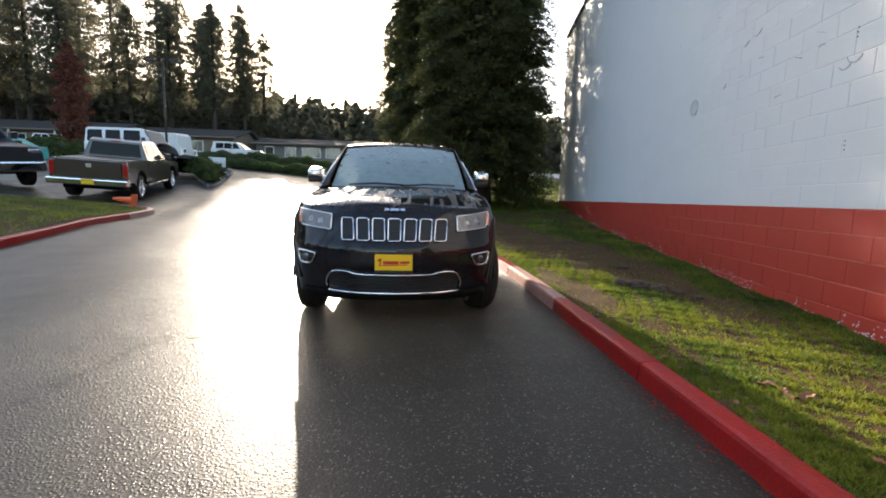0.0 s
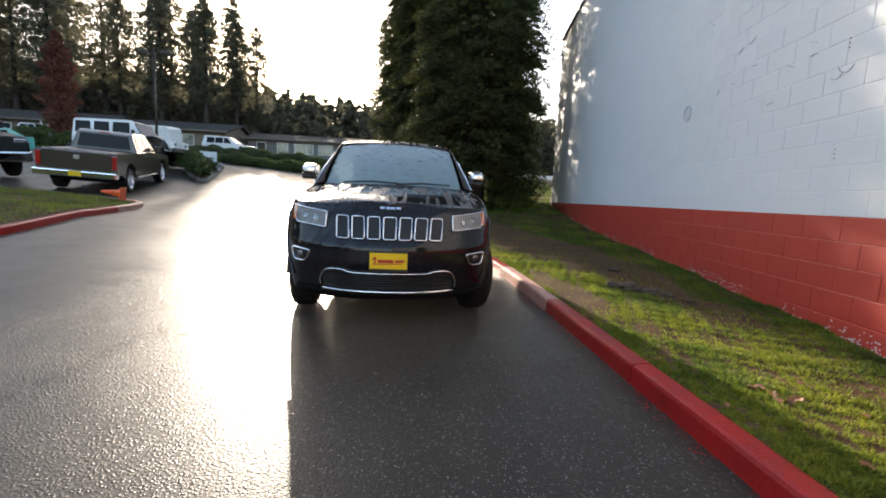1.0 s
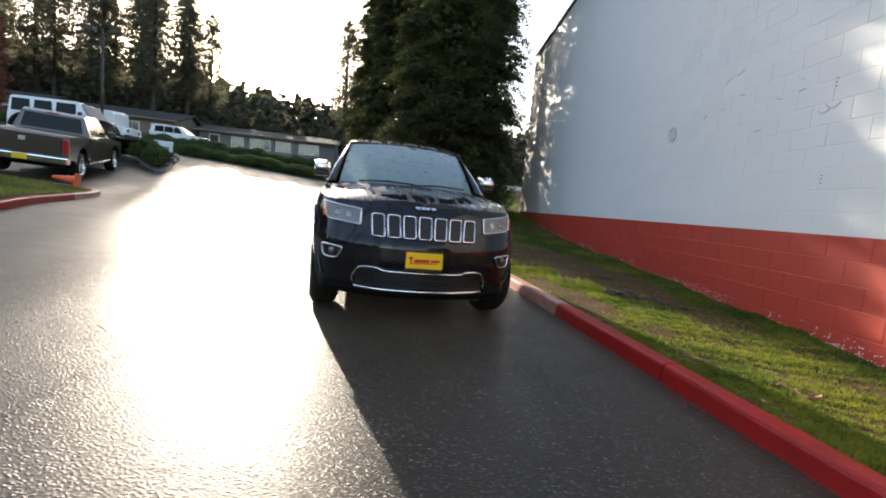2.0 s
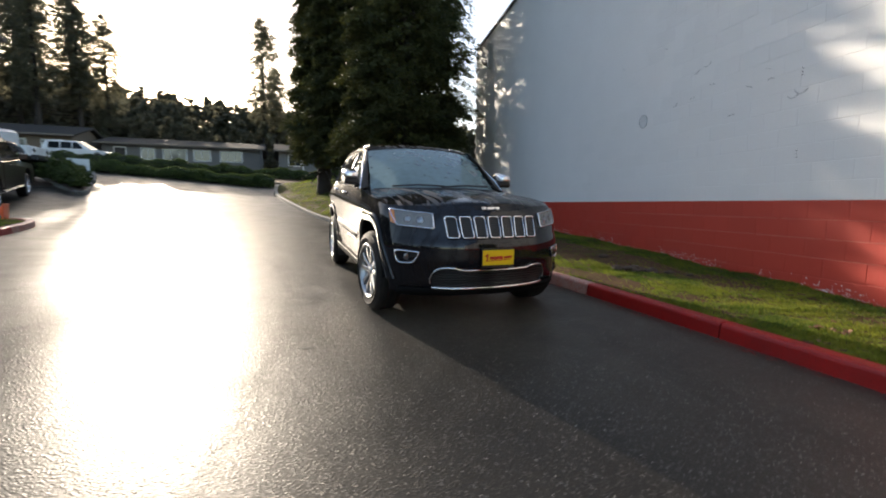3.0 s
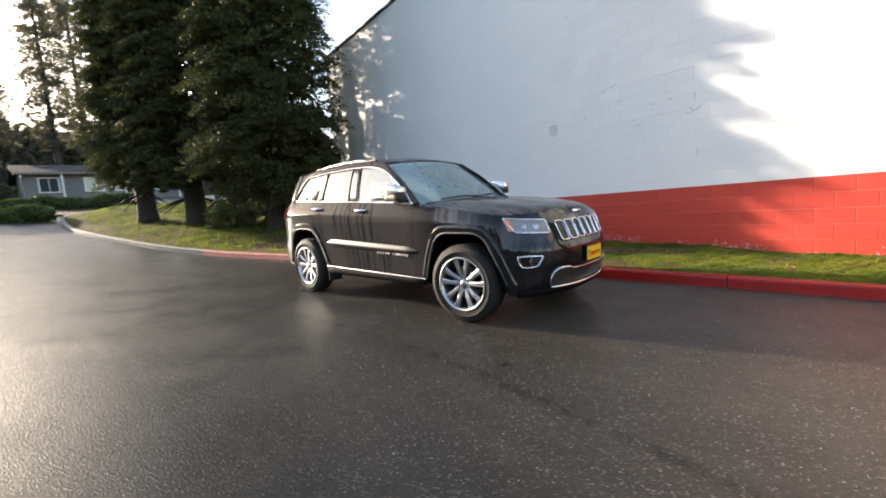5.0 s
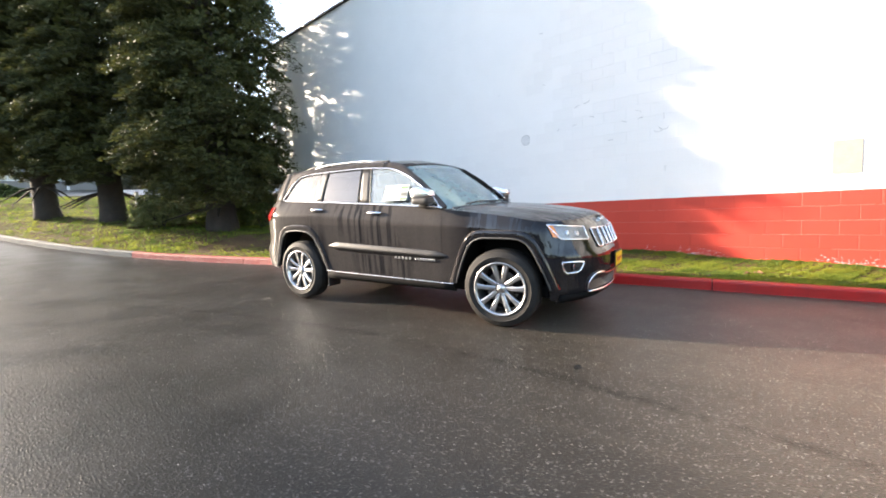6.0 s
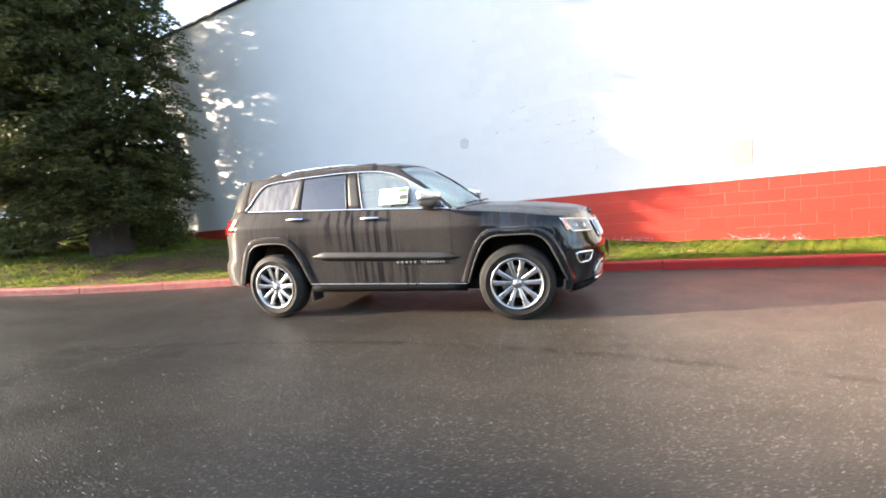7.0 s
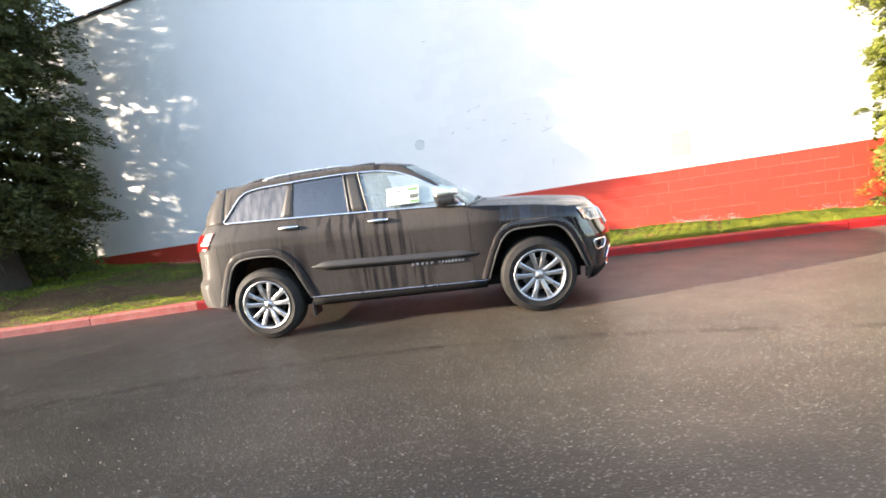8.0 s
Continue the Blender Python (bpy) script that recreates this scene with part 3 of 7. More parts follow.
# ------------------------------------------------------------ the parked sport utility vehicle
def dusty_paint(name, base, dust):
    """Dark clear-coated paint under a film of dried rain, washed clean in upright streaks; sky reflection is painted in
    above the crease.
    """
    m = bpy.data.materials.new(name)
    m.use_nodes = True
    n, l = m.node_tree.nodes, m.node_tree.links
    b = n["Principled BSDF"]
    co = n.new("ShaderNodeTexCoord")
    mp = n.new("ShaderNodeMapping")
    mp.inputs["Scale"].default_value = (5.0, 13.0, 0.45)
    l.new(co.outputs["Object"], mp.inputs["Vector"])
    st, sp = n.new("ShaderNodeTexNoise"), n.new("ShaderNodeTexNoise")
    st.inputs["Scale"].default_value, st.inputs["Detail"].default_value = 1.3, 4.0
    sp.inputs["Scale"].default_value, sp.inputs["Detail"].default_value = 130.0, 3.0
    l.new(mp.outputs[0], st.inputs["Vector"]); l.new(co.outputs["Object"], sp.inputs["Vector"])
    def rg(fac, lo, hi, a0, c0):
        r = n.new("ShaderNodeMapRange")
        for i, v in enumerate((lo, hi, a0, c0), 1):
            r.inputs[i].default_value = v
        l.new(fac, r.inputs[0])
        return r.outputs[0]
    film = n.new("ShaderNodeMath"); film.operation = "MULTIPLY"
    zone = n.new("ShaderNodeTexNoise")
    zone.inputs["Scale"].default_value, zone.inputs["Detail"].default_value = 1.7, 2.0
    mz = n.new("ShaderNodeMapping")
    mz.inputs["Scale"].default_value = (0.2, 1.0, 0.25)
    l.new(co.outputs["Object"], mz.inputs["Vector"]); l.new(mz.outputs[0], zone.inputs["Vector"])
    kept = n.new("ShaderNodeMath"); kept.operation = "MAXIMUM"
    l.new(rg(st.outputs["Fac"], 0.40, 0.52, 0.30, 1.0), kept.inputs[0]); l.new(rg(zone.outputs["Fac"], 0.41, 0.50, 0.0, 0.94), kept.inputs[1])
    l.new(kept.outputs[0], film.inputs[0]); l.new(rg(sp.outputs["Fac"], 0.35, 0.65, 0.6, 1.0), film.inputs[1])
    ax = n.new("ShaderNodeSeparateXYZ")
    l.new(co.outputs["Object"], ax.inputs[0])
    low = n.new("ShaderNodeMath"); low.operation = "MULTIPLY"
    # the front wings were washed clean, the doors keep their film
    wash_sky = n.new("ShaderNodeMath"); wash_sky.operation = "MULTIPLY"
    # stronger film above the crease: the sky's grey reflection put into the colour
    l.new(rg(ax.outputs["Z"], 0.98, 1.02, 0.62, 0.85), wash_sky.inputs[0]); l.new(rg(ax.outputs["Y"], 0.30, 0.70, 0.22, 1.0), wash_sky.inputs[1])
    l.new(wash_sky.outputs[0], low.inputs[0]); l.new(film.outputs[0], low.inputs[1])
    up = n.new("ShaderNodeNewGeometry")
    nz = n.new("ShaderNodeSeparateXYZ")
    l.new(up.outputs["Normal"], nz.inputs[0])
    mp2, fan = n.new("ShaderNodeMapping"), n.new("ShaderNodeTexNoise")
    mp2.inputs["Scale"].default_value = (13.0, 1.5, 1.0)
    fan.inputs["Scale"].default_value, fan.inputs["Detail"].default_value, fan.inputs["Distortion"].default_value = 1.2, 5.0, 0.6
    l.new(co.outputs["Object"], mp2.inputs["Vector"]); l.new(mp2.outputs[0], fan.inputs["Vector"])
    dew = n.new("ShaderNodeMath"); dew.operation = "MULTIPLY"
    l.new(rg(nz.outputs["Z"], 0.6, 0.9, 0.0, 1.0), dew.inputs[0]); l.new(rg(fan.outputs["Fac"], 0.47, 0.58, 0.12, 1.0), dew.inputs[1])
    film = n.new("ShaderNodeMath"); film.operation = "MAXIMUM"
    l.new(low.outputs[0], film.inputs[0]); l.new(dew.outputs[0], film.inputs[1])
    mix = n.new("ShaderNodeMix"); mix.data_type = "RGBA"
    mix.inputs[6].default_value, mix.inputs[7].default_value = (*base, 1), (*dust, 1)
    l.new(film.outputs[0], mix.inputs[0])
    # road dirt thrown up over the tail
    tail = n.new("ShaderNodeMix"); tail.data_type = "RGBA"
    tail.inputs[7].default_value = (0.095, 0.088, 0.080, 1)
    dirt = n.new("ShaderNodeMath"); dirt.operation = "MULTIPLY"
    l.new(rg(ax.outputs["Y"], 2.85, 3.55, 0.0, 1.0), dirt.inputs[0]); l.new(rg(st.outputs["Fac"], 0.30, 0.60, 0.55, 1.0), dirt.inputs[1])
    l.new(mix.outputs[2], tail.inputs[6]); l.new(dirt.outputs[0], tail.inputs[0])
    l.new(tail.outputs[2], b.inputs["Base Color"])
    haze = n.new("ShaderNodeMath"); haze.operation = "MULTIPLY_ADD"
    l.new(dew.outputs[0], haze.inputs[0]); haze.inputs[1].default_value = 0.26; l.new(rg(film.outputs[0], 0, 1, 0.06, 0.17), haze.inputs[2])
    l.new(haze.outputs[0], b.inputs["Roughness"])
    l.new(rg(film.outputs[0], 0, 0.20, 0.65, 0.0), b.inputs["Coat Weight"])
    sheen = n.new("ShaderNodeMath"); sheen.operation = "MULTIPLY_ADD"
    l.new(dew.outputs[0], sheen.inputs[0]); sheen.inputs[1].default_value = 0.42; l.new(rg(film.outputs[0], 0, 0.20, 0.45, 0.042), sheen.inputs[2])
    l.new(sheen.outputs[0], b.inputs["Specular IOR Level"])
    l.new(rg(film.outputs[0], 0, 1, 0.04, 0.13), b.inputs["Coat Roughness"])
    return m


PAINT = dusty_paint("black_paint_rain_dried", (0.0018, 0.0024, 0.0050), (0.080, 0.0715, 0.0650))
PILLAR = material("dusty_pillar_trim", (0.034, 0.032, 0.030), 0.45, vary=0.25, spec=0.3)
ARCH_LIP = material("dusty_arch_edge", (0.050, 0.049, 0.047), 0.50, vary=0.25)
CHROME = material("chrome", (0.82, 0.82, 0.84), 0.08, 1.0, vary=0.03)
MIRROR_CAP = material("chrome_mirror_cap", (0.86, 0.86, 0.87), 0.26, 1.0, vary=0.03)
SATIN = material("satin_metal", (0.55, 0.56, 0.58), 0.28, 1.0, vary=0.05)
ALLOY = material("polished_alloy", (0.44, 0.445, 0.455), 0.36, 1.0, vary=0.06)
BLACK_PLASTIC = material("black_plastic", (0.012, 0.012, 0.013), 0.45, vary=0.2, bump=0.2, bump_scale=200)
MOULDING = material("dusty_black_moulding", (0.024, 0.0235, 0.024), 0.45, spec=0.3)
GLOSS_BLACK = material("gloss_black_trim", (0.008, 0.008, 0.009), 0.1, coat=1.0)
RUBBER = material("tyre_rubber", (0.012, 0.0115, 0.011), 0.7, spec=0.25, vary=0.3, scale=9.0, fine=40, bump=0.3, second=(0.022, 0.020, 0.018))
# teal film: dried rain marks plus sky reflection painted in as colour
CAR_GLASS = glass_material("clear_car_glass", (0.86, 0.94, 0.93), ior=1.9, clear=0.97, film=0.30, film_colour=(0.56, 0.70, 0.72), runs=0.12)
PRIVACY = glass_material("dark_privacy_glass", (0.10, 0.11, 0.12), ior=2.0, film=0.012, film_colour=(0.5, 0.5, 0.5))
# the windscreen's teal film likewise carries the sky's reflection as colour
SCREEN = glass_material("windscreen_glass", (0.86, 0.94, 0.93), ior=1.9, clear=0.97, film=0.40, film_colour=(0.50, 0.73, 0.75), runs=0.10)
HAZED = glass_material("rain_marked_privacy_glass", (0.10, 0.11, 0.12), ior=1.8, film=0.20, film_colour=(0.50, 0.46, 0.41), runs=0.55)
LAMP_GLASS = glass_material("lamp_lens", (0.92, 0.93, 0.95), film=0.26, film_colour=(0.52, 0.50, 0.46))
AMBER = material("amber_lens", (0.75, 0.20, 0.02), 0.15, coat=1.0)
TAIL_RED = material("red_lens", (0.34, 0.010, 0.010), 0.12, coat=1.0)
LAMP_SILVER = material("lamp_reflector", (0.40, 0.40, 0.42), 0.2, 0.9)
DARK_LENS = material("dark_fog_lens", (0.08, 0.08, 0.09), 0.1, 0.5, coat=1.0)
LEATHER = material("black_leather", (0.02, 0.02, 0.021), 0.5, vary=0.2, bump=0.3)
DARK = material("dark_underside", (0.006, 0.006, 0.006), 0.8, spec=0.08)
DISC = material("brake_disc", (0.22, 0.21, 0.20), 0.35, 1.0)
PLATE_YELLOW = material("yellow_plate", (0.80, 0.53, 0.01), 0.4, vary=0.05)
PLATE_RED = material("red_lettering", (0.45, 0.03, 0.02), 0.4)
SHEET = material("price_sheet_paper", (0.50, 0.55, 0.54), 0.7, vary=0.05)
PAPER = material("white_paper", (0.62, 0.66, 0.65), 0.7, vary=0.03)
INK = material("dark_print", (0.05, 0.06, 0.05), 0.6)
GREEN_INK = material("green_print", (0.10, 0.20, 0.08), 0.6)

PLAN = spline([(0, -.905), (.25, -.888), (.45, -.84), (.63, -.75), (.785, -.625), (.882, -.47), (.918, -.30), (.928, 0.0), (.934, .6), (.936, 1.4), (.934, 2.2),
               (.928, 2.9), (.916, 3.32), (.888, 3.55), (.81, 3.73), (.65, 3.82), (.35, 3.86), (0, 3.87)], 24)
PLAN_S = np.r_[0, np.cumsum(np.linalg.norm(np.diff(PLAN, axis=0), axis=1))]


def s_at_y(y):
    k = slice(30, -60)
    return float(np.interp(y, PLAN[k, 1], PLAN_S[k]))


def s_at_x(x):
    """Plan length for a half-width on the nose."""
    k = slice(0, 24 * 6)
    return float(np.interp(x, PLAN[k, 0], PLAN_S[k]))


def glass_x(y, z):
    """Half-width of the cabin's flanks."""
    return .872 - .37 * (z - 1.2) - .10 * max(0, z - 1.5) - .05 * max(0, (y - 2.2) / 1.4) ** 2


def body_side(y, z):
    """How far the flank stands out from the plan line: rounded below, a crease that climbs rearwards, then leaning in to the windows."""
    crease = .975 + .052 * float(np.clip(y, -.3, 2.6))
    if z <= crease:
        return float(np.interp(z - crease, [-.75, -.66, -.58, -.44, -.34, -.24, -.10, -.02, 0], [-.050, -.044, -.034, -.022, -.012, -.002, .004, .005, .003]))
    top = float(np.interp(y, TOP_Y, TOP_Z))
    end = glass_x(y, top + .012) + .004 - .934 if y > .7 else float(np.interp(y, [-.5, .2, .7], [-.030, -.045, -.057]))
    v = (z - crease) / max(.03, top - crease)
    return .003 + (end - .003) * float(np.interp(v, [0, .35, .7, 1, 2], [0, .30, .66, 1, 2]))


def shell(s, z):
    """A point of the body's outer skin, x > 0, at a length s along the plan line from the nose and a height z."""
    x, y = np.interp(s, PLAN_S, PLAN[:, 0]), np.interp(s, PLAN_S, PLAN[:, 1])
    wf = float(np.clip((-.1 - y) / .6, 0, 1)); wf = wf * wf * (3 - 2 * wf)
    wr = float(np.clip((y - 3.15) / .5, 0, 1)); wr = wr * wr * (3 - 2 * wr)
    nose = np.interp(z, [.22, .30, .38, .50, .58, .70, .735, .77, .80, .95, 1.0, 1.04, 1.08], [.17, .10, .05, .025, .0, .0, .012, .035, .05, .115, .15, .19, .25])
    tail = np.interp(z, [.3, .42, .5, .66, .72, .80, 1.10, 1.25, 1.35], [-.08, -.02, 0, 0, -.05, -.07, -.085, -.13, -.2])
    side = body_side(y, z)
    return np.array([x + side * (1 - wf * .6) * (1 - .5 * wr) - wf * .05 * np.clip((z - .7) / .35, 0, 1) * (x / .8) ** 3, y + nose * wf * (1 - .5 * min(1, x / .86) ** 4) + tail * wr, z])


def skin_patch(cs, off=0.0, n=8, mirror=False):
    """Points over the skin between four corners (plan half-width or ('y', value), height), pushed out by off."""
    c = [((s_at_y(q[1]) if q[0] == "y" else s_at_x(q[1])), q[2]) for q in cs]
    rows_ = []
    for i in range(n + 1):
        u = i / n
        row_ = []
        for j in range(n + 1):
            v = j / n
            s = (1 - u) * ((1 - v) * c[0][0] + v * c[1][0]) + u * ((1 - v) * c[3][0] + v * c[2][0])
            z = (1 - u) * ((1 - v) * c[0][1] + v * c[1][1]) + u * ((1 - v) * c[3][1] + v * c[2][1])
            row_.append(skin_point(s, z, off))
        rows_.append(row_)
    p = np.array(rows_)
    if mirror:
        p[..., 0] *= -1
    return p


def skin_point(s, z, off=0.0):
    p = shell(s, z)
    if off:
        du, dv = shell(s + .01, z) - p, shell(s, z + .01) - p
        nv = np.cross(du, dv); nv /= np.linalg.norm(nv)
        p = p + nv * off
    return p


def nose_point(x, z, off=0.0):
    """A point on the nose at a signed half-width."""
    p = skin_point(s_at_x(abs(x)), z, off)
    return Vector((math.copysign(p[0], x) if x else 0.0, p[1], p[2]))


AXLE_R, ARCH_R = 2.915, 0.50
ARCH_DY, ARCH_H = [0, .15, .22, .28, .335, .405, .455, .50], [.890, .890, .880, .850, .795, .655, .530, .405]


def arch_height(y, yc, grow=1.0):
    """Height of a wheel opening: flat on top with slanting sides; grow widens it about its middle."""
    return .40 + grow * (float(np.interp(abs(y - yc) / grow, ARCH_DY, ARCH_H)) - .40) + (.032 if yc else 0) * max(0, 1 - abs(y - yc) / .6)


TOP_Y = [-.95, -.72, -.6, -.45, -.3, 0, .35, .60, .72, 1.2, 1.7, 2.6, 3.3, 3.6, 3.9]
TOP_Z = [1.040, 1.040, 1.036, 1.040, 1.062, 1.105, 1.14, 1.165, 1.185, 1.210, 1.234, 1.274, 1.302, 1.302, 1.30]


def shell_top(y):
    return float(np.interp(y, TOP_Y, TOP_Z))


def shell_bottom(y, sill=0.395):
    for yc in (0.0, AXLE_R):
        if abs(y - yc) < ARCH_R:
            return arch_height(y, yc)
    if y < -ARCH_R:
        return float(np.interp(y, [-.95, -.7, -.5, -.45], [.275, .275, .30, .31]))
    if y > AXLE_R + ARCH_R:
        return float(np.interp(y, [3.36, 3.6, 3.9], [.36, .40, .42]))
    return sill


def skin_panel(name, s_list, car, label="", rows=26, both=True, top=None, bottom=None):
    pts = []
    for s in s_list:
        y = float(np.interp(s, PLAN_S, PLAN[:, 1]))
        b0 = bottom(y) if bottom else shell_bottom(y)
        t0 = top(y) if top else shell_top(y)
        pts.append([shell(s, b0 + (t0 - b0) * k / rows) for k in range(rows + 1)])
    p = np.array(pts)
    for sign in ((1, -1) if both else (1,)):
        q = p.copy(); q[..., 0] *= sign
        grid_part(name, q, PAINT, car, label, flip=sign > 0, thick=0.012, rim=False)


def build_suv():
    car = thing("suv", "rain-streaked black sport utility vehicle with chrome trim beside the kerb", "car", SLOPE.copy())
    # skin panels, with seams between them
    s0, g = s_at_y(-ARCH_R), 0.003
    front = np.r_[-np.linspace(s0, 0, 40), np.linspace(0, s0, 40)[1:]]
    pts = []
    for s in front:
        y = float(np.interp(abs(s), PLAN_S, PLAN[:, 1]))
        b0, t0 = shell_bottom(y), shell_top(y)
        col = np.array([shell(abs(s), b0 + (t0 - b0) * k / 34) for k in range(35)])
        if s < 0:
            col[:, 0] *= -1
        pts.append(col)
    grid_part("front_fascia", pts, PAINT, car, flip=True, thick=0.012, rim=False)
    th = np.linspace(0, math.pi, 36)
    fy = np.r_[-ARCH_R * np.cos(th), np.linspace(ARCH_R + .004, .635, 6)]
    skin_panel("fender", [s_at_y(y) for y in fy], car)
    skin_panel("front_door", [s_at_y(y) for y in np.linspace(.641, 1.775, 28)], car)
    ry = [float(y) for y in np.r_[np.linspace(1.781, AXLE_R - ARCH_R - .004, 16), (AXLE_R - ARCH_R * np.cos(th))] if y < 2.69] + [2.70]
    skin_panel("rear_door", [s_at_y(y) for y in ry], car)
    qy = [2.706] + [y for y in AXLE_R - ARCH_R * np.cos(th) if y > 2.71] + list(np.linspace(AXLE_R + ARCH_R + .004, 3.42, 4))
    skin_panel("quarter_panel", [s_at_y(y) for y in qy], car)
    s1 = s_at_y(3.426)
    rear = np.r_[np.linspace(s1, PLAN_S[-1], 26), (2 * PLAN_S[-1] - np.linspace(s1, PLAN_S[-1], 26))[::-1][1:]]
    pts = []
    for s in rear:
        back = s > PLAN_S[-1]
        sa = 2 * PLAN_S[-1] - s if back else s
        y = float(np.interp(sa, PLAN_S, PLAN[:, 1]))
        b0, t0 = shell_bottom(y), shell_top(y)
        col = np.array([shell(sa, b0 + (t0 - b0) * k / 26) for k in range(27)])
        if back:
            col[:, 0] *= -1
        pts.append(col)
    grid_part("tailgate", pts, PAINT, car, flip=True, thick=0.012, rim=False)
    # dark inner skin behind the seams
    for sg in (1, -1):
        pts = np.array([[skin_point(s_at_y(y), .42 + (shell_top(y) - .46) * k / 8, -.03) for k in range(9)] for y in np.linspace(.50, 2.42, 20)])
        pts[..., 0] *= sg
        grid_part("inner_panel", pts, DARK, car)
        pts = np.array([[skin_point(s_at_y(y), .90 + (shell_top(y) - .92) * k / 4, -.03) for k in range(5)] for y in np.linspace(2.38, 3.5, 10)])
        pts[..., 0] *= sg
        grid_part("inner_panel", pts, DARK, car)
    # hood
    ys = np.r_[-0.745 + 0.16 * (1 - np.cos(np.linspace(0, math.pi / 2, 10))), np.linspace(-.55, .60, 18)]
    fs = np.linspace(0, s_at_y(.62), 160)
    ft = np.array([shell(s, shell_top(float(np.interp(s, PLAN_S, PLAN[:, 1])))) for s in fs])
    pts = []
    for y in ys:
        w = float(np.interp(y, ft[:, 1], ft[:, 0])) if y > ft[0, 1] else 0.02
        w, ze = max(w - .004, .01), float(np.interp(y, ft[:, 1], ft[:, 2]))
        zc = float(np.interp(y, [-.75, -.68, -.55, -.3, 0, .35, .62], [1.046, 1.078, 1.108, 1.142, 1.169, 1.190, 1.199]))
        row_ = []
        for k in range(33):
            u = -1 + 2 * k / 32
            cr = (1 - abs(u) ** 2.4)
            bulge = .010 * math.exp(-((abs(u) - .58) / .10) ** 2) * np.clip((y + .65) / .4, 0, 1)
            row_.append((u * w, y, ze + (zc - ze) * cr + bulge))
        pts.append(row_)
    grid_part("hood", pts, PAINT, car, thick=0.012, rim=False)

    # greenhouse
    gx_ = glass_x
    dlo_y, dlo_z = [.70, .79, .95, 1.16, 1.33, 1.50, 1.70, 2.0, 2.4, 2.84, 2.98, 3.07, 3.13, 3.20, 3.26, 3.31], [1.20, 1.293, 1.406, 1.530, 1.604, 1.641, 1.657, 1.664, 1.658, 1.641, 1.627, 1.606, 1.560, 1.465, 1.375, 1.316]
    def dtop(y):
        return float(np.interp(y, dlo_y, dlo_z))
    def dbot(y):
        return shell_top(y) + .012
    roof_y, roof_z = [.62, .75, 1.0, 1.26, 1.5, 1.9, 2.4, 2.9, 3.2, 3.39, 3.6], [1.18, 1.295, 1.50, 1.670, 1.720, 1.739, 1.737, 1.721, 1.700, 1.682, 1.66]
    def ztop(y):
        return float(np.interp(y, roof_y, roof_z))
    def xtop(y):
        return float(np.interp(y, [.62, 1.26, 1.6, 3.0, 3.62], [.80, .685, .665, .645, .595]))
    rear_edge = np.array([shell(q_, shell_top(float(np.interp(q_, PLAN_S, PLAN[:, 1])))) for q_ in np.linspace(s_at_y(3.2), PLAN_S[-1] - .3, 60)])
    def pillar_x(y, z):
        """Half width of the tail above the belt: the sides lean in towards the roof."""
        y0, zb0 = 3.31, shell_top(3.31)
        xb0, xb = (float(np.interp(q_, rear_edge[:, 1], rear_edge[:, 0])) for q_ in (y0, y))
        return xb + (xtop(y0) - xb0) * (z - zb0) / (ztop(y0) - zb0)

    yy = np.r_[np.linspace(.64, 1.3, 26), np.linspace(1.34, 3.31, 54)]
    for sg in (1, -1):
        pts = []
        for y in yy:
            zb = max(dtop(y), dbot(y)) if y > .69 else dbot(.69) - .01
            xb = gx_(y, zb)
            pts.append([(sg * (xb + (xtop(y) - xb) * k / 5 + .012 * math.sin(math.pi * k / 5)), y, zb + (ztop(y) - zb) * k / 5) for k in range(6)])
        grid_part("roof_side", pts, PAINT, car, flip=sg > 0, thick=0.01)
        # rear pillar: from the quarter glass back to the raked edge of the rear window
        pts = []
        for y in np.linspace(3.31, 3.685, 16):
            zb, xb = shell_top(y) - .004, float(np.interp(y, rear_edge[:, 1], rear_edge[:, 0]))
            zt = min(ztop(y), 1.28 + (3.70 - y) / .78)
            xt = pillar_x(y, zt)
            pts.append([(sg * (xb + (xt - xb) * k / 8 + .012 * math.sin(math.pi * k / 8)), y, zb + (zt - zb) * k / 8) for k in range(9)])
        grid_part("rear_pillar", pts, PAINT, car, flip=sg > 0, thick=0.01)
        # panes
        for nm, a_bot, a_top, b_bot, b_top, mat in (("front_side_glass", .70, .70, 1.670, 1.765, CAR_GLASS), ("rear_side_glass", 1.872, 1.928, 2.505, 2.505, PRIVACY), ("quarter_glass", 2.640, 2.550, 3.305, 3.305, HAZED)):
            pts = []
            for j in range(25):
                col = []
                for k in range(9):
                    ya, yb = a_bot + (a_top - a_bot) * k / 8, b_bot + (b_top - b_bot) * k / 8
                    y = ya + (yb - ya) * j / 24
                    b0, t0 = dbot(y), max(dtop(y), dbot(y) + .003)
                    z = b0 + (t0 - b0) * k / 8
                    col.append((sg * (gx_(y, z) - .006), y, z))
                pts.append(col)
            ob = grid_part(nm, pts, mat, car, flip=sg > 0)
            ob.visible_shadow = mat is not CAR_GLASS
        for nm, a_bot, a_top, b_bot, b_top, mat in (("b_pillar", 1.670, 1.765, 1.872, 1.928, PILLAR), ("c_pillar", 2.505, 2.505, 2.640, 2.550, PILLAR)):
            pts = []
            for j in range(4):
                col = []
                for k in range(7):
                    y = (a_bot + (a_top - a_bot) * k / 6) * (1 - j / 3) + (b_bot + (b_top - b_bot) * k / 6) * j / 3
                    z = dbot(y) + (dtop(y) - dbot(y)) * k / 6
                    col.append((sg * (gx_(y, z) - .001), y, z))
                pts.append(col)
            grid_part(nm, pts, mat, car, flip=sg > 0, thick=0.01)
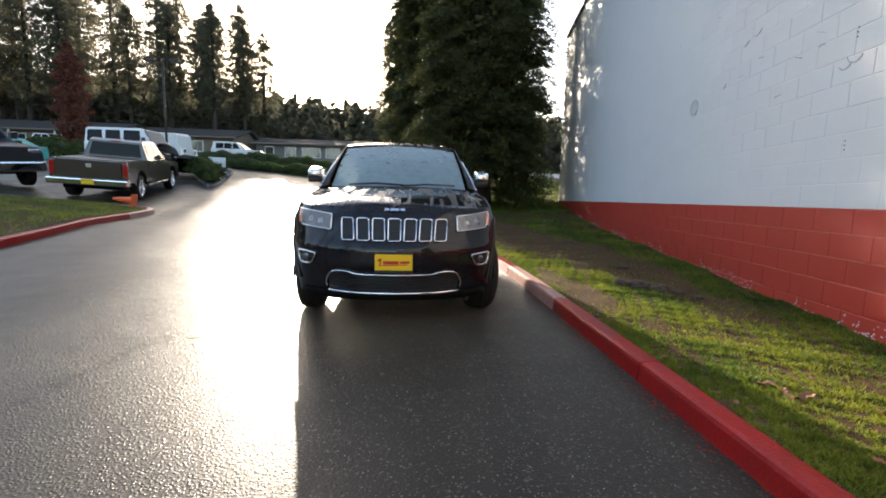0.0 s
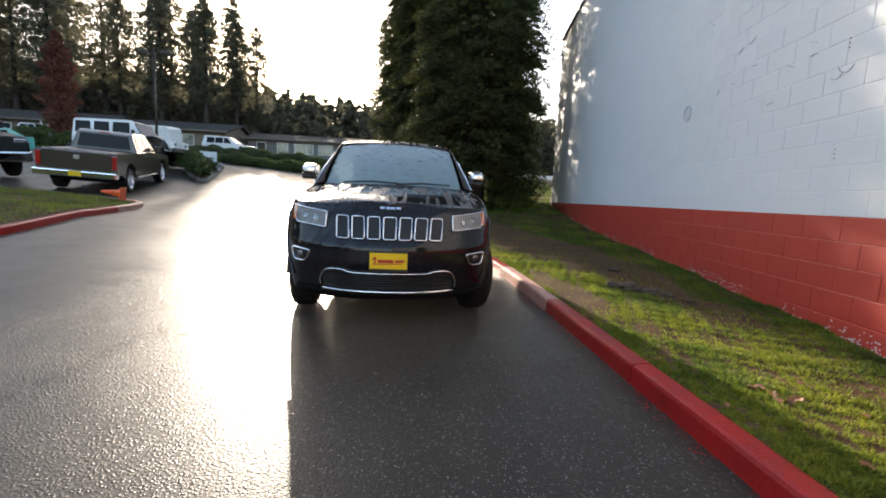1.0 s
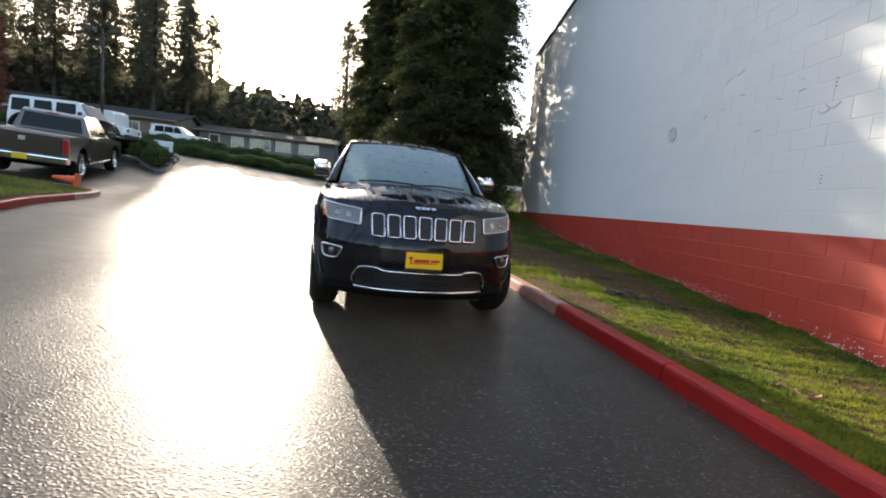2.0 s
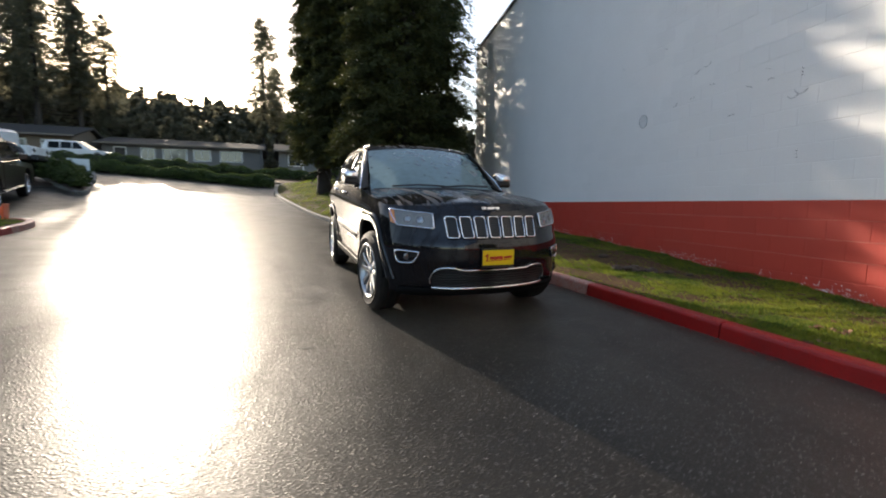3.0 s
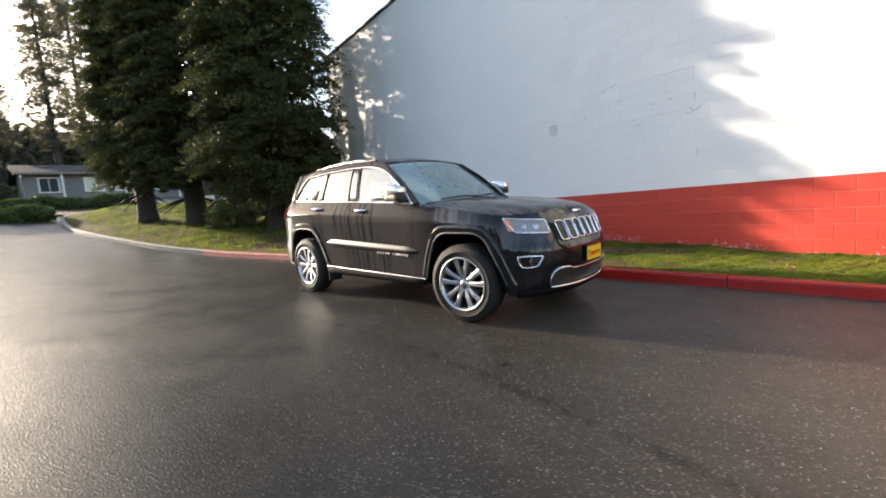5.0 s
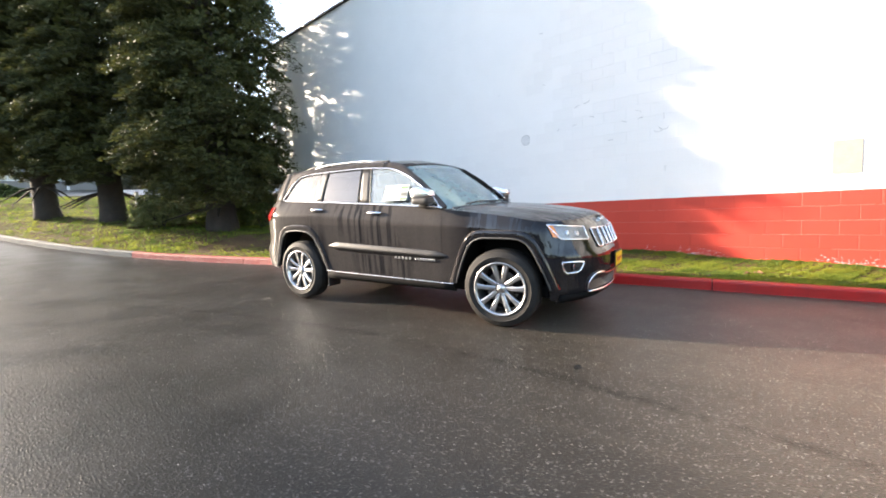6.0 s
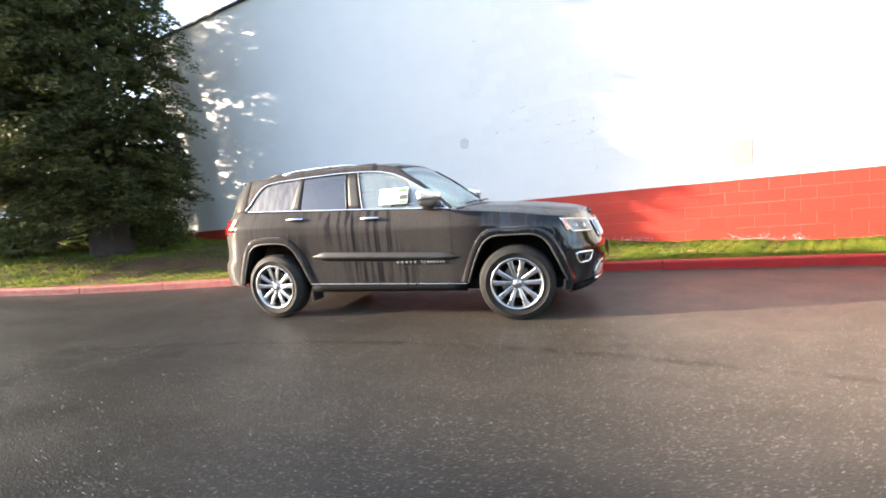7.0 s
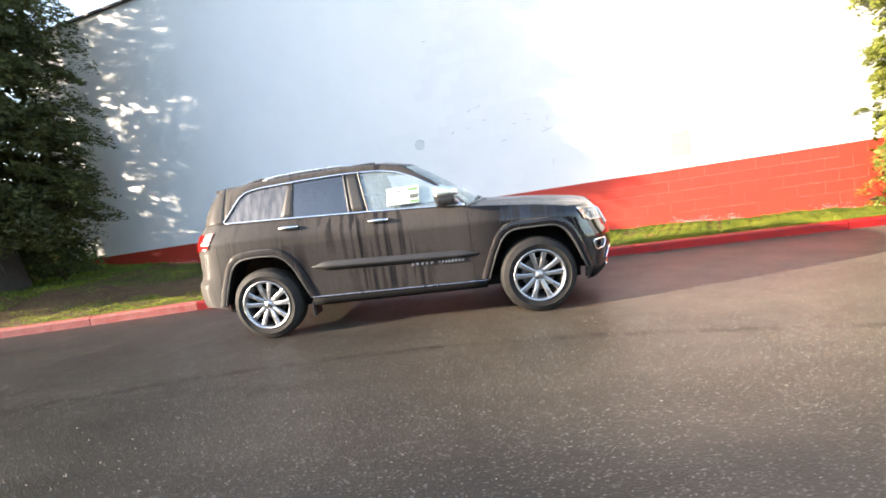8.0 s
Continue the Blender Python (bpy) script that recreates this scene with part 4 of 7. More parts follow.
        for nm, y_bot, y_top in (("glass_seal", 1.670, 1.765), ("glass_seal", 1.872, 1.928), ("glass_seal", 2.505, 2.505)):
            zz = [dbot(y_bot) + (dtop(y_top) - dbot(y_bot)) * k / 6 for k in range(7)]
            part(nm, tube([(sg * (gx_(y_bot, z) + .002), y_bot + (y_top - y_bot) * k / 6, z) for k, z in enumerate(zz)], .008, 5), BLACK_PLASTIC, car)
        # chrome round the side windows
        loop = [(y, dbot(y) - .004) for y in np.linspace(.66, 3.315, 40)] + [(y, max(dtop(y), dbot(y)) + .006) for y in np.r_[np.linspace(3.30, 2.9, 18), np.linspace(2.85, 1.3, 24), np.linspace(1.27, .70, 16)]]
        lp = [Vector((sg * (gx_(y, z) + .006), y, z)) for y, z in loop]
        part("window_trim", tube(lp + [lp[0]], .0105, 6), CHROME, car, "chrome window surround", smooth=True)
        # roof rail
        rail = [Vector((sg * (xtop(y) - .10), y, ztop(y) + zz)) for y, zz in zip(np.linspace(1.80, 2.90, 16), [.008, .020, .028] + [.032] * 10 + [.028, .020, .008])]
        part("roof_rail", tube(rail, .017, 8), SATIN, car, "satin silver roof rail", smooth=True)
        part("rail_foot", box(.045, .26, .030, sg * (xtop(1.7) - .10), 1.72, ztop(1.72) + .012, bevel=.012), PILLAR, car)
        part("rail_foot", tube([(sg * (xtop(y) - .10), y, ztop(y) + h_) for y, h_ in ((2.82, .012), (2.92, .024), (3.02, .018), (3.16, .004))], [.012, .020, .018, .006], 6), BLACK_PLASTIC, car)
    # windscreen
    pts = []
    for i in range(13):
        v = i / 12
        row_ = []
        for k in range(21):
            u = -1 + 2 * k / 20
            yb, yt = .50 + .16 * u * u, 1.24 + .06 * u * u
            wb, wt = .765, .672
            zb, zt = 1.193 - .025 * u * u, 1.700 - .045 * u * u
            row_.append((u * (wb + (wt - wb) * v), yb + (yt - yb) * v, zb + (zt - zb) * v + .022 * math.sin(math.pi * v)))
        pts.append(row_)
    ws = grid_part("windscreen", pts, SCREEN, car)
    ws.visible_shadow = False
    # roof
    pts = []
    for y in np.r_[np.linspace(1.235, 1.5, 8), np.linspace(1.6, 3.40, 18)]:
        pts.append([(u * xtop(y), y + (.06 * u * u if y < 1.3 else 0), ztop(y) + .046 * (1 - u * u)) for u in np.linspace(-1, 1, 21)])
    grid_part("roof", pts, PAINT, car, thick=0.012)
    # spoiler and rear glass
    sp = [[(u * (float(xtop(3.35)) - .012 * v), 3.35 + .13 * v - .02 * u * u * v, ztop(3.35) + .046 * (1 - u * u) * (1 - .3 * v) - .012 * v) for u in np.linspace(-1, 1, 15)] for v in np.linspace(0, 1, 6)]
    grid_part("spoiler", np.array(sp) + [0, 0, .006], PAINT, car, thick=.022)
    def hatch(u, v, k=1.0, off=0.0):
        return (u * k * pillar_x(3.695 - .305 * v, 1.285 + .39 * v), 3.695 - .305 * v + .035 * (1 - (u * k) ** 2) * (1 - v) + off, 1.285 + .39 * v + off)
    grid_part("hatch_frame", [[hatch(u, v) for u in np.linspace(-1, 1, 15)] for v in np.linspace(0, 1, 9)], PAINT, car, flip=True, thick=.01)
    grid_part("rear_glass", [[hatch(u, .10 + .74 * v, .84, .006) for u in np.linspace(-1, 1, 11)] for v in np.linspace(0, 1, 7)], PRIVACY, car, flip=True, thick=.004)
    # wipers and cowl
    cowl = [(u * .74, .50 + .155 * u * u - .055, 1.180 - .02 * u * u) for u in np.linspace(-1, 1, 15)]
    part("cowl", tube(cowl, .03, 6), BLACK_PLASTIC, car, smooth=True)
    for x0, x1 in ((-.55, .05), (.02, .62)):
        part("wiper", tube([(x0, .52 + .1 * x0 * x0, 1.215), ((x0 + x1) / 2, .53, 1.236), (x1, .50 + .12 * x1 * x1, 1.225)], .010, 6), BLACK_PLASTIC, car)

    # arch lips and sill
    for sg in (1, -1):
        for yc in (0.0, AXLE_R):
            dys = .50 * np.sin(np.linspace(-math.pi / 2, math.pi / 2, 48))
            pts, lip_line = [], []
            for dy in dys:
                row_ = []
                for o, out_ in ((-.012, -.05), (-.004, .006), (.012, .016), (.055, .014), (.076, .002)):
                    k = 1 + o / ARCH_R
                    y, z = yc + dy * k, arch_height(yc + dy * k, yc, k)
                    px = shell(s_at_y(min(max(y, -.60), 3.60)), max(z, .35))[0]
                    row_.append((sg * (px + out_), y, z))
                pts.append(row_)
                lip_line.append(row_[1])
            grid_part("wheel_arch_trim", pts, PAINT, car, flip=sg > 0, thick=.006)
            part("arch_lip", tube(lip_line, .011, 6), ARCH_LIP, car, "dusty grey arch edge", smooth=True)
            pts = [[(sg * xx, yc + dy * .98, arch_height(yc + dy * .98, yc, .98)) for xx in (.90, .62)] for dy in dys]
            grid_part("wheel_well", pts, DARK, car)
        sill = [[(sg * x, y, z) for x, z in ((.892, .405), (.916, .395), (.920, .360), (.905, .325), (.86, .305))] for y in np.linspace(ARCH_R + .02, AXLE_R - ARCH_R - .02, 14)]
        grid_part("sill", sill, DARK, car, flip=sg < 0, thick=.02)
        part("sill_trim", tube([(sg * .922, y, .394 + .012 * (y - .5)) for y in np.linspace(ARCH_R + .01, AXLE_R - ARCH_R - .01, 8)], .0032, 6), SATIN, car, "thin chrome sill strip")
        part("mud_flap", box(.20, .03, .16, sg * .80, AXLE_R - .50, .28, bevel=.01), BLACK_PLASTIC, car)
        # wedge-shaped moulding along the lower doors
        ml = []
        for y in np.linspace(.575, 2.345, 40):
            k = min(1, (y - .57) / .16, (2.35 - y) / .16)
            up_, dn = .683 + .030 * (y - .57) + (.040 + .006 * (y - .57)) * k, .683 + .030 * (y - .57)
            ml.append([skin_point(s_at_y(y), z, o) for z, o in ((up_ + .004, -.002), (up_, .002), (dn + .006, .002 + .026 * k), (dn, .002 + .026 * k), (dn - .05 * k, -.003))])
        ml = np.array(ml, float); ml[..., 0] *= sg
        grid_part("door_moulding", ml, MOULDING, car, flip=sg > 0, thick=.003)
    # underside
    part("underbody", box(1.56, 3.9, .12, 0, 1.5, .36, bevel=.03), DARK, car)
    part("bulkhead", box(1.30, .9, .55, 0, -.15, .64, bevel=.05), DARK, car)

    # lamps
    for sg in (1, -1):
        cs = [("x", .520, .850), ("x", .80, .872), ("y", -.500, 1.005), ("x", .522, .968)]
        lens = skin_patch(cs, .010, 10)
        base = skin_patch(cs, .003, 10)
        for q in (lens, base):
            q[..., 0] *= sg
        lamp = grid_part("headlight", base, material("lamp_housing", (0.36, 0.35, 0.34), 0.3, 0.35) if sg == 1 else bpy.data.materials["lamp_housing"], car, "clear headlight with chrome edge", flip=sg < 0)
        ob = grid_part("lens", lens, LAMP_GLASS, lamp, flip=sg < 0)
        ob.visible_shadow = False
        edge = [lens[0, k] for k in range(11)] + [lens[k, 10] for k in range(1, 11)] + [lens[10, k] for k in range(9, -1, -1)] + [lens[k, 0] for k in range(9, -1, -1)]
        part("bezel", tube([Vector(p) for p in edge], .0065, 6), CHROME, lamp, smooth=True)
        for u, r_ in ((3, .036), (6, .034)):
            c0 = Vector(base[5, u]); nv = Vector(skin_patch(cs, .03, 10)[5, u]) - Vector(skin_patch(cs, .003, 10)[5, u]); nv.x *= sg
            bm = bmesh.new()
            bmesh.ops.create_uvsphere(bm, u_segments=16, v_segments=10, radius=r_, matrix=Matrix.Translation(c0) @ nv.to_track_quat("Z", "Y").to_matrix().to_4x4() @ Matrix.Diagonal((1, 1, .22, 1)))
            part("projector", bm, LAMP_SILVER, lamp, smooth=True)
        mk = skin_patch([("y", -.600, .886), ("y", -.545, .892), ("y", -.505, 1.000), ("y", -.562, .992)], .0135, 4)
        mk[..., 0] *= sg
        grid_part("side_marker", mk, AMBER, lamp, "amber side marker", flip=sg < 0)
        # fog lamp
        ring = [(.815, .662), (.76, .664), (.70, .660), (.648, .654), (.655, .632), (.680, .585), (.705, .567), (.760, .563), (.795, .570), (.812, .610)]
        ring = spline(ring + [ring[0]], 4)
        rp = [nose_point(sg * x, z, .008) for x, z in ring]
        fog = part("fog_lamp", tube(rp, .0085, 6), CHROME, car, "fog lamp in chrome surround", smooth=True)
        bm = bmesh.new()
        vs = [bm.verts.new(nose_point(sg * x, z, .002)) for x, z in ring[:-1]]
        bm.faces.new(vs)
        part("fog_recess", bm, BLACK_PLASTIC, fog)
        bm = bmesh.new()
        c0 = nose_point(sg * .735, .615, .004)
        bmesh.ops.create_uvsphere(bm, u_segments=14, v_segments=8, radius=.034, matrix=Matrix.Translation(c0) @ Matrix.Diagonal((1, .25, 1, 1)))
        part("lens", bm, DARK_LENS, fog, smooth=True)
        # tail lamp
        c2 = [(s_at_y(3.56), 1.06), (s_at_y(3.60) + .28, 1.02), (s_at_y(3.60) + .28, 1.20), (s_at_y(3.50), 1.225)]
        pts = np.array([[skin_point((1 - u) * ((1 - v) * c2[0][0] + v * c2[1][0]) + u * ((1 - v) * c2[3][0] + v * c2[2][0]), (1 - u) * ((1 - v) * c2[0][1] + v * c2[1][1]) + u * ((1 - v) * c2[3][1] + v * c2[2][1]), .012) for v in np.linspace(0, 1, 9)] for u in np.linspace(0, 1, 6)])
        pts[..., 0] *= sg
        grid_part("tail_lamp", pts, TAIL_RED, car, "red tail lamp", flip=sg < 0)
    # grille: seven upright slots
    for k in range(7):
        xc = (k - 3) * .1275
        w, z0, z1 = .0485, .774, .946
        rr = .016
        ring = []
        for cx_, cz_, a0 in ((w - rr, z1 - rr, 0), (-w + rr, z1 - rr, 90), (-w + rr, z0 + rr, 180), (w - rr, z0 + rr, 270)):
            for a1 in (0, 30, 60, 90):
                t = radians(a0 + a1)
                ring.append((xc * (1 - .03 * (cz_ < .85)) + cx_ + rr * math.cos(t), cz_ + rr * math.sin(t)))
        rp = [nose_point(x, z, .010) for x, z in ring]
        slot = part("grille_slot", tube(rp + [rp[0]], .0068, 6), CHROME, car, "upright grille slot with chrome ring", smooth=True)
        bm = bmesh.new()
        bm.faces.new([bm.verts.new(nose_point(x, z, .003)) for x, z in ring])
        part("insert", bm, BLACK_PLASTIC, slot)
        for zz in np.linspace(z0 + .02, z1 - .02, 9):
            part("mesh_bar", tube([nose_point(xc - w + .010, zz, .006), nose_point(xc + w - .010, zz, .006)], .0022, 4), GLOSS_BLACK, slot)
    # lower intake
    up = [(-.560, .385), (-.562, .440), (-.520, .510), (-.46, .530), (-.37, .528), (-.30, .509), (0, .507)]
    up = up + [(-x, z) for x, z in up[-2::-1]]
    up = spline(up, 4)
    lower = part("lower_grille", tube([nose_point(x, z, .012) for x, z in up], .008, 6), CHROME, car, "lower air intake edged in chrome", smooth=True)
    lo = [(x, .352 + .008 * (abs(x) / .5) ** 3) for x in np.linspace(-.545, .545, 21)]
    part("chrome_strip", tube([nose_point(x, z, .02) for x, z in lo], .012, 6), CHROME, lower, smooth=True)
    pts = [[nose_point(x, z0 + (z1 - z0) * v, .004) for v in np.linspace(0, 1, 5)] for x, z0, z1 in [(x, .36, float(np.interp(x, up[:, 0], up[:, 1]))) for x in np.linspace(-.545, .545, 31)]]
    grid_part("intake_mesh", pts, BLACK_PLASTIC, lower)
    for zz in np.linspace(.385, .495, 6):
        part("mesh_bar", tube([nose_point(x, zz, .007) for x in np.linspace(-.53, .53, 15)], .003, 4), GLOSS_BLACK, lower)
    lip = [[nose_point(x, z, o) for z, o in ((.345, .004), (.31, .012), (.28, .004), (.255, -.03))] for x in np.linspace(-.80, .80, 31)]
    grid_part("lower_lip", lip, DARK, car, flip=True, thick=.01)
    # badge on the hood lip: a plain silver shape
    for x0, x1 in ((-.090, -.052), (-.042, -.006), (.006, .042), (.052, .090)):
        part("badge", tube([nose_point(x0, 1.012, .008), nose_point(x1, 1.012, .008)], .019, 6), CHROME, car, "silver badge")
    # plate
    py = -.935
    plate = part("front_plate", box(.306, .010, .166, 0, py + .012, .610, bevel=.003), BLACK_PLASTIC, car, "yellow dealer plate in a black frame")
    part("plate_face", box(.296, .006, .128, 0, py + .005, .615, bevel=.002), PLATE_YELLOW, plate)
    for x0, z0, x1, z1, r_ in ((-.125, .625, -.10, .645, .008), (-.11, .59, -.10, .64, .006), (-.085, .612, .04, .614, .013), (.05, .614, .125, .618, .010), (-.12, .588, .11, .597, .003)):
        part("lettering", box(math.hypot(x1 - x0, z1 - z0), .003, r_ * 2, m=Matrix.Translation(((x0 + x1) / 2, py + .001, (z0 + z1) / 2)) @ pose(0, 0, 0, 0, -math.degrees(math.atan2(z1 - z0, x1 - x0)), 0)), PLATE_RED, plate)

    # mirrors, handles, badges, strip
    for sg in (1, -1):
        mir = new("mirror"); mir.parent = car
        mir.location = (sg * .962, .885, 1.322); mir.scale = (.78, 1.16, .98)
        bm = bmesh.new()
        bmesh.ops.create_uvsphere(bm, u_segments=20, v_segments=14, radius=1, matrix=Matrix.Diagonal((.118, .17, .090, 1)))
        for v in bm.verts:
            v.co.y = max(min(v.co.y, .045), -.145)
            v.co.z = math.copysign(abs(v.co.z / .090) ** .5 * .090, v.co.z)
            v.co.z *= 1 - .35 * max(0, -v.co.y / .15)
            v.co.x = math.copysign(abs(v.co.x / .118) ** .5 * .110, v.co.x)
            v.co.z = max(v.co.z, -.022)
        part("cap", bm, MIRROR_CAP, mir, "chrome mirror cap", smooth=True)
        part("mirror_base", box(.212, .172, .078, -sg * .006, -.040, -.058, bevel=.030), BLACK_PLASTIC, mir)
        part("mirror_arm", box(.14, .10, .05, -sg * .13, .0, -.105, bevel=.02), BLACK_PLASTIC, mir)
        part("mirror_glass", box(.185, .006, .125, 0, .049, 0, bevel=.003), CHROME, mir)
        for y, z in ((1.562, 1.140), (2.535, 1.184)):
            s = s_at_y(y)
            px = shell(s, z)[0]
            hd = part("door_handle", tube([(sg * (px + .006), y - .115, z), (sg * (px + .034), y - .09, z), (sg * (px + .040), y, z + .002), (sg * (px + .034), y + .09, z + .004), (sg * (px + .006), y + .115, z + .004)], [.012, .015, .016, .015, .012], 8), CHROME, car, "chrome door handle", smooth=True)
            part("handle_cup", box(.012, .15, .055, sg * (px - .004), y, z - .012, bevel=.004), GLOSS_BLACK, hd)
        # a plain silver badge along the door crease
        for y0 in list(np.linspace(.745, .985, 8)) + list(np.linspace(1.065, 1.265, 5)):
            part("side_badge", box(.006, .024, .026, sg * (shell(s_at_y(y0), .645)[0] + .012), y0, .633 + .018 * (y0 - .7), bevel=.002), SATIN, car, "silver badge")
    # paper in the front side windows
    st = part("window_sticker", box(.002, .34, .19, -.846, 1.285, 1.36, m=Matrix.Translation((-.846, 1.285, 1.36)) @ pose(0, 0, 0, 0, 25.0, 0) @ Matrix.Translation((.846, -1.285, -1.36))), SHEET, car, "white price sheet behind the glass")
    for dy, dz, w, hh, mt in ((.11, .06, .10, .035, GREEN_INK), (-.09, .05, .16, .012, INK), (-.09, .02, .16, .008, INK), (-.09, 0, .16, .008, INK), (-.09, -.03, .16, .008, INK), (.12, -.02, .09, .05, INK), (.12, -.075, .09, .03, GREEN_INK)):
        c0 = Matrix.Translation((-.846, 1.285, 1.36)) @ pose(0, 0, 0, 0, 25.0, 0)
        part("print", box(.001, w, hh, -.0022, -dy, dz, m=c0), mt, st)
    # wheels
    for yc in (0.0, AXLE_R):
        for sg in (1, -1):
            build_wheel(car, (sg * .820, yc, .387), sg, steer=0 if yc else 6)
    # inside
    for x in (-.38, .38):
        seat = part("seat", box(.50, .50, .16, x, 1.50, .78, bevel=.05), LEATHER, car)
        part("seat_back", box(.48, .13, .58, 0, 0, .29, m=Matrix.Translation((x, 1.72, .84)) @ pose(0, 0, 0, -14), bevel=.05), LEATHER, seat)
        part("head_rest", box(.26, .09, .17, 0, 0, .70, m=Matrix.Translation((x, 1.72, .84)) @ pose(0, 0, 0, -10), bevel=.035), LEATHER, seat)
    rs = part("rear_seat", box(1.30, .50, .16, 0, 2.42, .82, bevel=.05), LEATHER, car)
    part("seat_back", box(1.30, .14, .60, 0, 0, .30, m=Matrix.Translation((0, 2.66, .86)) @ pose(0, 0, 0, -16), bevel=.05), LEATHER, rs)
    part("dashboard", box(1.42, .42, .22, 0, .74, 1.05, bevel=.07), LEATHER, car)
    sw = tube([(.38 + .185 * math.cos(t), 1.08 - .06 * math.sin(t), 1.09 + .175 * math.sin(t)) for t in np.linspace(0, 2 * math.pi, 25)], .015, 6)
    part("steering_wheel", sw, LEATHER, car, smooth=True)
    part("cabin_floor", box(1.5, 2.9, .05, 0, 2.1, .52), DARK, car)
    part("headliner", grid_bm([[(u * .62, y, ztop(y) - .02 + .04 * (1 - u * u)) for u in np.linspace(-1, 1, 7)] for y in np.linspace(1.32, 3.5, 8)]), material("headliner_cloth", (0.35, 0.34, 0.32), 0.9), car)
    return car


def grid_bm(pts):
    bm = bmesh.new()
    vs = [[bm.verts.new(p) for p in r] for r in pts]
    for a0, b0 in zip(vs, vs[1:]):
        for i in range(len(a0) - 1):
            bm.faces.new((a0[i], a0[i + 1], b0[i + 1], b0[i]))
    return bm


def build_wheel(car, centre, sg, r=.387, rim=.262, half=.125, spoke_mat=None, steer=0):
    """A tyre on an alloy wheel with five pairs of broad spokes; sg: the side that faces out."""
    w = new("wheel"); w.parent = car; w.location = centre
    w.rotation_euler = (0, 0, (math.pi if sg < 0 else 0) + radians(steer))
    prof = [(rim - .012, -half + .02), (rim + .02, -half + .005), (r - .07, -half - .004), (r - .02, -half + .018), (r - .004, -half + .045), (r, -.06), (r, -.045), (r - .008, -.042), (r - .008, -.034), (r, -.031), (r, -.005),
            (r - .008, -.003), (r - .008, .003), (r, .005), (r, .031), (r - .008, .034), (r - .008, .042), (r, .045), (r, .06), (r - .004, half - .045), (r - .02, half - .018), (r - .07, half + .004), (rim + .055, half + .006), (rim + .05, half + .001), (rim + .02, half - .005), (rim - .012, half - .02)]
    part("tyre", lathe(prof, 56), RUBBER, w, smooth=False)
    rimp = [(rim + .002, half - .012), (rim + .006, half - .002), (rim - .006, half + .001), (rim - .016, half - .012), (rim - .028, half - .04), (rim - .035, -.02), (rim - .03, -half + .03)]
    rm = part("rim", lathe(rimp, 56), spoke_mat or ALLOY, w, smooth=True)
    bm = bmesh.new()
    for k in range(5):
        for d in (-1, 1):
            t0, t1 = radians(72 * k + 90 + d * 18), radians(72 * k + 90 + d * 15.5)
            p0, p1 = Vector((half - .040, .052 * math.cos(t0), .052 * math.sin(t0))), Vector((half - .018, (rim - .008) * math.cos(t1), (rim - .008) * math.sin(t1)))
            dv = p1 - p0
            tan = Vector((1, 0, 0)).cross(dv).normalized()
            quad = []
            for p, wd, dp in ((p0, .020, .03), (p0.lerp(p1, .5) + Vector((.009, 0, 0)), .0215, .028), (p0.lerp(p1, .82) + Vector((.004, 0, 0)), .026, .03), (p1, .038, .03)):
                quad.append([bm.verts.new(p + tan * a0 * wd + Vector((b0, 0, 0))) for a0, b0 in ((-1, -dp), (-1, -.006), (-.6, 0), (.6, 0), (1, -.006), (1, -dp))])
            for a0, b0 in zip(quad, quad[1:]):
                for i in range(6):
                    bm.faces.new((a0[i], a0[(i + 1) % 6], b0[(i + 1) % 6], b0[i]))
    part("spokes", bm, spoke_mat or ALLOY, rm)
    part("hub_cap", lathe([(.0005, half - .024), (.03, half - .026), (.036, half - .034), (.042, half - .040), (.062, half - .052), (.064, half - .08)], 24), spoke_mat or ALLOY, rm, smooth=True)
    bm = bmesh.new()
    for k in range(5):
        t = radians(72 * k + 126)
        bmesh.ops.create_cone(bm, cap_ends=True, segments=8, radius1=.011, radius2=.009, depth=.02, matrix=Matrix.Translation((half - .036, .055 * math.cos(t), .055 * math.sin(t))) @ pose(0, 0, 0, 0, 90, 0))
    part("lug_nuts", bm, CHROME, rm)
    part("brake_disc", lathe([(.06, .02), (.165, .02), (.165, .005), (.06, .005)], 32), DISC, w)
    part("caliper", box(.06, .08, .17, .015, .15, .03, bevel=.015), DARK, w)
    part("backing", lathe([(.001, -.03), (rim - .03, -.03)], 24), DARK, w)
    return w


suv = build_suv()


# ------------------------------------------------------------ lawn and planted island across the road
LAWN_LINE = spline([(-5.85, -14), (-5.95, -6), (-6.05, -1), (-6.17, 2.8), (-6.40, 5.2), (-6.58, 7.2), (-6.78, 7.95), (-7.15, 8.10), (-8.0, 8.05), (-11, 7.9), (-18, 7.8)], 8)
ll = LAWN_LINE[::-1]
sl = np.r_[0, np.cumsum(np.linalg.norm(np.diff(ll, axis=0), axis=1))]
lawn_cuts = list(np.linspace(0, sl[-1], 14))
kerb_run("kerb_2", "red painted concrete kerb round a lawn corner", ll[:, :], lawn_cuts, [CONCRETE] * 4 + [WORN_PAINT] + [RED_PAINT] * 8)


def lawn_z(x, y):
    return gz(x, y) + KERB_H - .01 + .02 * np.sin(1.3 * x + .8 * y) + .03 * np.clip((-6.4 - x) / 3, 0, 1)


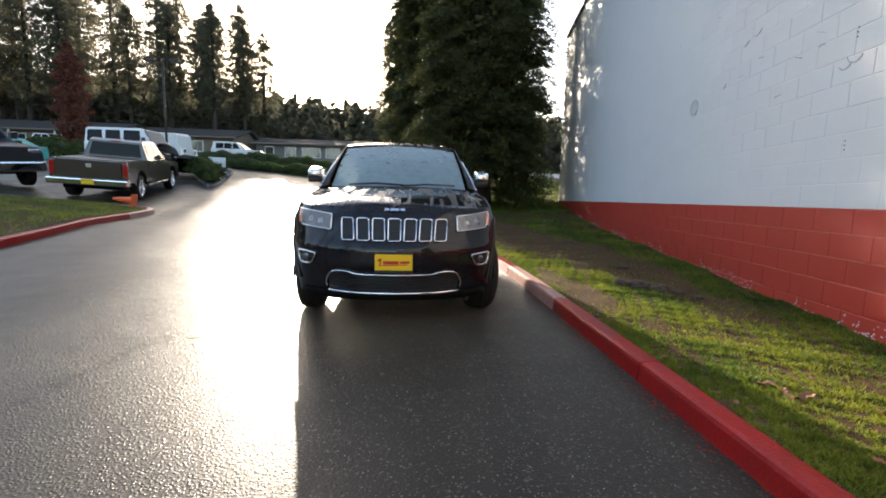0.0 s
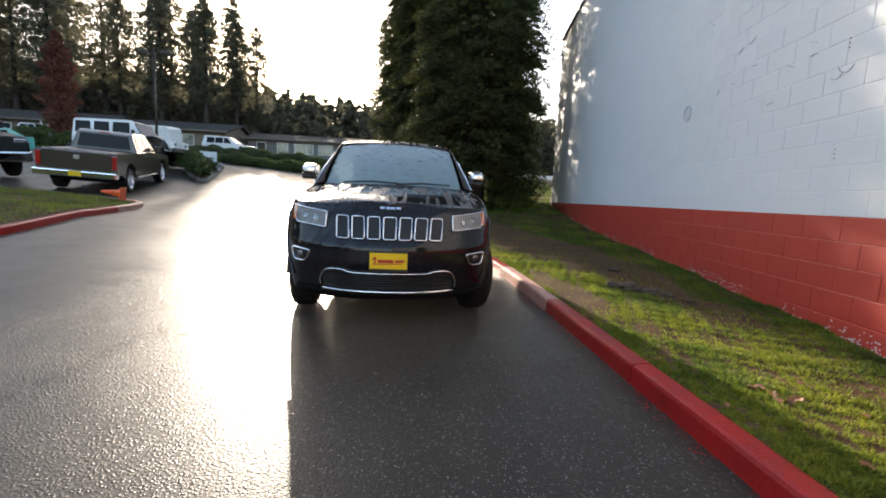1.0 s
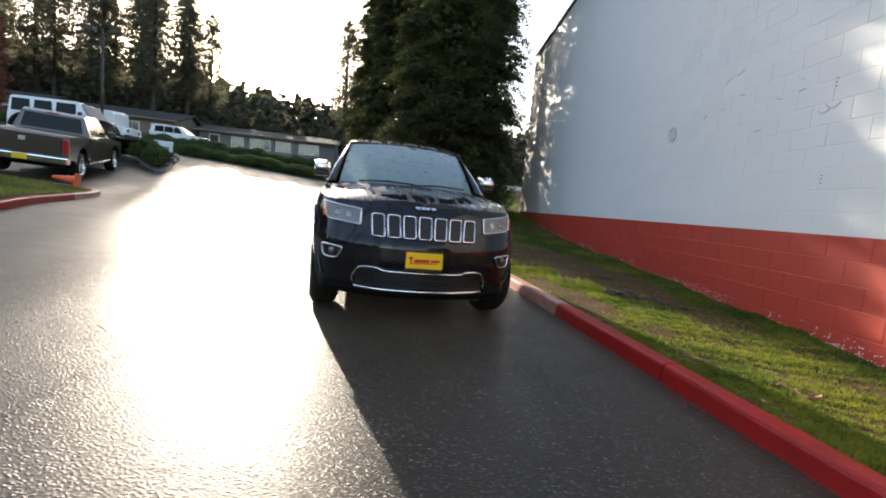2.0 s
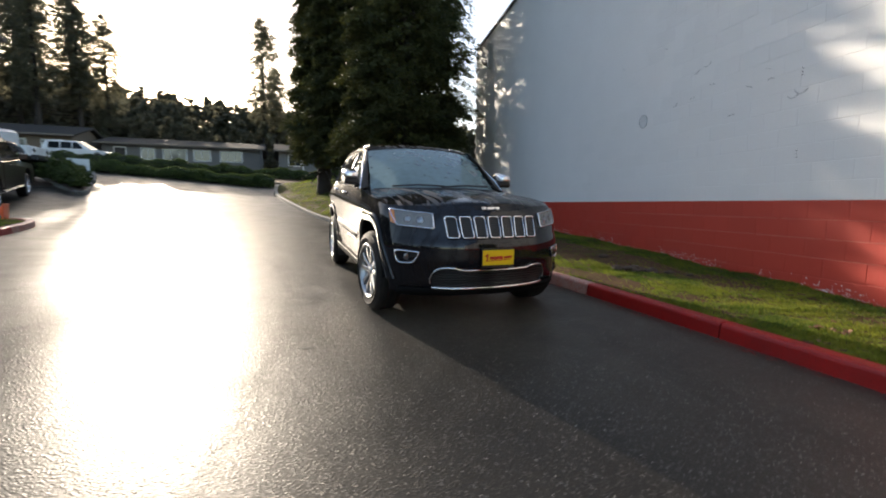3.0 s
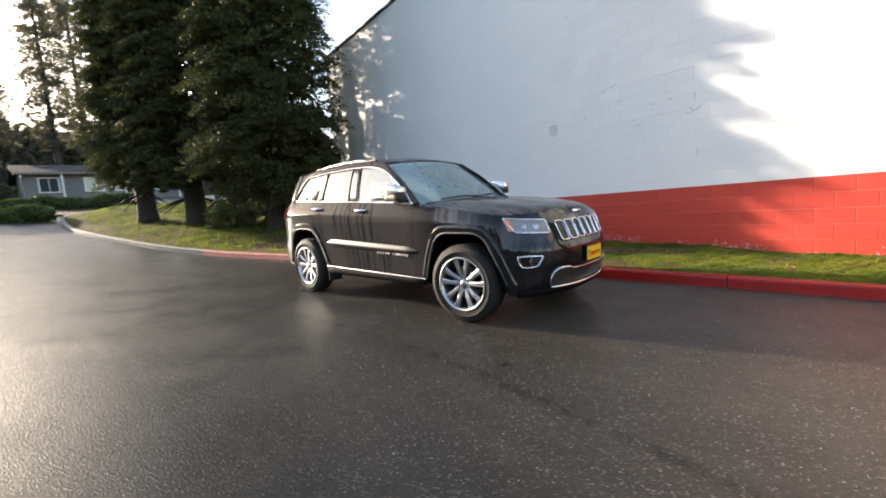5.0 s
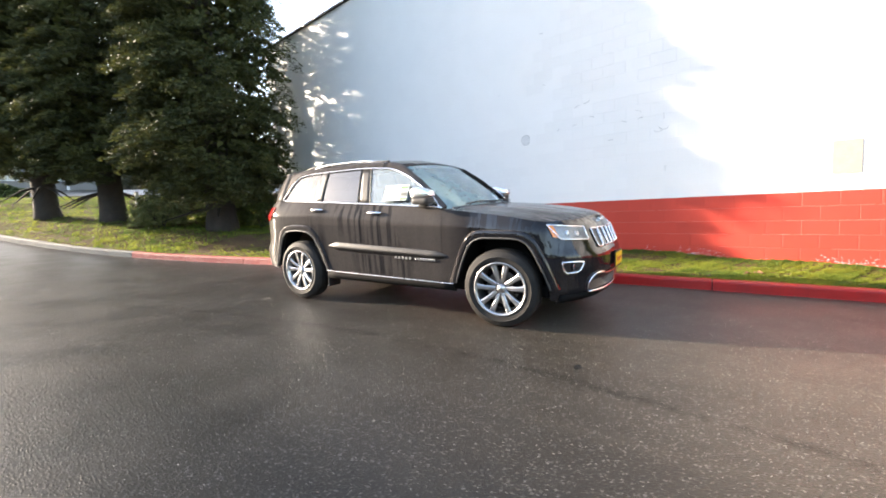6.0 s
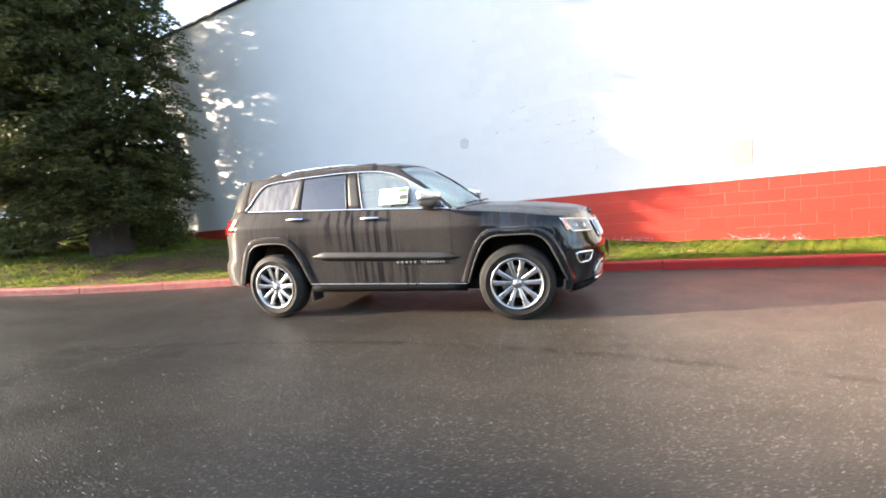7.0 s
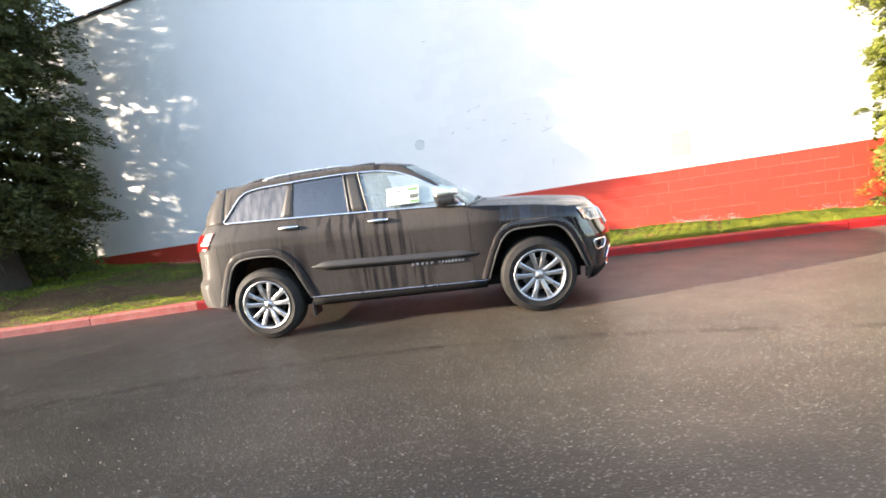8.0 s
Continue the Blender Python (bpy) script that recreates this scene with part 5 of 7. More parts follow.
rows_l = []
for y in np.linspace(-14, 7.82, 46):
    xr = float(np.interp(y, LAWN_LINE[:56, 1], LAWN_LINE[:56, 0])) - KERB_W + .005
    if y > 7.7:
        xr = float(np.interp(y, [7.7, 7.9, 8.0], [-6.85, -7.1, -7.9]))
    xs = np.linspace(-22, xr, 20)
    rows_l.append(np.stack([xs, np.full(20, y), lawn_z(xs, y)], 1))
tagged(grid_part("lawn", rows_l, SOIL), "patchy green lawn behind a red kerb", "grass", kind="structure")

ISLE = spline([(-10.6, 21.6), (-9.75, 20.9), (-9.3, 19.4), (-8.85, 17.6), (-8.45, 16.2), (-8.2, 15.2), (-8.3, 14.8), (-8.55, 14.9), (-8.95, 15.7), (-9.6, 16.6), (-10.3, 17.8), (-11.2, 19.4), (-11.2, 21.2), (-10.6, 21.6)], 6)
ISLE = ISLE[::-1]
si = np.r_[0, np.cumsum(np.linalg.norm(np.diff(ISLE, axis=0), axis=1))]
# the kept side lies inside the loop
ISLE = ISLE[::-1] if np.sum(ISLE[:-1, 0] * ISLE[1:, 1] - ISLE[1:, 0] * ISLE[:-1, 1]) > 0 else ISLE
kerb_run("kerb_3", "weathered grey concrete kerb round a planted island", ISLE, list(np.linspace(0, si[-1], 13)), [CONCRETE] * 12)
bm = bmesh.new()
cen = ISLE[:-1].mean(0)
ring = [bm.verts.new((cen[0] + (p[0] - cen[0]) * .93, cen[1] + (p[1] - cen[1]) * .98, float(gz(p[0], p[1])) + KERB_H - .015)) for p in ISLE[:-1]]
ring2 = [bm.verts.new((cen[0] + (p[0] - cen[0]) * .5, cen[1] + (p[1] - cen[1]) * .5, float(gz(p[0], cen[1] + (p[1] - cen[1]) * .5)) + KERB_H + .22)) for p in ISLE[:-1]]
mid = bm.verts.new((cen[0], cen[1], float(gz(*cen)) + KERB_H + .3))
for i in range(len(ring)):
    j = (i + 1) % len(ring)
    bm.faces.new((ring[i], ring[j], ring2[j], ring2[i])); bm.faces.new((ring2[i], ring2[j], mid))
me = bpy.data.meshes.new("island_bed"); bm.to_mesh(me); bm.free(); me.materials.append(BARK_MULCH)
tagged(new("island_bed", me), "dark bark-mulched planting bed", "ground", kind="structure")


def shrub(label, base, r, hgt, seed, mat=HEDGE, leaf=.08, n=2600, name="shrub"):
    """A low bush: a few stems and a lumpy shell of small leaves."""
    rng = np.random.default_rng(seed)
    top = thing(name, label, "shrub", Matrix.Translation(base))
    bm = bmesh.new()
    for k in range(7):
        t = k * 2 * math.pi / 7 + rng.random()
        tube([(0, 0, -.1), (r * .3 * math.cos(t), r * .3 * math.sin(t), hgt * .45), (r * .65 * math.cos(t), r * .65 * math.sin(t), hgt * .75)], [.02, .014, .006], 5, bm)
    part("stems", bm, BARK, top)
    t, u = rng.uniform(0, 6.283, n), rng.random(n)
    lump = 1 + .22 * np.sin(3 * t + seed) * np.sin(5 * u * 3 + seed) + .12 * np.sin(7 * t)
    rad = (1 - .5 * rng.beta(1, 3, n)) * lump
    ph = np.arccos(1 - 1.0 * u)
    c = np.stack([r * rad * np.sin(ph + .25) * np.cos(t), r * rad * np.sin(ph + .25) * np.sin(t), hgt * (.12 + .88 * rad * np.cos(ph))], 1)
    c[:, 2] = np.maximum(c[:, 2], .03)
    v, f = spray_soup(c, np.full(n, leaf), seed, .1, .38)
    mesh_object("foliage", v, f, mat, top)
    return top


for k, (x, y, r, hh) in enumerate(((-8.55, 15.5, .28, .35), (-8.9, 16.0, .40, .55), (-9.75, 17.2, .6, .8), (-9.25, 16.7, .5, .65), (-9.3, 17.5, .42, .5), (-10.0, 17.7, .5, .8), (-9.8, 18.7, .55, .6), (-10.4, 19.4, .6, .8), (-10.2, 20.4, .45, .45))):
    shrub("low rounded green shrub in the planted island", (x, y, float(gz(x, y)) + KERB_H + .08), r, hh, 60 + k)
shrub("leafy green bush under the conifers", on_verge(3.6, 12.4), .8, 1.0, 71, leaf=.07)
shrub("dark evergreen bush beside the block wall", on_verge(4.4, 11.6), .75, 1.1, 72, leaf=.07)
shrub("leafy green bush under the conifers", on_verge(2.4, 13.6), .7, .8, 73, mat=foliage_material("pale_leaves", (.06, .08, .02), (.22, .24, .10)), leaf=.08)
shrub("dark evergreen bush beside the block wall", on_verge(5.0, 13.4), 1.0, 1.7, 74, leaf=.07, n=4200)

shrub("dark evergreen bush beside the block wall", on_verge(3.7, 10.3), .7, .95, 75, leaf=.06, n=3600)
shrub("leafy green bush under the conifers", on_verge(1.75, 12.5), .75, .9, 76, mat=bpy.data.materials["pale_leaves"], leaf=.07, n=3000)

ROCK = material("grey_rock", (0.30, 0.29, 0.27), 0.85, vary=0.3, bump=0.8, bump_scale=20)


def rock(x, y, z, r, seed):
    rng = np.random.default_rng(seed)
    bm = bmesh.new()
    bmesh.ops.create_icosphere(bm, subdivisions=2, radius=r)
    for v in bm.verts:
        v.co *= 1 + .22 * noise.noise(v.co * 3 / r + Vector((seed, 0, 0)))
        v.co.z *= .7
    me = bpy.data.meshes.new("rock"); bm.to_mesh(me); bm.free(); me.materials.append(ROCK)
    ob = new("rock", me); ob.location = (x, y, z)
    return tagged(ob, "rough grey boulder in the planted island", "rock", "boulders")


for k, (x, y, r) in enumerate(((-9.15, 18.3, .24), (-9.45, 19.2, .2), (-9.7, 20.1, .22), (-8.75, 16.6, .15))):
    rock(x, y, float(gz(x, y)) + KERB_H + .08, r, k)
# a white board on two legs among the shrubs
bd = thing("sign_board", "small blank white board leaning among shrubs", "sign", pose(-9.5, 18.3, float(gz(-9.5, 18.3)) + KERB_H + .12, -18, 0, 15))
part("board", box(.75, .03, .5, 0, 0, .62, bevel=.006), PAPER, bd)
for x in (-.3, .3):
    part("leg", box(.04, .03, .62, x, .03, .28), SATIN, bd)


# traffic cone lying on the lawn corner
def cone_thing(m, label):
    top = thing("traffic_cone", label, "traffic cone", m)
    ORANGE = material("orange_plastic", (0.80, 0.11, 0.02), 0.45, vary=0.12)
    part("body", lathe([(.002, .50), (.03, .50), (.035, .48), (.11, .04), (.125, .03)], 20, "Z"), ORANGE, top, smooth=True)
    part("foot", box(.34, .34, .03, 0, 0, .015, bevel=.012), ORANGE, top)
    return top


zc = float(lawn_z(-7.35, 7.75))
cone_thing(pose(-7.15, 7.75, zc + .15, 0, -84, 10), "orange traffic cone lying on the lawn corner")


# ------------------------------------------------------------ other vehicles
def car_paint(name, base, rough=0.3):
    return material(name, base, rough, vary=0.1, scale=2.0, coat=0.8)


def slab(profile, half, taper=0.0, belt=1.0, bm=None, edge=0.05):
    """A body from its side outline (y, z), as wide as 2 * half, drawn in above the belt and rounded towards its flanks."""
    bm = bm or bmesh.new()
    cy = sum(p[0] for p in profile) / len(profile)
    cz = sum(p[1] for p in profile) / len(profile)
    rings = []
    for x, k in ((-1, 1 - edge * .6), (-1 + edge, 1), (0, 1.0), (1 - edge, 1), (1, 1 - edge * .6)):
        ring_ = []
        for y, z in profile:
            w = half - taper * max(0, z - belt)
            ring_.append(bm.verts.new((x * w, cy + (y - cy) * (k if k == 1 else 1 - .012), z if k == 1 else cz + (z - cz) * .985)))
        rings.append(ring_)
    n_ = len(profile)
    for a0, b0 in zip(rings, rings[1:]):
        for i in range(n_):
            bm.faces.new((a0[i], a0[(i + 1) % n_], b0[(i + 1) % n_], b0[i]))
    bm.faces.new(rings[0][::-1]); bm.faces.new(rings[-1])
    bmesh.ops.recalc_face_normals(bm, faces=bm.faces)
    return bm


def arch(yc, r, z0, n_=9):
    return [(yc + r * math.cos(t), z0 + r * math.sin(t)) for t in np.linspace(math.pi, 0, n_)]


def pane(name, quad, parent, mat=None):
    """A glass panel with depth from four corners, standing 6 mm proud."""
    bm = bmesh.new()
    q = [Vector(p) for p in quad]
    nv = (q[1] - q[0]).cross(q[2] - q[0]).normalized()
    a0 = [bm.verts.new(p - nv * .012) for p in q]; b0 = [bm.verts.new(p + nv * .006) for p in q]
    bm.faces.new(b0); bm.faces.new(a0[::-1])
    for i in range(4):
        bm.faces.new((a0[i], a0[(i + 1) % 4], b0[(i + 1) % 4], b0[i]))
    bmesh.ops.recalc_face_normals(bm, faces=bm.faces)
    return part(name, bm, mat or DARK_PANE, parent)


DARK_PANE = material("dark_car_window", (0.010, 0.012, 0.014), 0.06, spec=0.14)
GREY_PAINT = car_paint("bronze_grey_paint", (0.030, 0.022, 0.018))
BLACK_PAINT = car_paint("black_truck_paint", (0.010, 0.010, 0.011))
WHITE_PAINT = car_paint("white_car_paint", (0.72, 0.73, 0.74))
TEAL_PAINT = car_paint("teal_car_paint", (0.05, 0.36, 0.33))


def pickup(label, m, paint):
    """A full-size pickup; its tail points to -y and its nose to +y. Origin under the rear bumper's middle."""
    t = thing("pickup_truck", label, "pickup truck", m)
    wb0, wb1, R = 1.25, 4.85, .40
    bed = [(.12, .62), (.12, 1.22), (.16, 1.30), (2.05, 1.30), (2.05, .55)] + [(wb0 + .55, .55)] + arch(wb0, .50, .50)[::-1] + [(.55, .62)]
    part("bed", slab(bed, .99, .10, 1.0), paint, t)
    part("bed_liner", box(1.6, 1.75, .06, 0, 1.10, 1.285, bevel=.01), BLACK_PLASTIC, t)
    low = [(2.08, .50), (2.08, 1.28), (4.0, 1.28), (4.25, 1.22), (5.6, 1.10), (5.74, .95), (5.76, .55), (5.5, .45), (wb1 + .52, .50)] + arch(wb1, .50, .50)[::-1] + [(wb1 - .55, .45)]
    part("cab_body", slab(low, .99, .10, 1.0), paint, t)
    top_ = [(2.10, 1.27), (2.22, 1.86), (2.40, 1.93), (3.35, 1.92), (3.55, 1.86), (4.12, 1.27)]
    part("cab", slab(top_, .94, .32, 1.25), paint, t)
    pane("rear_window", [(.74, 2.105, 1.36), (-.74, 2.105, 1.36), (-.66, 2.19, 1.80), (.66, 2.19, 1.80)], t)
    pane("windscreen", [(-.82, 4.09, 1.33), (.82, 4.09, 1.33), (.68, 3.60, 1.85), (-.68, 3.60, 1.85)], t)
    for sg in (1, -1):
        def sp(y, z):
            return (sg * (.945 - .32 * (z - 1.25)), y, z)
        pane("side_window", [sp(2.28, 1.36), sp(3.02, 1.36), sp(3.02, 1.82), sp(2.38, 1.82)][::sg], t)
        pane("side_window", [sp(3.10, 1.36), sp(3.98, 1.36), sp(3.56, 1.82), sp(3.10, 1.82)][::sg], t)
        part("mirror", box(.22, .10, .20, sg * 1.08, 3.86, 1.40, bevel=.03), paint, t)
        part("tail_lamp", box(.13, .10, .42, sg * .915, .15, 1.02, bevel=.025), TAIL_RED, t, "red tail lamp")
        part("door_handle", box(.03, .18, .04, sg * .985, 2.75, 1.16, bevel=.01), paint, t)
        part("running_board", box(.12, 2.2, .05, sg * .96, 3.0, .44, bevel=.015), SATIN, t)
    tg = part("tailgate", box(1.62, .05, .62, 0, .105, .98, bevel=.02), paint, t)
    part("tailgate_badge", box(.14, .012, .12, 0, .075, 1.12, bevel=.004), SATIN, tg)
    part("tailgate_handle", box(.26, .03, .06, 0, .08, 1.24, bevel=.01), BLACK_PLASTIC, tg)
    bp = part("rear_bumper", box(2.02, .26, .20, 0, .06, .62, bevel=.04), CHROME, t, "chrome rear bumper")
    part("step_pad", box(.9, .2, .03, 0, .05, .725, bevel=.01), BLACK_PLASTIC, bp)
    part("rear_plate", box(.31, .015, .155, 0, -.075, .63, bevel=.003), PLATE_YELLOW, t, "yellow dealer plate")
    part("brake_light", box(.30, .02, .035, 0, 2.20, 1.865), TAIL_RED, t)
    part("underbody", box(1.5, 5.2, .2, 0, 2.9, .48), DARK, t)
    part("front_bumper", box(1.98, .25, .28, 0, 5.74, .58, bevel=.05), CHROME, t)
    part("grille", box(1.3, .06, .42, 0, 5.74, .90, bevel=.03), BLACK_PLASTIC, t)
    for sg in (1, -1):
        part("headlight", box(.30, .08, .24, sg * .80, 5.70, .92, bevel=.03), LAMP_SILVER, t)
        for y in (wb0, wb1):
            build_wheel(t, (sg * .86, y, R), sg, R, .265, .13, CHROME if paint is GREY_PAINT else None)
    return t


def at_ground(x, y, rz, lift=0.0, length=4.5):
    """Stands a vehicle on the sloping ground, heading rz degrees from +y."""
    h = Vector((-math.sin(radians(rz)), math.cos(radians(rz)), 0))
    w = Vector((h.y, -h.x, 0))
    def g(p):
        return float(gz(p.x, p.y))
    p0 = Vector((x, y, 0))
    up_h = (g(p0 + h * length) - g(p0)) / length
    mid_p = p0 + h * length / 2
    up_w = (g(mid_p + w) - g(mid_p - w)) / 2
    ey, ex = Vector((h.x, h.y, up_h)).normalized(), Vector((w.x, w.y, up_w)).normalized()
    ez = ex.cross(ey).normalized()
    ex = ey.cross(ez)
    m = Matrix((ex, ey, ez)).transposed().to_4x4()
    m.translation = (x, y, g(p0) + lift)
    return m


pickup("bronze grey pickup truck with chrome bumper, parked beyond the lawn", at_ground(-9.15, 9.0, 13.0) @ Matrix.Diagonal((.97, .95, .93, 1)), GREY_PAINT)


def offroader(label, m):
    """A boxy five-door off-road car, nose to +y."""
    t = thing("off_road_car", label, "car", m)
    R = .45
    low = [(-.02, .60), (0, 1.22), (2.95, 1.24), (3.05, 1.18), (4.25, 1.12), (4.30, .75), (4.0, .66)] + arch(3.55, .56, .62)[::-1] + [(2.9, .58), (1.35, .58)] + arch(.78, .54, .62)[::-1] + [(.15, .62)]
    part("body", slab(low, .76, .05, 1.0, edge=.04), WHITE_PAINT, t)
    top_ = [(.02, 1.22), (.06, 1.86), (.2, 1.92), (2.45, 1.92), (2.58, 1.86), (2.98, 1.24)]
    part("hard_top", slab(top_, .74, .10, 1.22, edge=.05), WHITE_PAINT, t)
    pane("windscreen", [(-.66, 2.965, 1.30), (.66, 2.965, 1.30), (.62, 2.63, 1.84), (-.62, 2.63, 1.84)], t)
    for sg in (1, -1):
        for y0, y1 in ((.14, .82), (.94, 1.62), (1.74, 2.50)):
            x = sg * .735
            pane("side_window", [(x, y0, 1.30), (x, y1, 1.30), (sg * .69, y1 - .04, 1.80), (sg * .69, y0 + .02, 1.80)][::sg], t)
        for y in (.78, 3.55):
            pts = [[(sg * xx, y - rr * math.cos(a0), .62 + rr * math.sin(a0)) for xx, rr in ((.70, .55), (.94, .56), (.95, .60), (.74, .64))] for a0 in np.linspace(.1, math.pi - .1, 16)]
            grid_part("fender_flare", pts, BLACK_PLASTIC, t, thick=.02)
            build_wheel(t, (sg * .80, y, R), sg, R, .23, .15, GLOSS_BLACK)
        part("mirror", box(.12, .12, .20, sg * .88, 2.72, 1.38, bevel=.03), BLACK_PLASTIC, t)
        part("headlight", lathe([(.001, .03), (.09, .02), (.10, -.03)], 16, "Z", centre=(0, 0, 0)), LAMP_SILVER, t).matrix_basis = pose(sg * .45, 4.30, .98, -90, 0, 0)
    part("front_bumper", box(1.6, .22, .2, 0, 4.45, .68, bevel=.03), BLACK_PLASTIC, t)
    part("grille", box(1.1, .05, .34, 0, 4.28, .95, bevel=.03), WHITE_PAINT, t)
    part("rear_bumper", box(1.6, .2, .18, 0, -.1, .66, bevel=.03), BLACK_PLASTIC, t)
    part("spare_wheel", lathe([(.10, -.1), (.40, -.12), (.42, 0), (.40, .12), (.10, .1)], 28, "Z"), RUBBER, t).matrix_basis = pose(0, -.18, 1.05, 90, 0, 0)
    part("underbody", box(1.2, 3.8, .2, 0, 2.1, .52), DARK, t)
    return t


offroader("white boxy five-door off-road car with black fenders", pose(-14.65, 17.6, float(gz(-12.4, 17.6)) + .12, 0, 0, -92))


def wagon(name, label, m, paint, category="car", hgt=1.62, length=4.6):
    """A plain estate or saloon for the distance, nose to +y."""
    t = thing(name, label, category, m)
    R, L = .33, length
    low = [(0, .45), (-.02, .98), (L * .68, .98), (L - .25, .84), (L, .70), (L, .42)] + arch(L - .85, .38, .40)[::-1] + [(L - 1.3, .30), (1.25, .30)] + arch(.85, .38, .40)[::-1] + [(.3, .36)]
    part("body", slab(low, .90, .08, .8), paint, t)
    rear = .10 if hgt > 1.5 else 1.1
    top_ = [(rear - .08 if hgt > 1.5 else .45, .97), (rear + .12, hgt - .07), (rear + .4, hgt), (L * .48, hgt - .01), (L * .52, hgt - .05), (L * .72, .97)]
    part("cabin", slab(top_, .86, .28, .97), paint, t)
    pane("windscreen", [(-.72, L * .708, 1.01), (.72, L * .708, 1.01), (.60, L * .54, hgt - .09), (-.60, L * .54, hgt - .09)], t)
    for sg in (1, -1):
        y0, y1 = rear + .35, L * .62
        for k in range(3):
            ya, yb = y0 + (y1 - y0) * k / 3 + .03, y0 + (y1 - y0) * (k + 1) / 3 - .03
            zt = hgt - .12
            pane("side_window", [(sg * .865, ya, 1.02), (sg * .865, yb, 1.02), (sg * (.865 - .28 * (zt - 1.02)), min(yb, L * .53), zt), (sg * (.865 - .28 * (zt - 1.02)), ya + .03, zt)][::sg], t)
        part("tail_lamp", box(.18, .06, .22, sg * .76, -.02, .82, bevel=.02), TAIL_RED, t)
        part("headlight", box(.30, .10, .14, sg * .68, L - .10, .72, bevel=.03), LAMP_SILVER, t)
        for y in (.85, L - .85):
            build_wheel(t, (sg * .80, y, R), sg, R, .22, .10, None)
    part("underbody", box(1.4, L - .6, .15, 0, L / 2, .32), DARK, t)
    return t


mound = [[(-13.0 + 3.6 * r_ * math.cos(t), 17.6 + 1.9 * r_ * math.sin(t), float(gz(-13.0 + 3.6 * r_ * math.cos(t), 17.6 + 1.9 * r_ * math.sin(t))) + .17 * (1 - max(0, (r_ - .72) / .28)) - .05 - .09 * (r_ < .8)) for r_ in (0.01, .3, .6, .74, .85, 1.0)] for t in np.linspace(0, 2 * math.pi, 40)]
tagged(grid_part("display_mound", mound, BARK_MULCH), "low mulched mound that carries a display car", "ground", kind="structure")
pickup("black pickup truck with a tall nose, parked beyond the lawn", at_ground(-17.4, 12.85, 240) @ Matrix.Diagonal((1.05, 1.08, 1.14, 1)), BLACK_PAINT)
wagon("teal_car", "teal green saloon car parked in the lot", at_ground(-19.2, 19.6, 185), TEAL_PAINT, hgt=1.42, length=4.5)
wagon("white_suv", "white estate car parked by the far building", at_ground(-20.3, 43.5, -92), WHITE_PAINT, hgt=1.68, length=4.8)
pickup("white pickup truck parked by the far building", at_ground(-40.5, 44.5, -88), WHITE_PAINT)
# box trailer
tr = thing("box_trailer", "plain white enclosed box trailer", "trailer", at_ground(-21.4, 31.0, -90))
part("box", slab([(0, .55), (0, 2.05), (.06, 2.12), (4.0, 2.12), (4.25, 1.95), (4.28, .55)], 1.0, 0, 3, edge=.03), WHITE_PAINT, tr)
part("trim_rail", box(2.04, 4.2, .06, 0, 2.1, .56), SATIN, tr)
for sg in (1, -1):
    part("wheel_guard", box(.24, .9, .10, sg * .98, 1.9, .78, bevel=.03), SATIN, tr)
    build_wheel(tr, (sg * .95, 1.9, .33), sg, .33, .2, .09, None)
part("drawbar", box(.10, 1.2, .10, 0, 4.7, .5), DARK, tr)
part("jack", box(.06, .06, .5, 0, 5.1, .28), DARK, tr)


# ------------------------------------------------------------ far hedge, houses, woods
def hedge(label, line, depth, hgt, seed, n, base_lift=0.0, leaf=.10):
    """A clipped or sloping hedge along a plan line, of many leaves over a dark twiggy core."""
    rng = np.random.default_rng(seed)
    line = np.asarray(line, float)
    s = np.r_[0, np.cumsum(np.linalg.norm(np.diff(line, axis=0), axis=1))]
    q = rng.uniform(0, s[-1], n)
    x, y = np.interp(q, s, line[:, 0]), np.interp(q, s, line[:, 1])
    a0 = rng.uniform(0, math.pi, n)
    lump = 1 + .14 * np.sin(q * 1.7 + seed) + .10 * np.sin(q * 4.3 + 2 * seed)
    off, z = np.cos(a0) * depth, np.sin(a0) ** .55 * hgt * lump * rng.uniform(.86, 1.03, n)
    y2 = y + off
    c = np.stack([x, y2, gz(x, y2) + base_lift + z], 1)
    v, f = spray_soup(c, np.full(n, leaf), seed, .1, .4)
    top = mesh_object("hedge", v, f, HEDGE)
    tagged(top, label, "hedge", kind="stuff")
    m = 40
    qs = np.linspace(0, s[-1], m)
    pts = []
    for qq in qs:
        xx, yy = np.interp(qq, s, line[:, 0]), np.interp(qq, s, line[:, 1])
        lp = 1 + .14 * math.sin(qq * 1.7 + seed) + .10 * math.sin(qq * 4.3 + 2 * seed)
        pts.append([(xx, yy + math.cos(t) * depth * .9, float(gz(xx, yy)) + base_lift - .1 + .1 + math.sin(t) ** .55 * hgt * lp * .88) for t in np.linspace(0, math.pi, 9)])
    core = grid_part("twigs", pts, material("hedge_twigs", (0.02, 0.022, 0.012), 0.95), top)
    return top


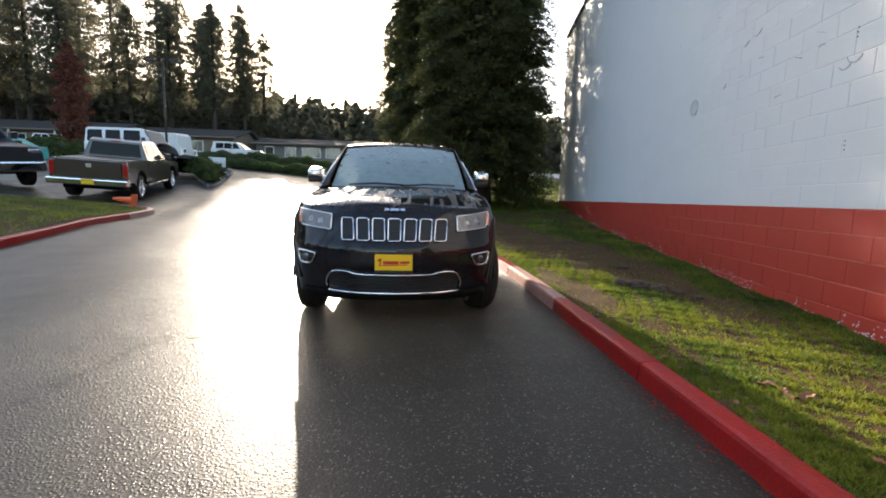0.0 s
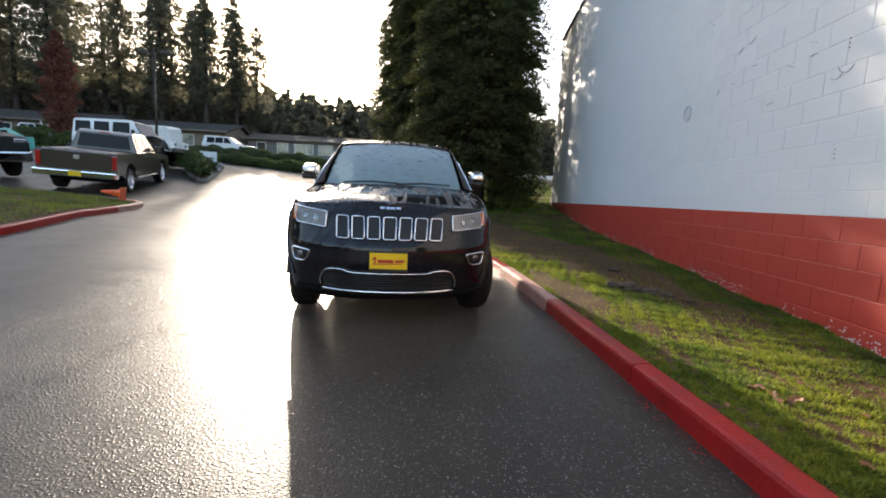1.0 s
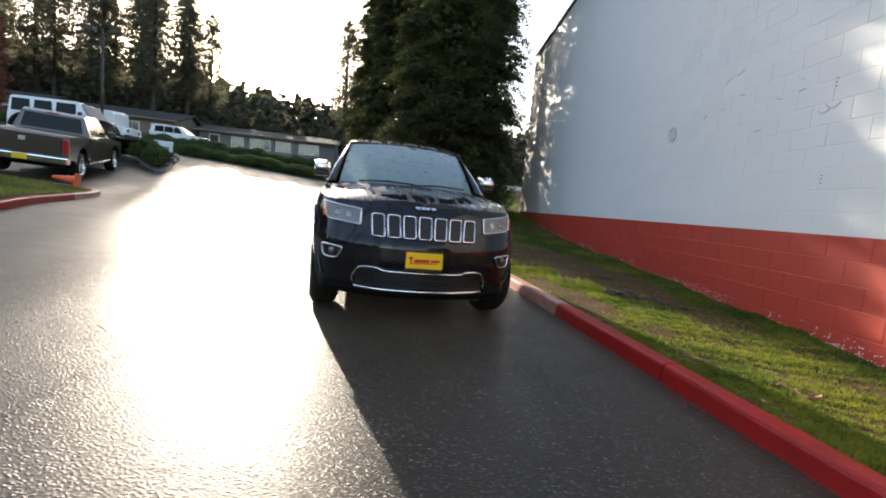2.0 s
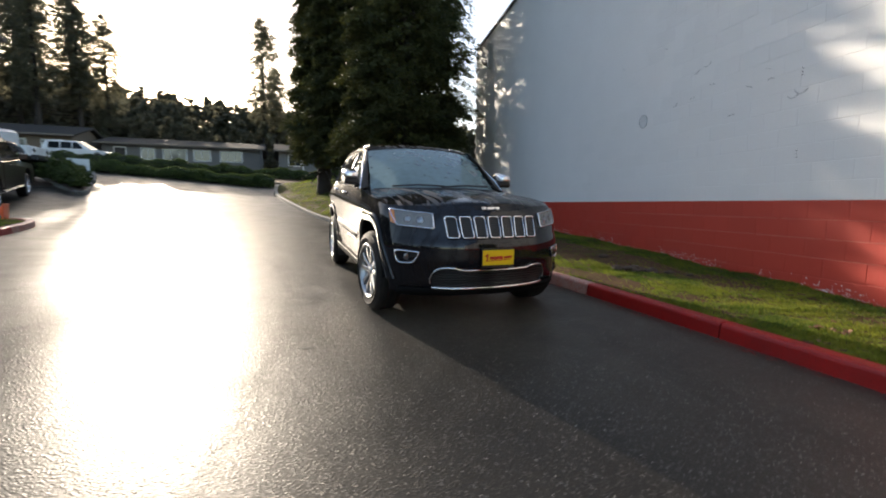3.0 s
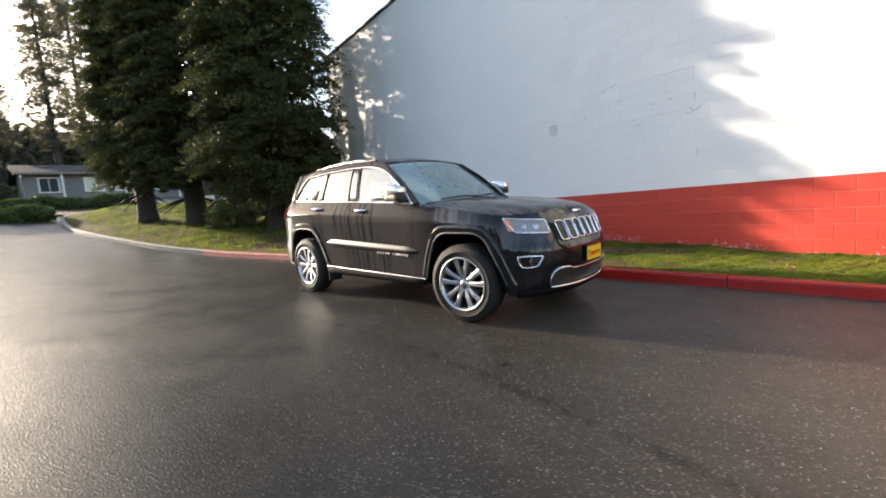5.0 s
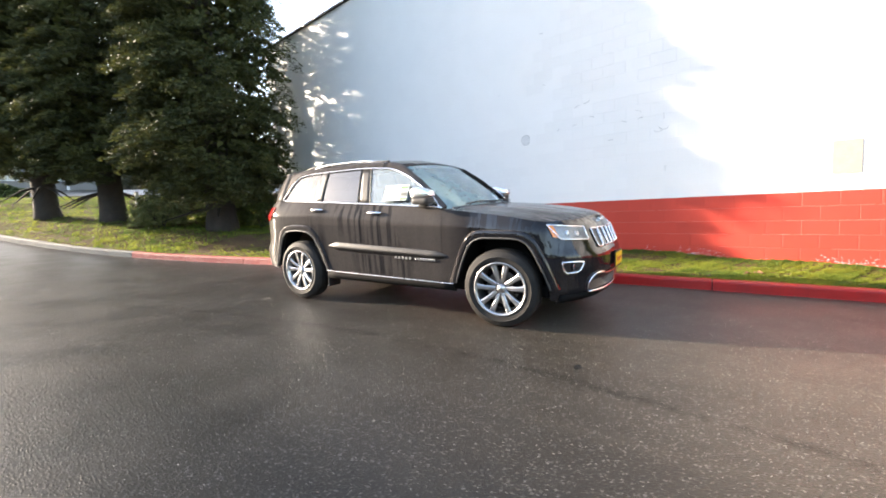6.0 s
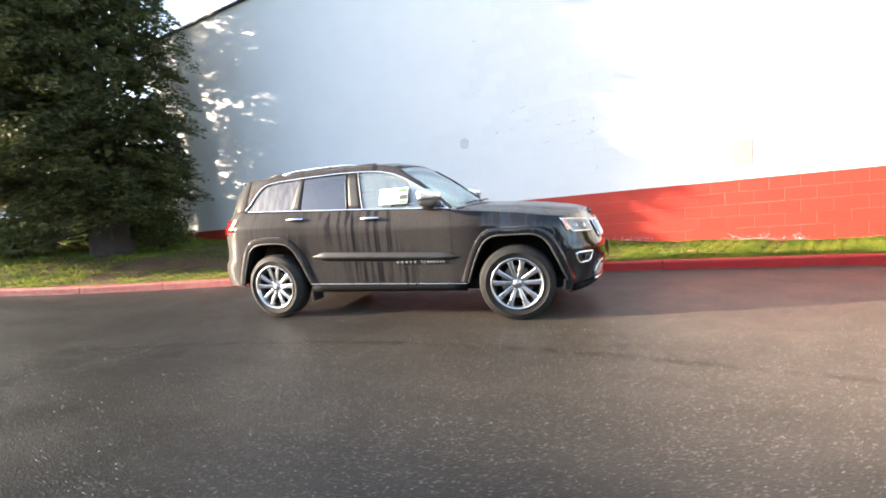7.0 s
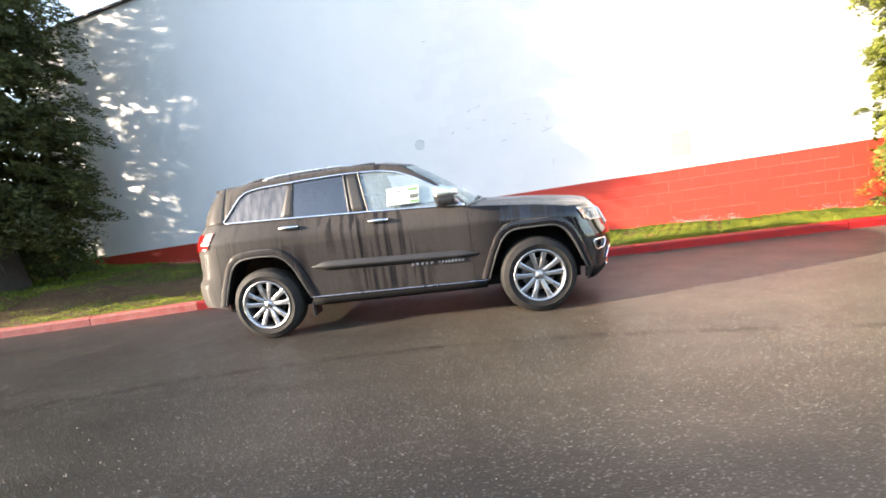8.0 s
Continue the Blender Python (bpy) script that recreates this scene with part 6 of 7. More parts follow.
hedge("dark green ivy-covered bank along the far kerb", [(-15, 23.9), (-10, 23.9), (-6, 23.6), (-3.0, 23.0), (-1.9, 22.7)], 1.0, .55, 81, 26000)
hedge("long green hedge at the back of the parking lot", [(-46, 27.5), (-34, 26.5), (-24, 26), (-16, 25)], .9, 1.25, 82, 30000, leaf=.13)
hedge("low hedge in front of the houses", [(-20, 35), (-8, 34), (4, 34)], .8, .8, 83, 16000, leaf=.13)
tagged(grid_part("far_lawn", [[(x, y, float(gz(x, y)) + .02) for x in np.linspace(-90, 40, 14)] for y in np.linspace(25, 36, 8)], SOIL), "grass strip beyond the hedge", "grass", kind="structure")

ROOF_DARK = material("dark_shingle_roof", (0.060, 0.054, 0.050), 0.95, vary=0.2, scale=2, fine=25, bump=0.6, bump_scale=18, spec=0.05)
SIDING = material("tan_house_siding", (0.17, 0.13, 0.095), 0.8, vary=0.12)
SIDING2 = material("grey_house_siding", (0.13, 0.125, 0.12), 0.8, vary=0.12)
WHITE_TRIM = material("white_house_trim", (0.55, 0.55, 0.53), 0.6, vary=0.05)
FASCIA = material("brown_house_fascia", (0.16, 0.13, 0.10), 0.7, vary=0.1)
PANE = material("house_window", (0.03, 0.04, 0.05), 0.06, coat=1.0)


def bungalow(label, x0, x1, y, depth, eave, ridge, wall_mat, porch=True, seed=0):
    """A long low house facing -y: walls, pitched roof, windows with frames, doors, porch posts."""
    rng = random.Random(seed)
    w = x1 - x0
    t = thing("house", label, "house", Matrix.Translation(((x0 + x1) / 2, y, float(gz((x0 + x1) / 2, y)) - .1)))
    part("wall", box(w, depth, eave, 0, depth / 2, eave / 2), wall_mat, t)
    o = .7
    bm = bmesh.new()
    pr = [(-o, eave - .12), (depth / 2, ridge), (depth + o, eave - .12), (depth + o, eave + .06), (depth / 2, ridge + .2), (-o, eave + .06)]
    l_, r_ = [bm.verts.new((-w / 2 - .5, a0, b0)) for a0, b0 in pr], [bm.verts.new((w / 2 + .5, a0, b0)) for a0, b0 in pr]
    for i in range(6):
        bm.faces.new((l_[i], r_[i], r_[(i + 1) % 6], l_[(i + 1) % 6]))
    bm.faces.new(l_[::-1]); bm.faces.new(r_)
    bmesh.ops.recalc_face_normals(bm, faces=bm.faces)
    roof = part("roof", bm, ROOF_DARK, t, "dark shingle roof")
    for sg in (1, -1):
        bm = bmesh.new()
        vs = [[bm.verts.new((sg * (w / 2 - o2), a0, b0)) for a0, b0 in ((0, eave - .05), (depth, eave - .05), (depth / 2, ridge))] for o2 in (.02, .2)]
        bm.faces.new(vs[0]); bm.faces.new(vs[1][::-1])
        for i in range(3):
            bm.faces.new((vs[0][i], vs[1][i], vs[1][(i + 1) % 3], vs[0][(i + 1) % 3]))
        bmesh.ops.recalc_face_normals(bm, faces=bm.faces)
        part("gable", bm, wall_mat, t)
    part("fascia", box(w + 1, .04, .16, 0, -o - .01, eave - .03), FASCIA, roof)
    x = -w / 2 + 1.6
    while x < w / 2 - 1.4:
        if rng.random() < .25:
            d = part("door", box(.95, .06, 2.05, x, -.02, 1.05, bevel=.01), WHITE_TRIM if rng.random() < .6 else ROOF_DARK, t)
            part("door_frame", box(1.15, .05, 2.2, x, -.005, 1.1), WHITE_TRIM, d)
        else:
            ww = rng.choice((1.2, 1.6, 2.2))
            wd = part("window", box(ww + .18, .05, 1.28, x, -.012, 1.55), WHITE_TRIM, t)
            n_ = 2 if ww < 2 else 3
            for k in range(n_):
                part("pane", box(ww / n_ - .05, .03, 1.1, x - ww / 2 + ww / n_ * (k + .5), -.035, 1.55), PANE, wd)
        x += rng.uniform(2.4, 3.6)
    if porch:
        for px in np.linspace(-w * .32, w * .32, max(3, int(w / 5))):
            part("porch_post", box(.14, .14, eave - .1, px, -o + .12, eave / 2 - .06), WHITE_TRIM, t)
    return t


bungalow("long low brown house with a dark shingle roof", -62, -33, 47, 9, 2.6, 4.0, SIDING, seed=3)
bungalow("long low brown house with a dark shingle roof", -32, -20.5, 49, 9, 2.6, 3.9, SIDING, False, seed=4)
bungalow("low grey house with white window frames", -19, -3.5, 52, 9, 2.5, 3.5, SIDING2, False, seed=8)
bungalow("low grey house with white porch posts", -1.5, 12, 46, 8, 2.5, 3.5, SIDING2, True, seed=6)


def fir_geometry(height, radius, seed, bare=0.3, n=5200, leaf=.5, blunt=False):
    """Sprays strung along many drooping boughs; blunt gives a rounder, fuller tree."""
    rng = np.random.default_rng(seed)
    nb = max(40, n // 42)
    u = rng.beta(1.0, 1.05, nb)
    zb, tb = height * (bare + (1 - bare) * u), rng.uniform(0, 2 * math.pi, nb)
    prof = [.55, .9, 1.0, .95, .72, .30] if blunt else [.40, .70, .92, .88, .55, .14]
    lb = radius * np.interp(u, [0, .12, .35, .65, .9, 1], prof) * rng.uniform(.45, 1.15, nb)
    q = rng.integers(0, nb, n)
    s = np.sqrt(rng.random(n))
    r = lb[q] * s
    c = np.stack([r * np.cos(tb[q]), r * np.sin(tb[q]), zb[q] - .20 * r * s], 1) + rng.normal(0, .11 * radius / 2.2 * (2.2 if blunt else 1), (n, 3))
    outv = np.stack([np.cos(tb[q]), np.sin(tb[q]), np.zeros(n)], 1)
    return spray_soup(c, np.full(n, leaf), seed, .35, .34, axis_out=outv * .9, frond=True)


def fir(label, height, radius, seed, bare):
    top = thing("fir_tree", label, "tree", group="tall firs behind the houses")
    r0 = .018 * height
    part("trunk", tube([(0, 0, z) for z in np.linspace(-.4, height * .98, 8)], [r0 * (1 - k / 8.5) for k in range(8)], 8), BARK, top, smooth=True)
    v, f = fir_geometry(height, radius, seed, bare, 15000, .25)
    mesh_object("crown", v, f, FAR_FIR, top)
    bm = bmesh.new()
    rng = np.random.default_rng(seed)
    for k in range(40):
        z, t, rr = height * (bare * .6 + (1 - bare * .6) * k / 42), rng.uniform(0, 6.28), radius * rng.uniform(.4, .9) * (1 - .7 * k / 42)
        tube([(0, 0, z), (rr * math.cos(t), rr * math.sin(t), z - .3)], [.06, .015], 4, bm)
    tagged(part("branchwork", bm, BARK, top), kind="stuff")
    return top


firs = [fir("tall dark fir with a ragged crown", 23.5, 3.3, 5, .30), fir("tall dark fir with a ragged crown", 25, 3.5, 6, .34), fir("tall dark fir with a ragged crown", 22.5, 3.0, 7, .38)]
spots = [(-58, 64, 1.1), (-53.5, 61, 1.05), (-50, 68, 1.2), (-47.5, 62, 1.1), (-44, 66, 1.12), (-39.5, 62, .95), (-36.5, 64, 1.05), (-34.6, 66, 1.0), (-30.5, 64, .93), (-28.2, 62, .92), (-25.8, 66, .95), (-23.9, 62, .86), (-22.0, 65, .84), (-3.3, 68, .95), (-1.6, 72, .80), (3.0, 66, 1.1), (6.4, 69, 1.1), (-66, 66, 1.1), (-73, 62, 1.1), (-60.5, 58, 1.0), (-56, 57, 1.08), (-50.5, 59, 1.0), (-45.5, 58, .95), (-69, 58, 1.05), (-33.0, 60, .9), (-26.8, 59, .84)]
rt = random.Random(4)
for k, (x, y, s) in enumerate(spots):
    m = Matrix.Translation((x, y, float(gz(x, y)))) @ pose(0, 0, 0, 0, 0, rt.uniform(0, 360)) @ Matrix.Scale(s, 4)
    if k < 3:
        firs[k].matrix_basis = m
    else:
        copy_thing(firs[k % 3], m).scale = (s, s, s)

# the wooded slope behind: one mass of small conifers
rng = np.random.default_rng(9)
vs_, fs_, nv_ = [], [], 0
protos = [fir_geometry(12, 2.6 + .5 * (k % 2), 100 + k, .03, 940, .95, False) for k in range(4)]
for k in range(488):
    x = rng.uniform(-125, 75)
    y = rng.uniform(76, 106)
    if k >= 358:  # a close row along the crest
        x, y = -125 + 200 * (k - 358 + rng.random()) / 130, rng.uniform(106, 114)
    v, f = protos[k % 4]
    sc = rng.uniform(.86, 1.02) * np.interp(x, [-125, -40, -20, 75], [1.38, 1.16, .95, .90])
    a0 = rng.uniform(0, 6.28)
    R2 = np.array([[math.cos(a0), -math.sin(a0), 0], [math.sin(a0), math.cos(a0), 0], [0, 0, 1]])
    vs_.append(v @ R2.T * sc + np.array([x, y, float(gz(x, y)) + (y - 76) * .25])); fs_.append(f + nv_); nv_ += len(v)
for k in range(150):
    x, y = rng.uniform(-105, 40), rng.uniform(62, 74)
    v, f = protos[k % 4]
    sc = rng.uniform(.6, .85) * np.interp(x, [-105, -40, -20, 40], [1.15, 1.0, .8, .8])
    vs_.append(v * sc + np.array([x, y, float(gz(x, y))])); fs_.append(f + nv_); nv_ += len(v)
# unseen trees added round the lot's other sides to darken the SUV's reflections
for k in range(90):
    a0 = radians(rng.uniform(95, 250))
    R_ = rng.uniform(60, 80)
    x, y = R_ * math.cos(a0), R_ * math.sin(a0)
    if y > 40:
        continue
    v, f = protos[k % 4]
    sc = rng.uniform(.9, 1.5)
    vs_.append(v * sc + np.array([x, y, float(gz(x, y))])); fs_.append(f + nv_); nv_ += len(v)
# the pale needle colour stands in for haze over the woods
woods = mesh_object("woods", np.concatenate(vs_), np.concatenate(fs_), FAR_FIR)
tagged(woods, "green conifer woods on a low slope, needles coloured pale for haze", "forest", kind="stuff")
slope_pts = [[(x, y, float(gz(x, min(y, 60))) + max(0, y - 76) * .25) for x in np.linspace(-170, 110, 12)] for y in np.linspace(58, 130, 10)]
tagged(grid_part("wood_floor", np.array(slope_pts) + [0, 0, .05], SOIL), "dark wooded hillside floor", "ground", kind="structure")

# young tree with russet leaves, and a lamp post
rb = (-25.2, 31.0)
tree = thing("russet_tree", "slender young tree with russet autumn leaves", "tree", Matrix.Translation((*rb, float(gz(*rb)))))
part("trunk", tube([(0, 0, -.1), (.03, 0, 2), (0, .05, 5), (0, 0, 8.2)], [.14, .11, .07, .02], 8), BARK, tree, smooth=True)
rng = np.random.default_rng(15)
n = 5200
u = rng.random(n)
r = 1.15 * np.interp(u, [0, .15, .45, .8, 1], [.45, .9, 1, .7, .1]) * np.sqrt(rng.random(n)) * (1 + .25 * np.sin(u * 40))
t = rng.uniform(0, 6.28, n)
v, f = spray_soup(np.stack([r * np.cos(t), r * np.sin(t), 1.0 + 7.4 * u], 1), np.full(n, .20), 16, .2, .4)
mesh_object("crown", v, f, RUSSET, tree)
bm = bmesh.new()
for k in range(26):
    z, a0 = 1.6 + .24 * k, k * 2.4
    tube([(0, 0, z), (.8 * math.cos(a0), .8 * math.sin(a0), z + .7)], [.03, .008], 4, bm)
tagged(part("branchwork", bm, BARK, tree), kind="stuff")

POLE = material("brown_metal_pole", (0.06, 0.045, 0.035), 0.5, 0.5)
lp = (-15.9, 26.0)
lamp = thing("lamp_post", "dark lamp post with two box lanterns", "street lamp", Matrix.Translation((*lp, float(gz(*lp)))))
part("pole", tube([(0, 0, -.1), (0, 0, 6.6)], [.08, .06], 10), POLE, lamp, smooth=True)
part("base", lathe([(.001, .5), (.2, .5), (.22, 0)], 16, "Z"), CONCRETE, lamp)
for sg in (1, -1):
    arm = part("arm", tube([(0, 0, 6.45), (sg * .5, 0, 6.5)], .03, 6), POLE, lamp)
    part("lantern", box(.62, .42, .22, sg * .75, 0, 6.5, bevel=.03), POLE, arm)
# white marker post by the conifers
mp = thing("marker_post", "short white wooden marker post in the grass", "post", Matrix.Translation(on_verge(2.05, 14.6)))
part("post", box(.09, .09, 1.0, 0, 0, .45, bevel=.01), WHITE_TRIM, mp)
part("cap", box(.11, .11, .03, 0, 0, .965, bevel=.008), WHITE_TRIM, mp)


# ------------------------------------------------------------ grass, litter, stains
def bare(x, y):
    """How bare the soil is: patches along the middle of the verge and near the trees."""
    a0 = np.sin(1.9 * x + .7 * y + 1.2) * np.sin(.55 * y - .4 * x + .4) + .5 * np.sin(3.7 * x - 2.1 * y) * np.sin(2.9 * y + x) + .45 * np.sin(9.1 * x + 2.3 * y) * np.sin(6.7 * y - 3.3 * x)
    mid_ = np.exp(-((x - (kerb_x(y) + 1.5)) / (.40 + .30 * np.clip(y / 2, 0, 1))) ** 2) * np.clip((y + 2.2) / 2.4, .25, 1) * np.clip((9 - y) / 3, 0, 1)
    edge_ = np.exp(-((x - (kerb_x(y) + .38)) / .20) ** 2) * np.exp(-((y - .3) / 1.0) ** 2)
    return .38 * a0 + 1.35 * mid_ + 1.3 * edge_ + .02


def grass(label, x, y, z, keep, hgt, seed):
    rng = np.random.default_rng(seed)
    k = rng.random(len(x)) < keep
    x, y, z = x[k], y[k], z[k]
    n = len(x)
    h_ = hgt * rng.uniform(.45, 1.25, n) * (.80 + .35 * np.sin(7.3 * x + 2.2 * y) * np.sin(5.9 * y - 3.7 * x) + .55 * np.sin(33 * x + 9 * y) * np.sin(29 * y - 13 * x))
    t = rng.uniform(0, 6.283, n)
    w = rng.uniform(.004, .009, n) * (hgt / .05) ** .5
    b = rng.normal(0, .55, (n, 2)) * h_[:, None]
    p = np.stack([x, y, z], 1)
    side = np.stack([np.cos(t) * w, np.sin(t) * w, np.zeros(n)], 1)
    tip = p + np.stack([b[:, 0], b[:, 1], h_], 1)
    v = np.stack([p - side, p + side, tip], 1).reshape(-1, 3)
    dark = np.sin(2.9 * x + 1.3 * y + seed) * np.sin(2.3 * y - 1.7 * x) + .35 * np.sin(17 * x + 5 * y) * np.sin(13 * y - 7 * x) + .45 * rng.normal(size=n) + .9 * np.clip(x - kerb_x(y) - 1.3, -.5, .8) * (x > 0) > .35
    v = v.reshape(-1, 3, 3)
    tagged(mesh_object("grass", v[dark].reshape(-1, 3), np.arange(3 * int(dark.sum())).reshape(-1, 3), MOSS), label.replace("grass", "darker grass"), "grass", kind="stuff")
    v = v[~dark].reshape(-1, 3)
    ob = mesh_object("grass", v, np.arange(len(v)).reshape(-1, 3), GRASS)
    return tagged(ob, label, "grass", kind="stuff")


rng = np.random.default_rng(31)
n = 560000
y = -8.5 + 17.5 * rng.beta(1.1, 1.6, n)
u = rng.random(n)
x = kerb_x(y) + KERB_W + .01 + u * (wall_x(y) - kerb_x(y) - KERB_W - .02)
grass("short mossy green grass blades on the verge", x, y, verge_z(x, y) - .004, np.clip(1.12 - 1.45 * bare(x, y), .04, 1), .030, 32)
n = 110000
y, u = rng.uniform(9, 24, n), rng.random(n)
x = kerb_x(y) + KERB_W + .02 + u * (np.where(y < WALL_Y1, wall_x(y), 9) - kerb_x(y) - .2)
grass("shaded grass under the conifers", x, y, verge_z(x, y), np.clip(.9 - .9 * bare(x, y), .2, 1), .06, 33)
n = 80000
y, x = rng.uniform(-3, 8.2, n), rng.uniform(-14, -6.4, n)
edge_x = np.interp(y, LAWN_LINE[:56, 1], LAWN_LINE[:56, 0]) - KERB_W - .02
k = (x < edge_x) & (y < 7.75)
grass("patchy lawn grass across the road", x[k], y[k], lawn_z(x[k], y[k]) - .003, np.clip(.8 + .35 * np.sin(x[k] * 1.7) * np.sin(y[k] * 1.3), .2, 1), .06, 34)

# fallen leaves


def leaf_thing(x, y, z, s, seed, label="curled brown fallen leaf"):
    r_ = random.Random(seed)
    bm = bmesh.new()
    n_ = 9
    ring_ = []
    for k in range(n_):
        t = 2 * math.pi * k / n_
        rr = s * (1 if k % 2 == 0 else .62) * r_.uniform(.8, 1.1)
        ring_.append(bm.verts.new((rr * math.cos(t), rr * .8 * math.sin(t), abs(math.sin(t)) * s * r_.uniform(.1, .5) + .004)))
    c = bm.verts.new((0, 0, .006))
    for k in range(n_):
        bm.faces.new((ring_[k], ring_[(k + 1) % n_], c))
    me_ = bpy.data.meshes.new("leaf"); bm.to_mesh(me_); bm.free(); me_.materials.append(DEAD_LEAF)
    ob = new("leaf", me_)
    ob.matrix_basis = pose(x, y, z, r_.uniform(-15, 15), r_.uniform(-15, 15), r_.uniform(0, 360))
    return tagged(ob, label, "leaf", "fallen leaves")


rl = random.Random(8)
for k in range(7):
    x, y = 2.2 + rl.uniform(-.10, .12), -2.22 + rl.uniform(-.08, .1)
    leaf_thing(x, y, float(verge_z(x, y)) + .02, rl.uniform(.03, .055), k)
for k in range(26):
    y = rl.uniform(-5, 6)
    x = float(kerb_x(y)) + KERB_W + rl.uniform(.05, 1.7)
    leaf_thing(x, y, float(verge_z(x, y)) + .02, rl.uniform(.02, .045), 40 + k)
# dug-up turf clods
CLOD = material("dark_turf_clod", (0.065, 0.045, 0.030), 0.95, vary=0.4, bump=1, bump_scale=30)
for k, (x, y, s) in enumerate(((2.72, .30, .11), (2.86, .12, .09), (2.60, .46, .08), (2.97, -.06, .06), (2.80, .27, .07), (2.66, .22, .05), (2.98, .20, .05), (3.05, -.30, .04), (3.0, 1.2, .07))):
    bm = bmesh.new()
    bmesh.ops.create_icosphere(bm, subdivisions=3, radius=s)
    for v_ in bm.verts:
        v_.co *= 1 + .35 * noise.noise(v_.co * 14 + Vector((k, 0, 0)))
        v_.co.z *= .5
    me = bpy.data.meshes.new("turf_clod"); bm.to_mesh(me); bm.free(); me.materials.append(CLOD)
    ob = new("turf_clod", me); ob.location = (x, y, float(verge_z(x, y)) + .015)
    tagged(ob, "dark clod of dug-up turf", "turf", "turf clods")

# loose pale grit on the road and flaked paint at the wall's foot
GRIT = material("pale_grit", (0.30, 0.28, 0.25), 0.6, vary=0.3)
rng = np.random.default_rng(55)
n = 9000
x, y = rng.uniform(-5.6, 1.45, n), -4.5 + 12 * rng.beta(1.0, 1.7, n)
s = rng.uniform(.0018, .0050, n)
tet = np.array([(1, 0, -.3), (-.5, .87, -.3), (-.5, -.87, -.3), (0, 0, .6)])
v = (np.stack([x, y, gz(x, y) + .003], 1)[:, None] + tet[None] * s[:, None, None]).reshape(-1, 3)
f = (np.arange(n)[:, None, None] * 4 + np.array([(0, 1, 3), (1, 2, 3), (2, 0, 3)])[None]).reshape(-1, 3)
tagged(mesh_object("road_grit", v, f, GRIT), "loose pale grit on wet asphalt", "gravel", kind="stuff")
n = 1500
y = rng.uniform(-6, 9, n)
k = np.sin(3.1 * y) + .7 * np.sin(7.7 * y + 1) + .5 * rng.normal(size=n) > .2
y = y[k]; n = len(y)
x = wall_x(y) - .006 - rng.random(n) * .02
s = rng.uniform(.003, .014, n)
v = (np.stack([x, y, verge_z(x, y) + .02 + .10 * rng.random(n) ** 2.5], 1)[:, None] + tet[None] * (s[:, None, None] * np.array([.4, 1, 1]))).reshape(-1, 3)
f = (np.arange(n)[:, None, None] * 4 + np.array([(0, 1, 3), (1, 2, 3), (2, 0, 3)])[None]).reshape(-1, 3)
tagged(mesh_object("flaked_paint", v, f, WALL_JOINT), "pale flakes of old paint at the wall foot", "debris", kind="stuff")


# marks on the wall: a patched panel, a filled core hole, scrapes
PATCH = material("beige_wall_patch", (0.34, 0.29, 0.24), 0.7, vary=0.08, scale=8)
ob = part("patch", box(.30, .012, .45, m=wall_m @ Matrix.Translation(((-3.262 - WALL_Y0) / along.y, .004, 1.55)), bevel=.004), PATCH, None)
tagged(ob, "beige patched rectangle on the white wall", "wall patch")
GREYM = material("grey_mortar_patch", (0.46, 0.46, 0.46), 0.9, vary=0.2, scale=20, bump=0.8)
core = thing("core_hole", "round mortar-filled core hole in the wall", "wall patch", wall_m @ Matrix.Translation(((1.623 - WALL_Y0) / along.y, .002, 2.444)))
bm = bmesh.new()
bmesh.ops.create_cone(bm, cap_ends=True, segments=24, radius1=.10, radius2=.095, depth=.01, matrix=pose(0, 0, 0, 90, 0, 0))
part("fill", bm, material("pale_mortar", (0.62, 0.63, 0.63), 0.85, vary=0.08, scale=20, bump=0.5), core)
ring_ = [(.104 * math.cos(t), .006, .104 * math.sin(t)) for t in np.linspace(-2.6, 2.9, 22)]
part("rim", tube(ring_, .0055, 5), GREYM, core, "broken grey rim")
rs_ = random.Random(12)
for k in range(20):
    y, z = rs_.uniform(-5.0, 8.0), rs_.uniform(1.3, 4.6)
    L = rs_.uniform(.02, .13)
    ob = part("scrape", box(L, .006, rs_.uniform(.004, .013), m=wall_m @ Matrix.Translation(((y - WALL_Y0) / along.y, .001, z)) @ pose(0, 0, 0, 0, rs_.uniform(-25, 25), 0), bevel=.002), GREYM, None)
    tagged(ob, "small grey scrape in the wall paint", "scrape", "wall scrapes")
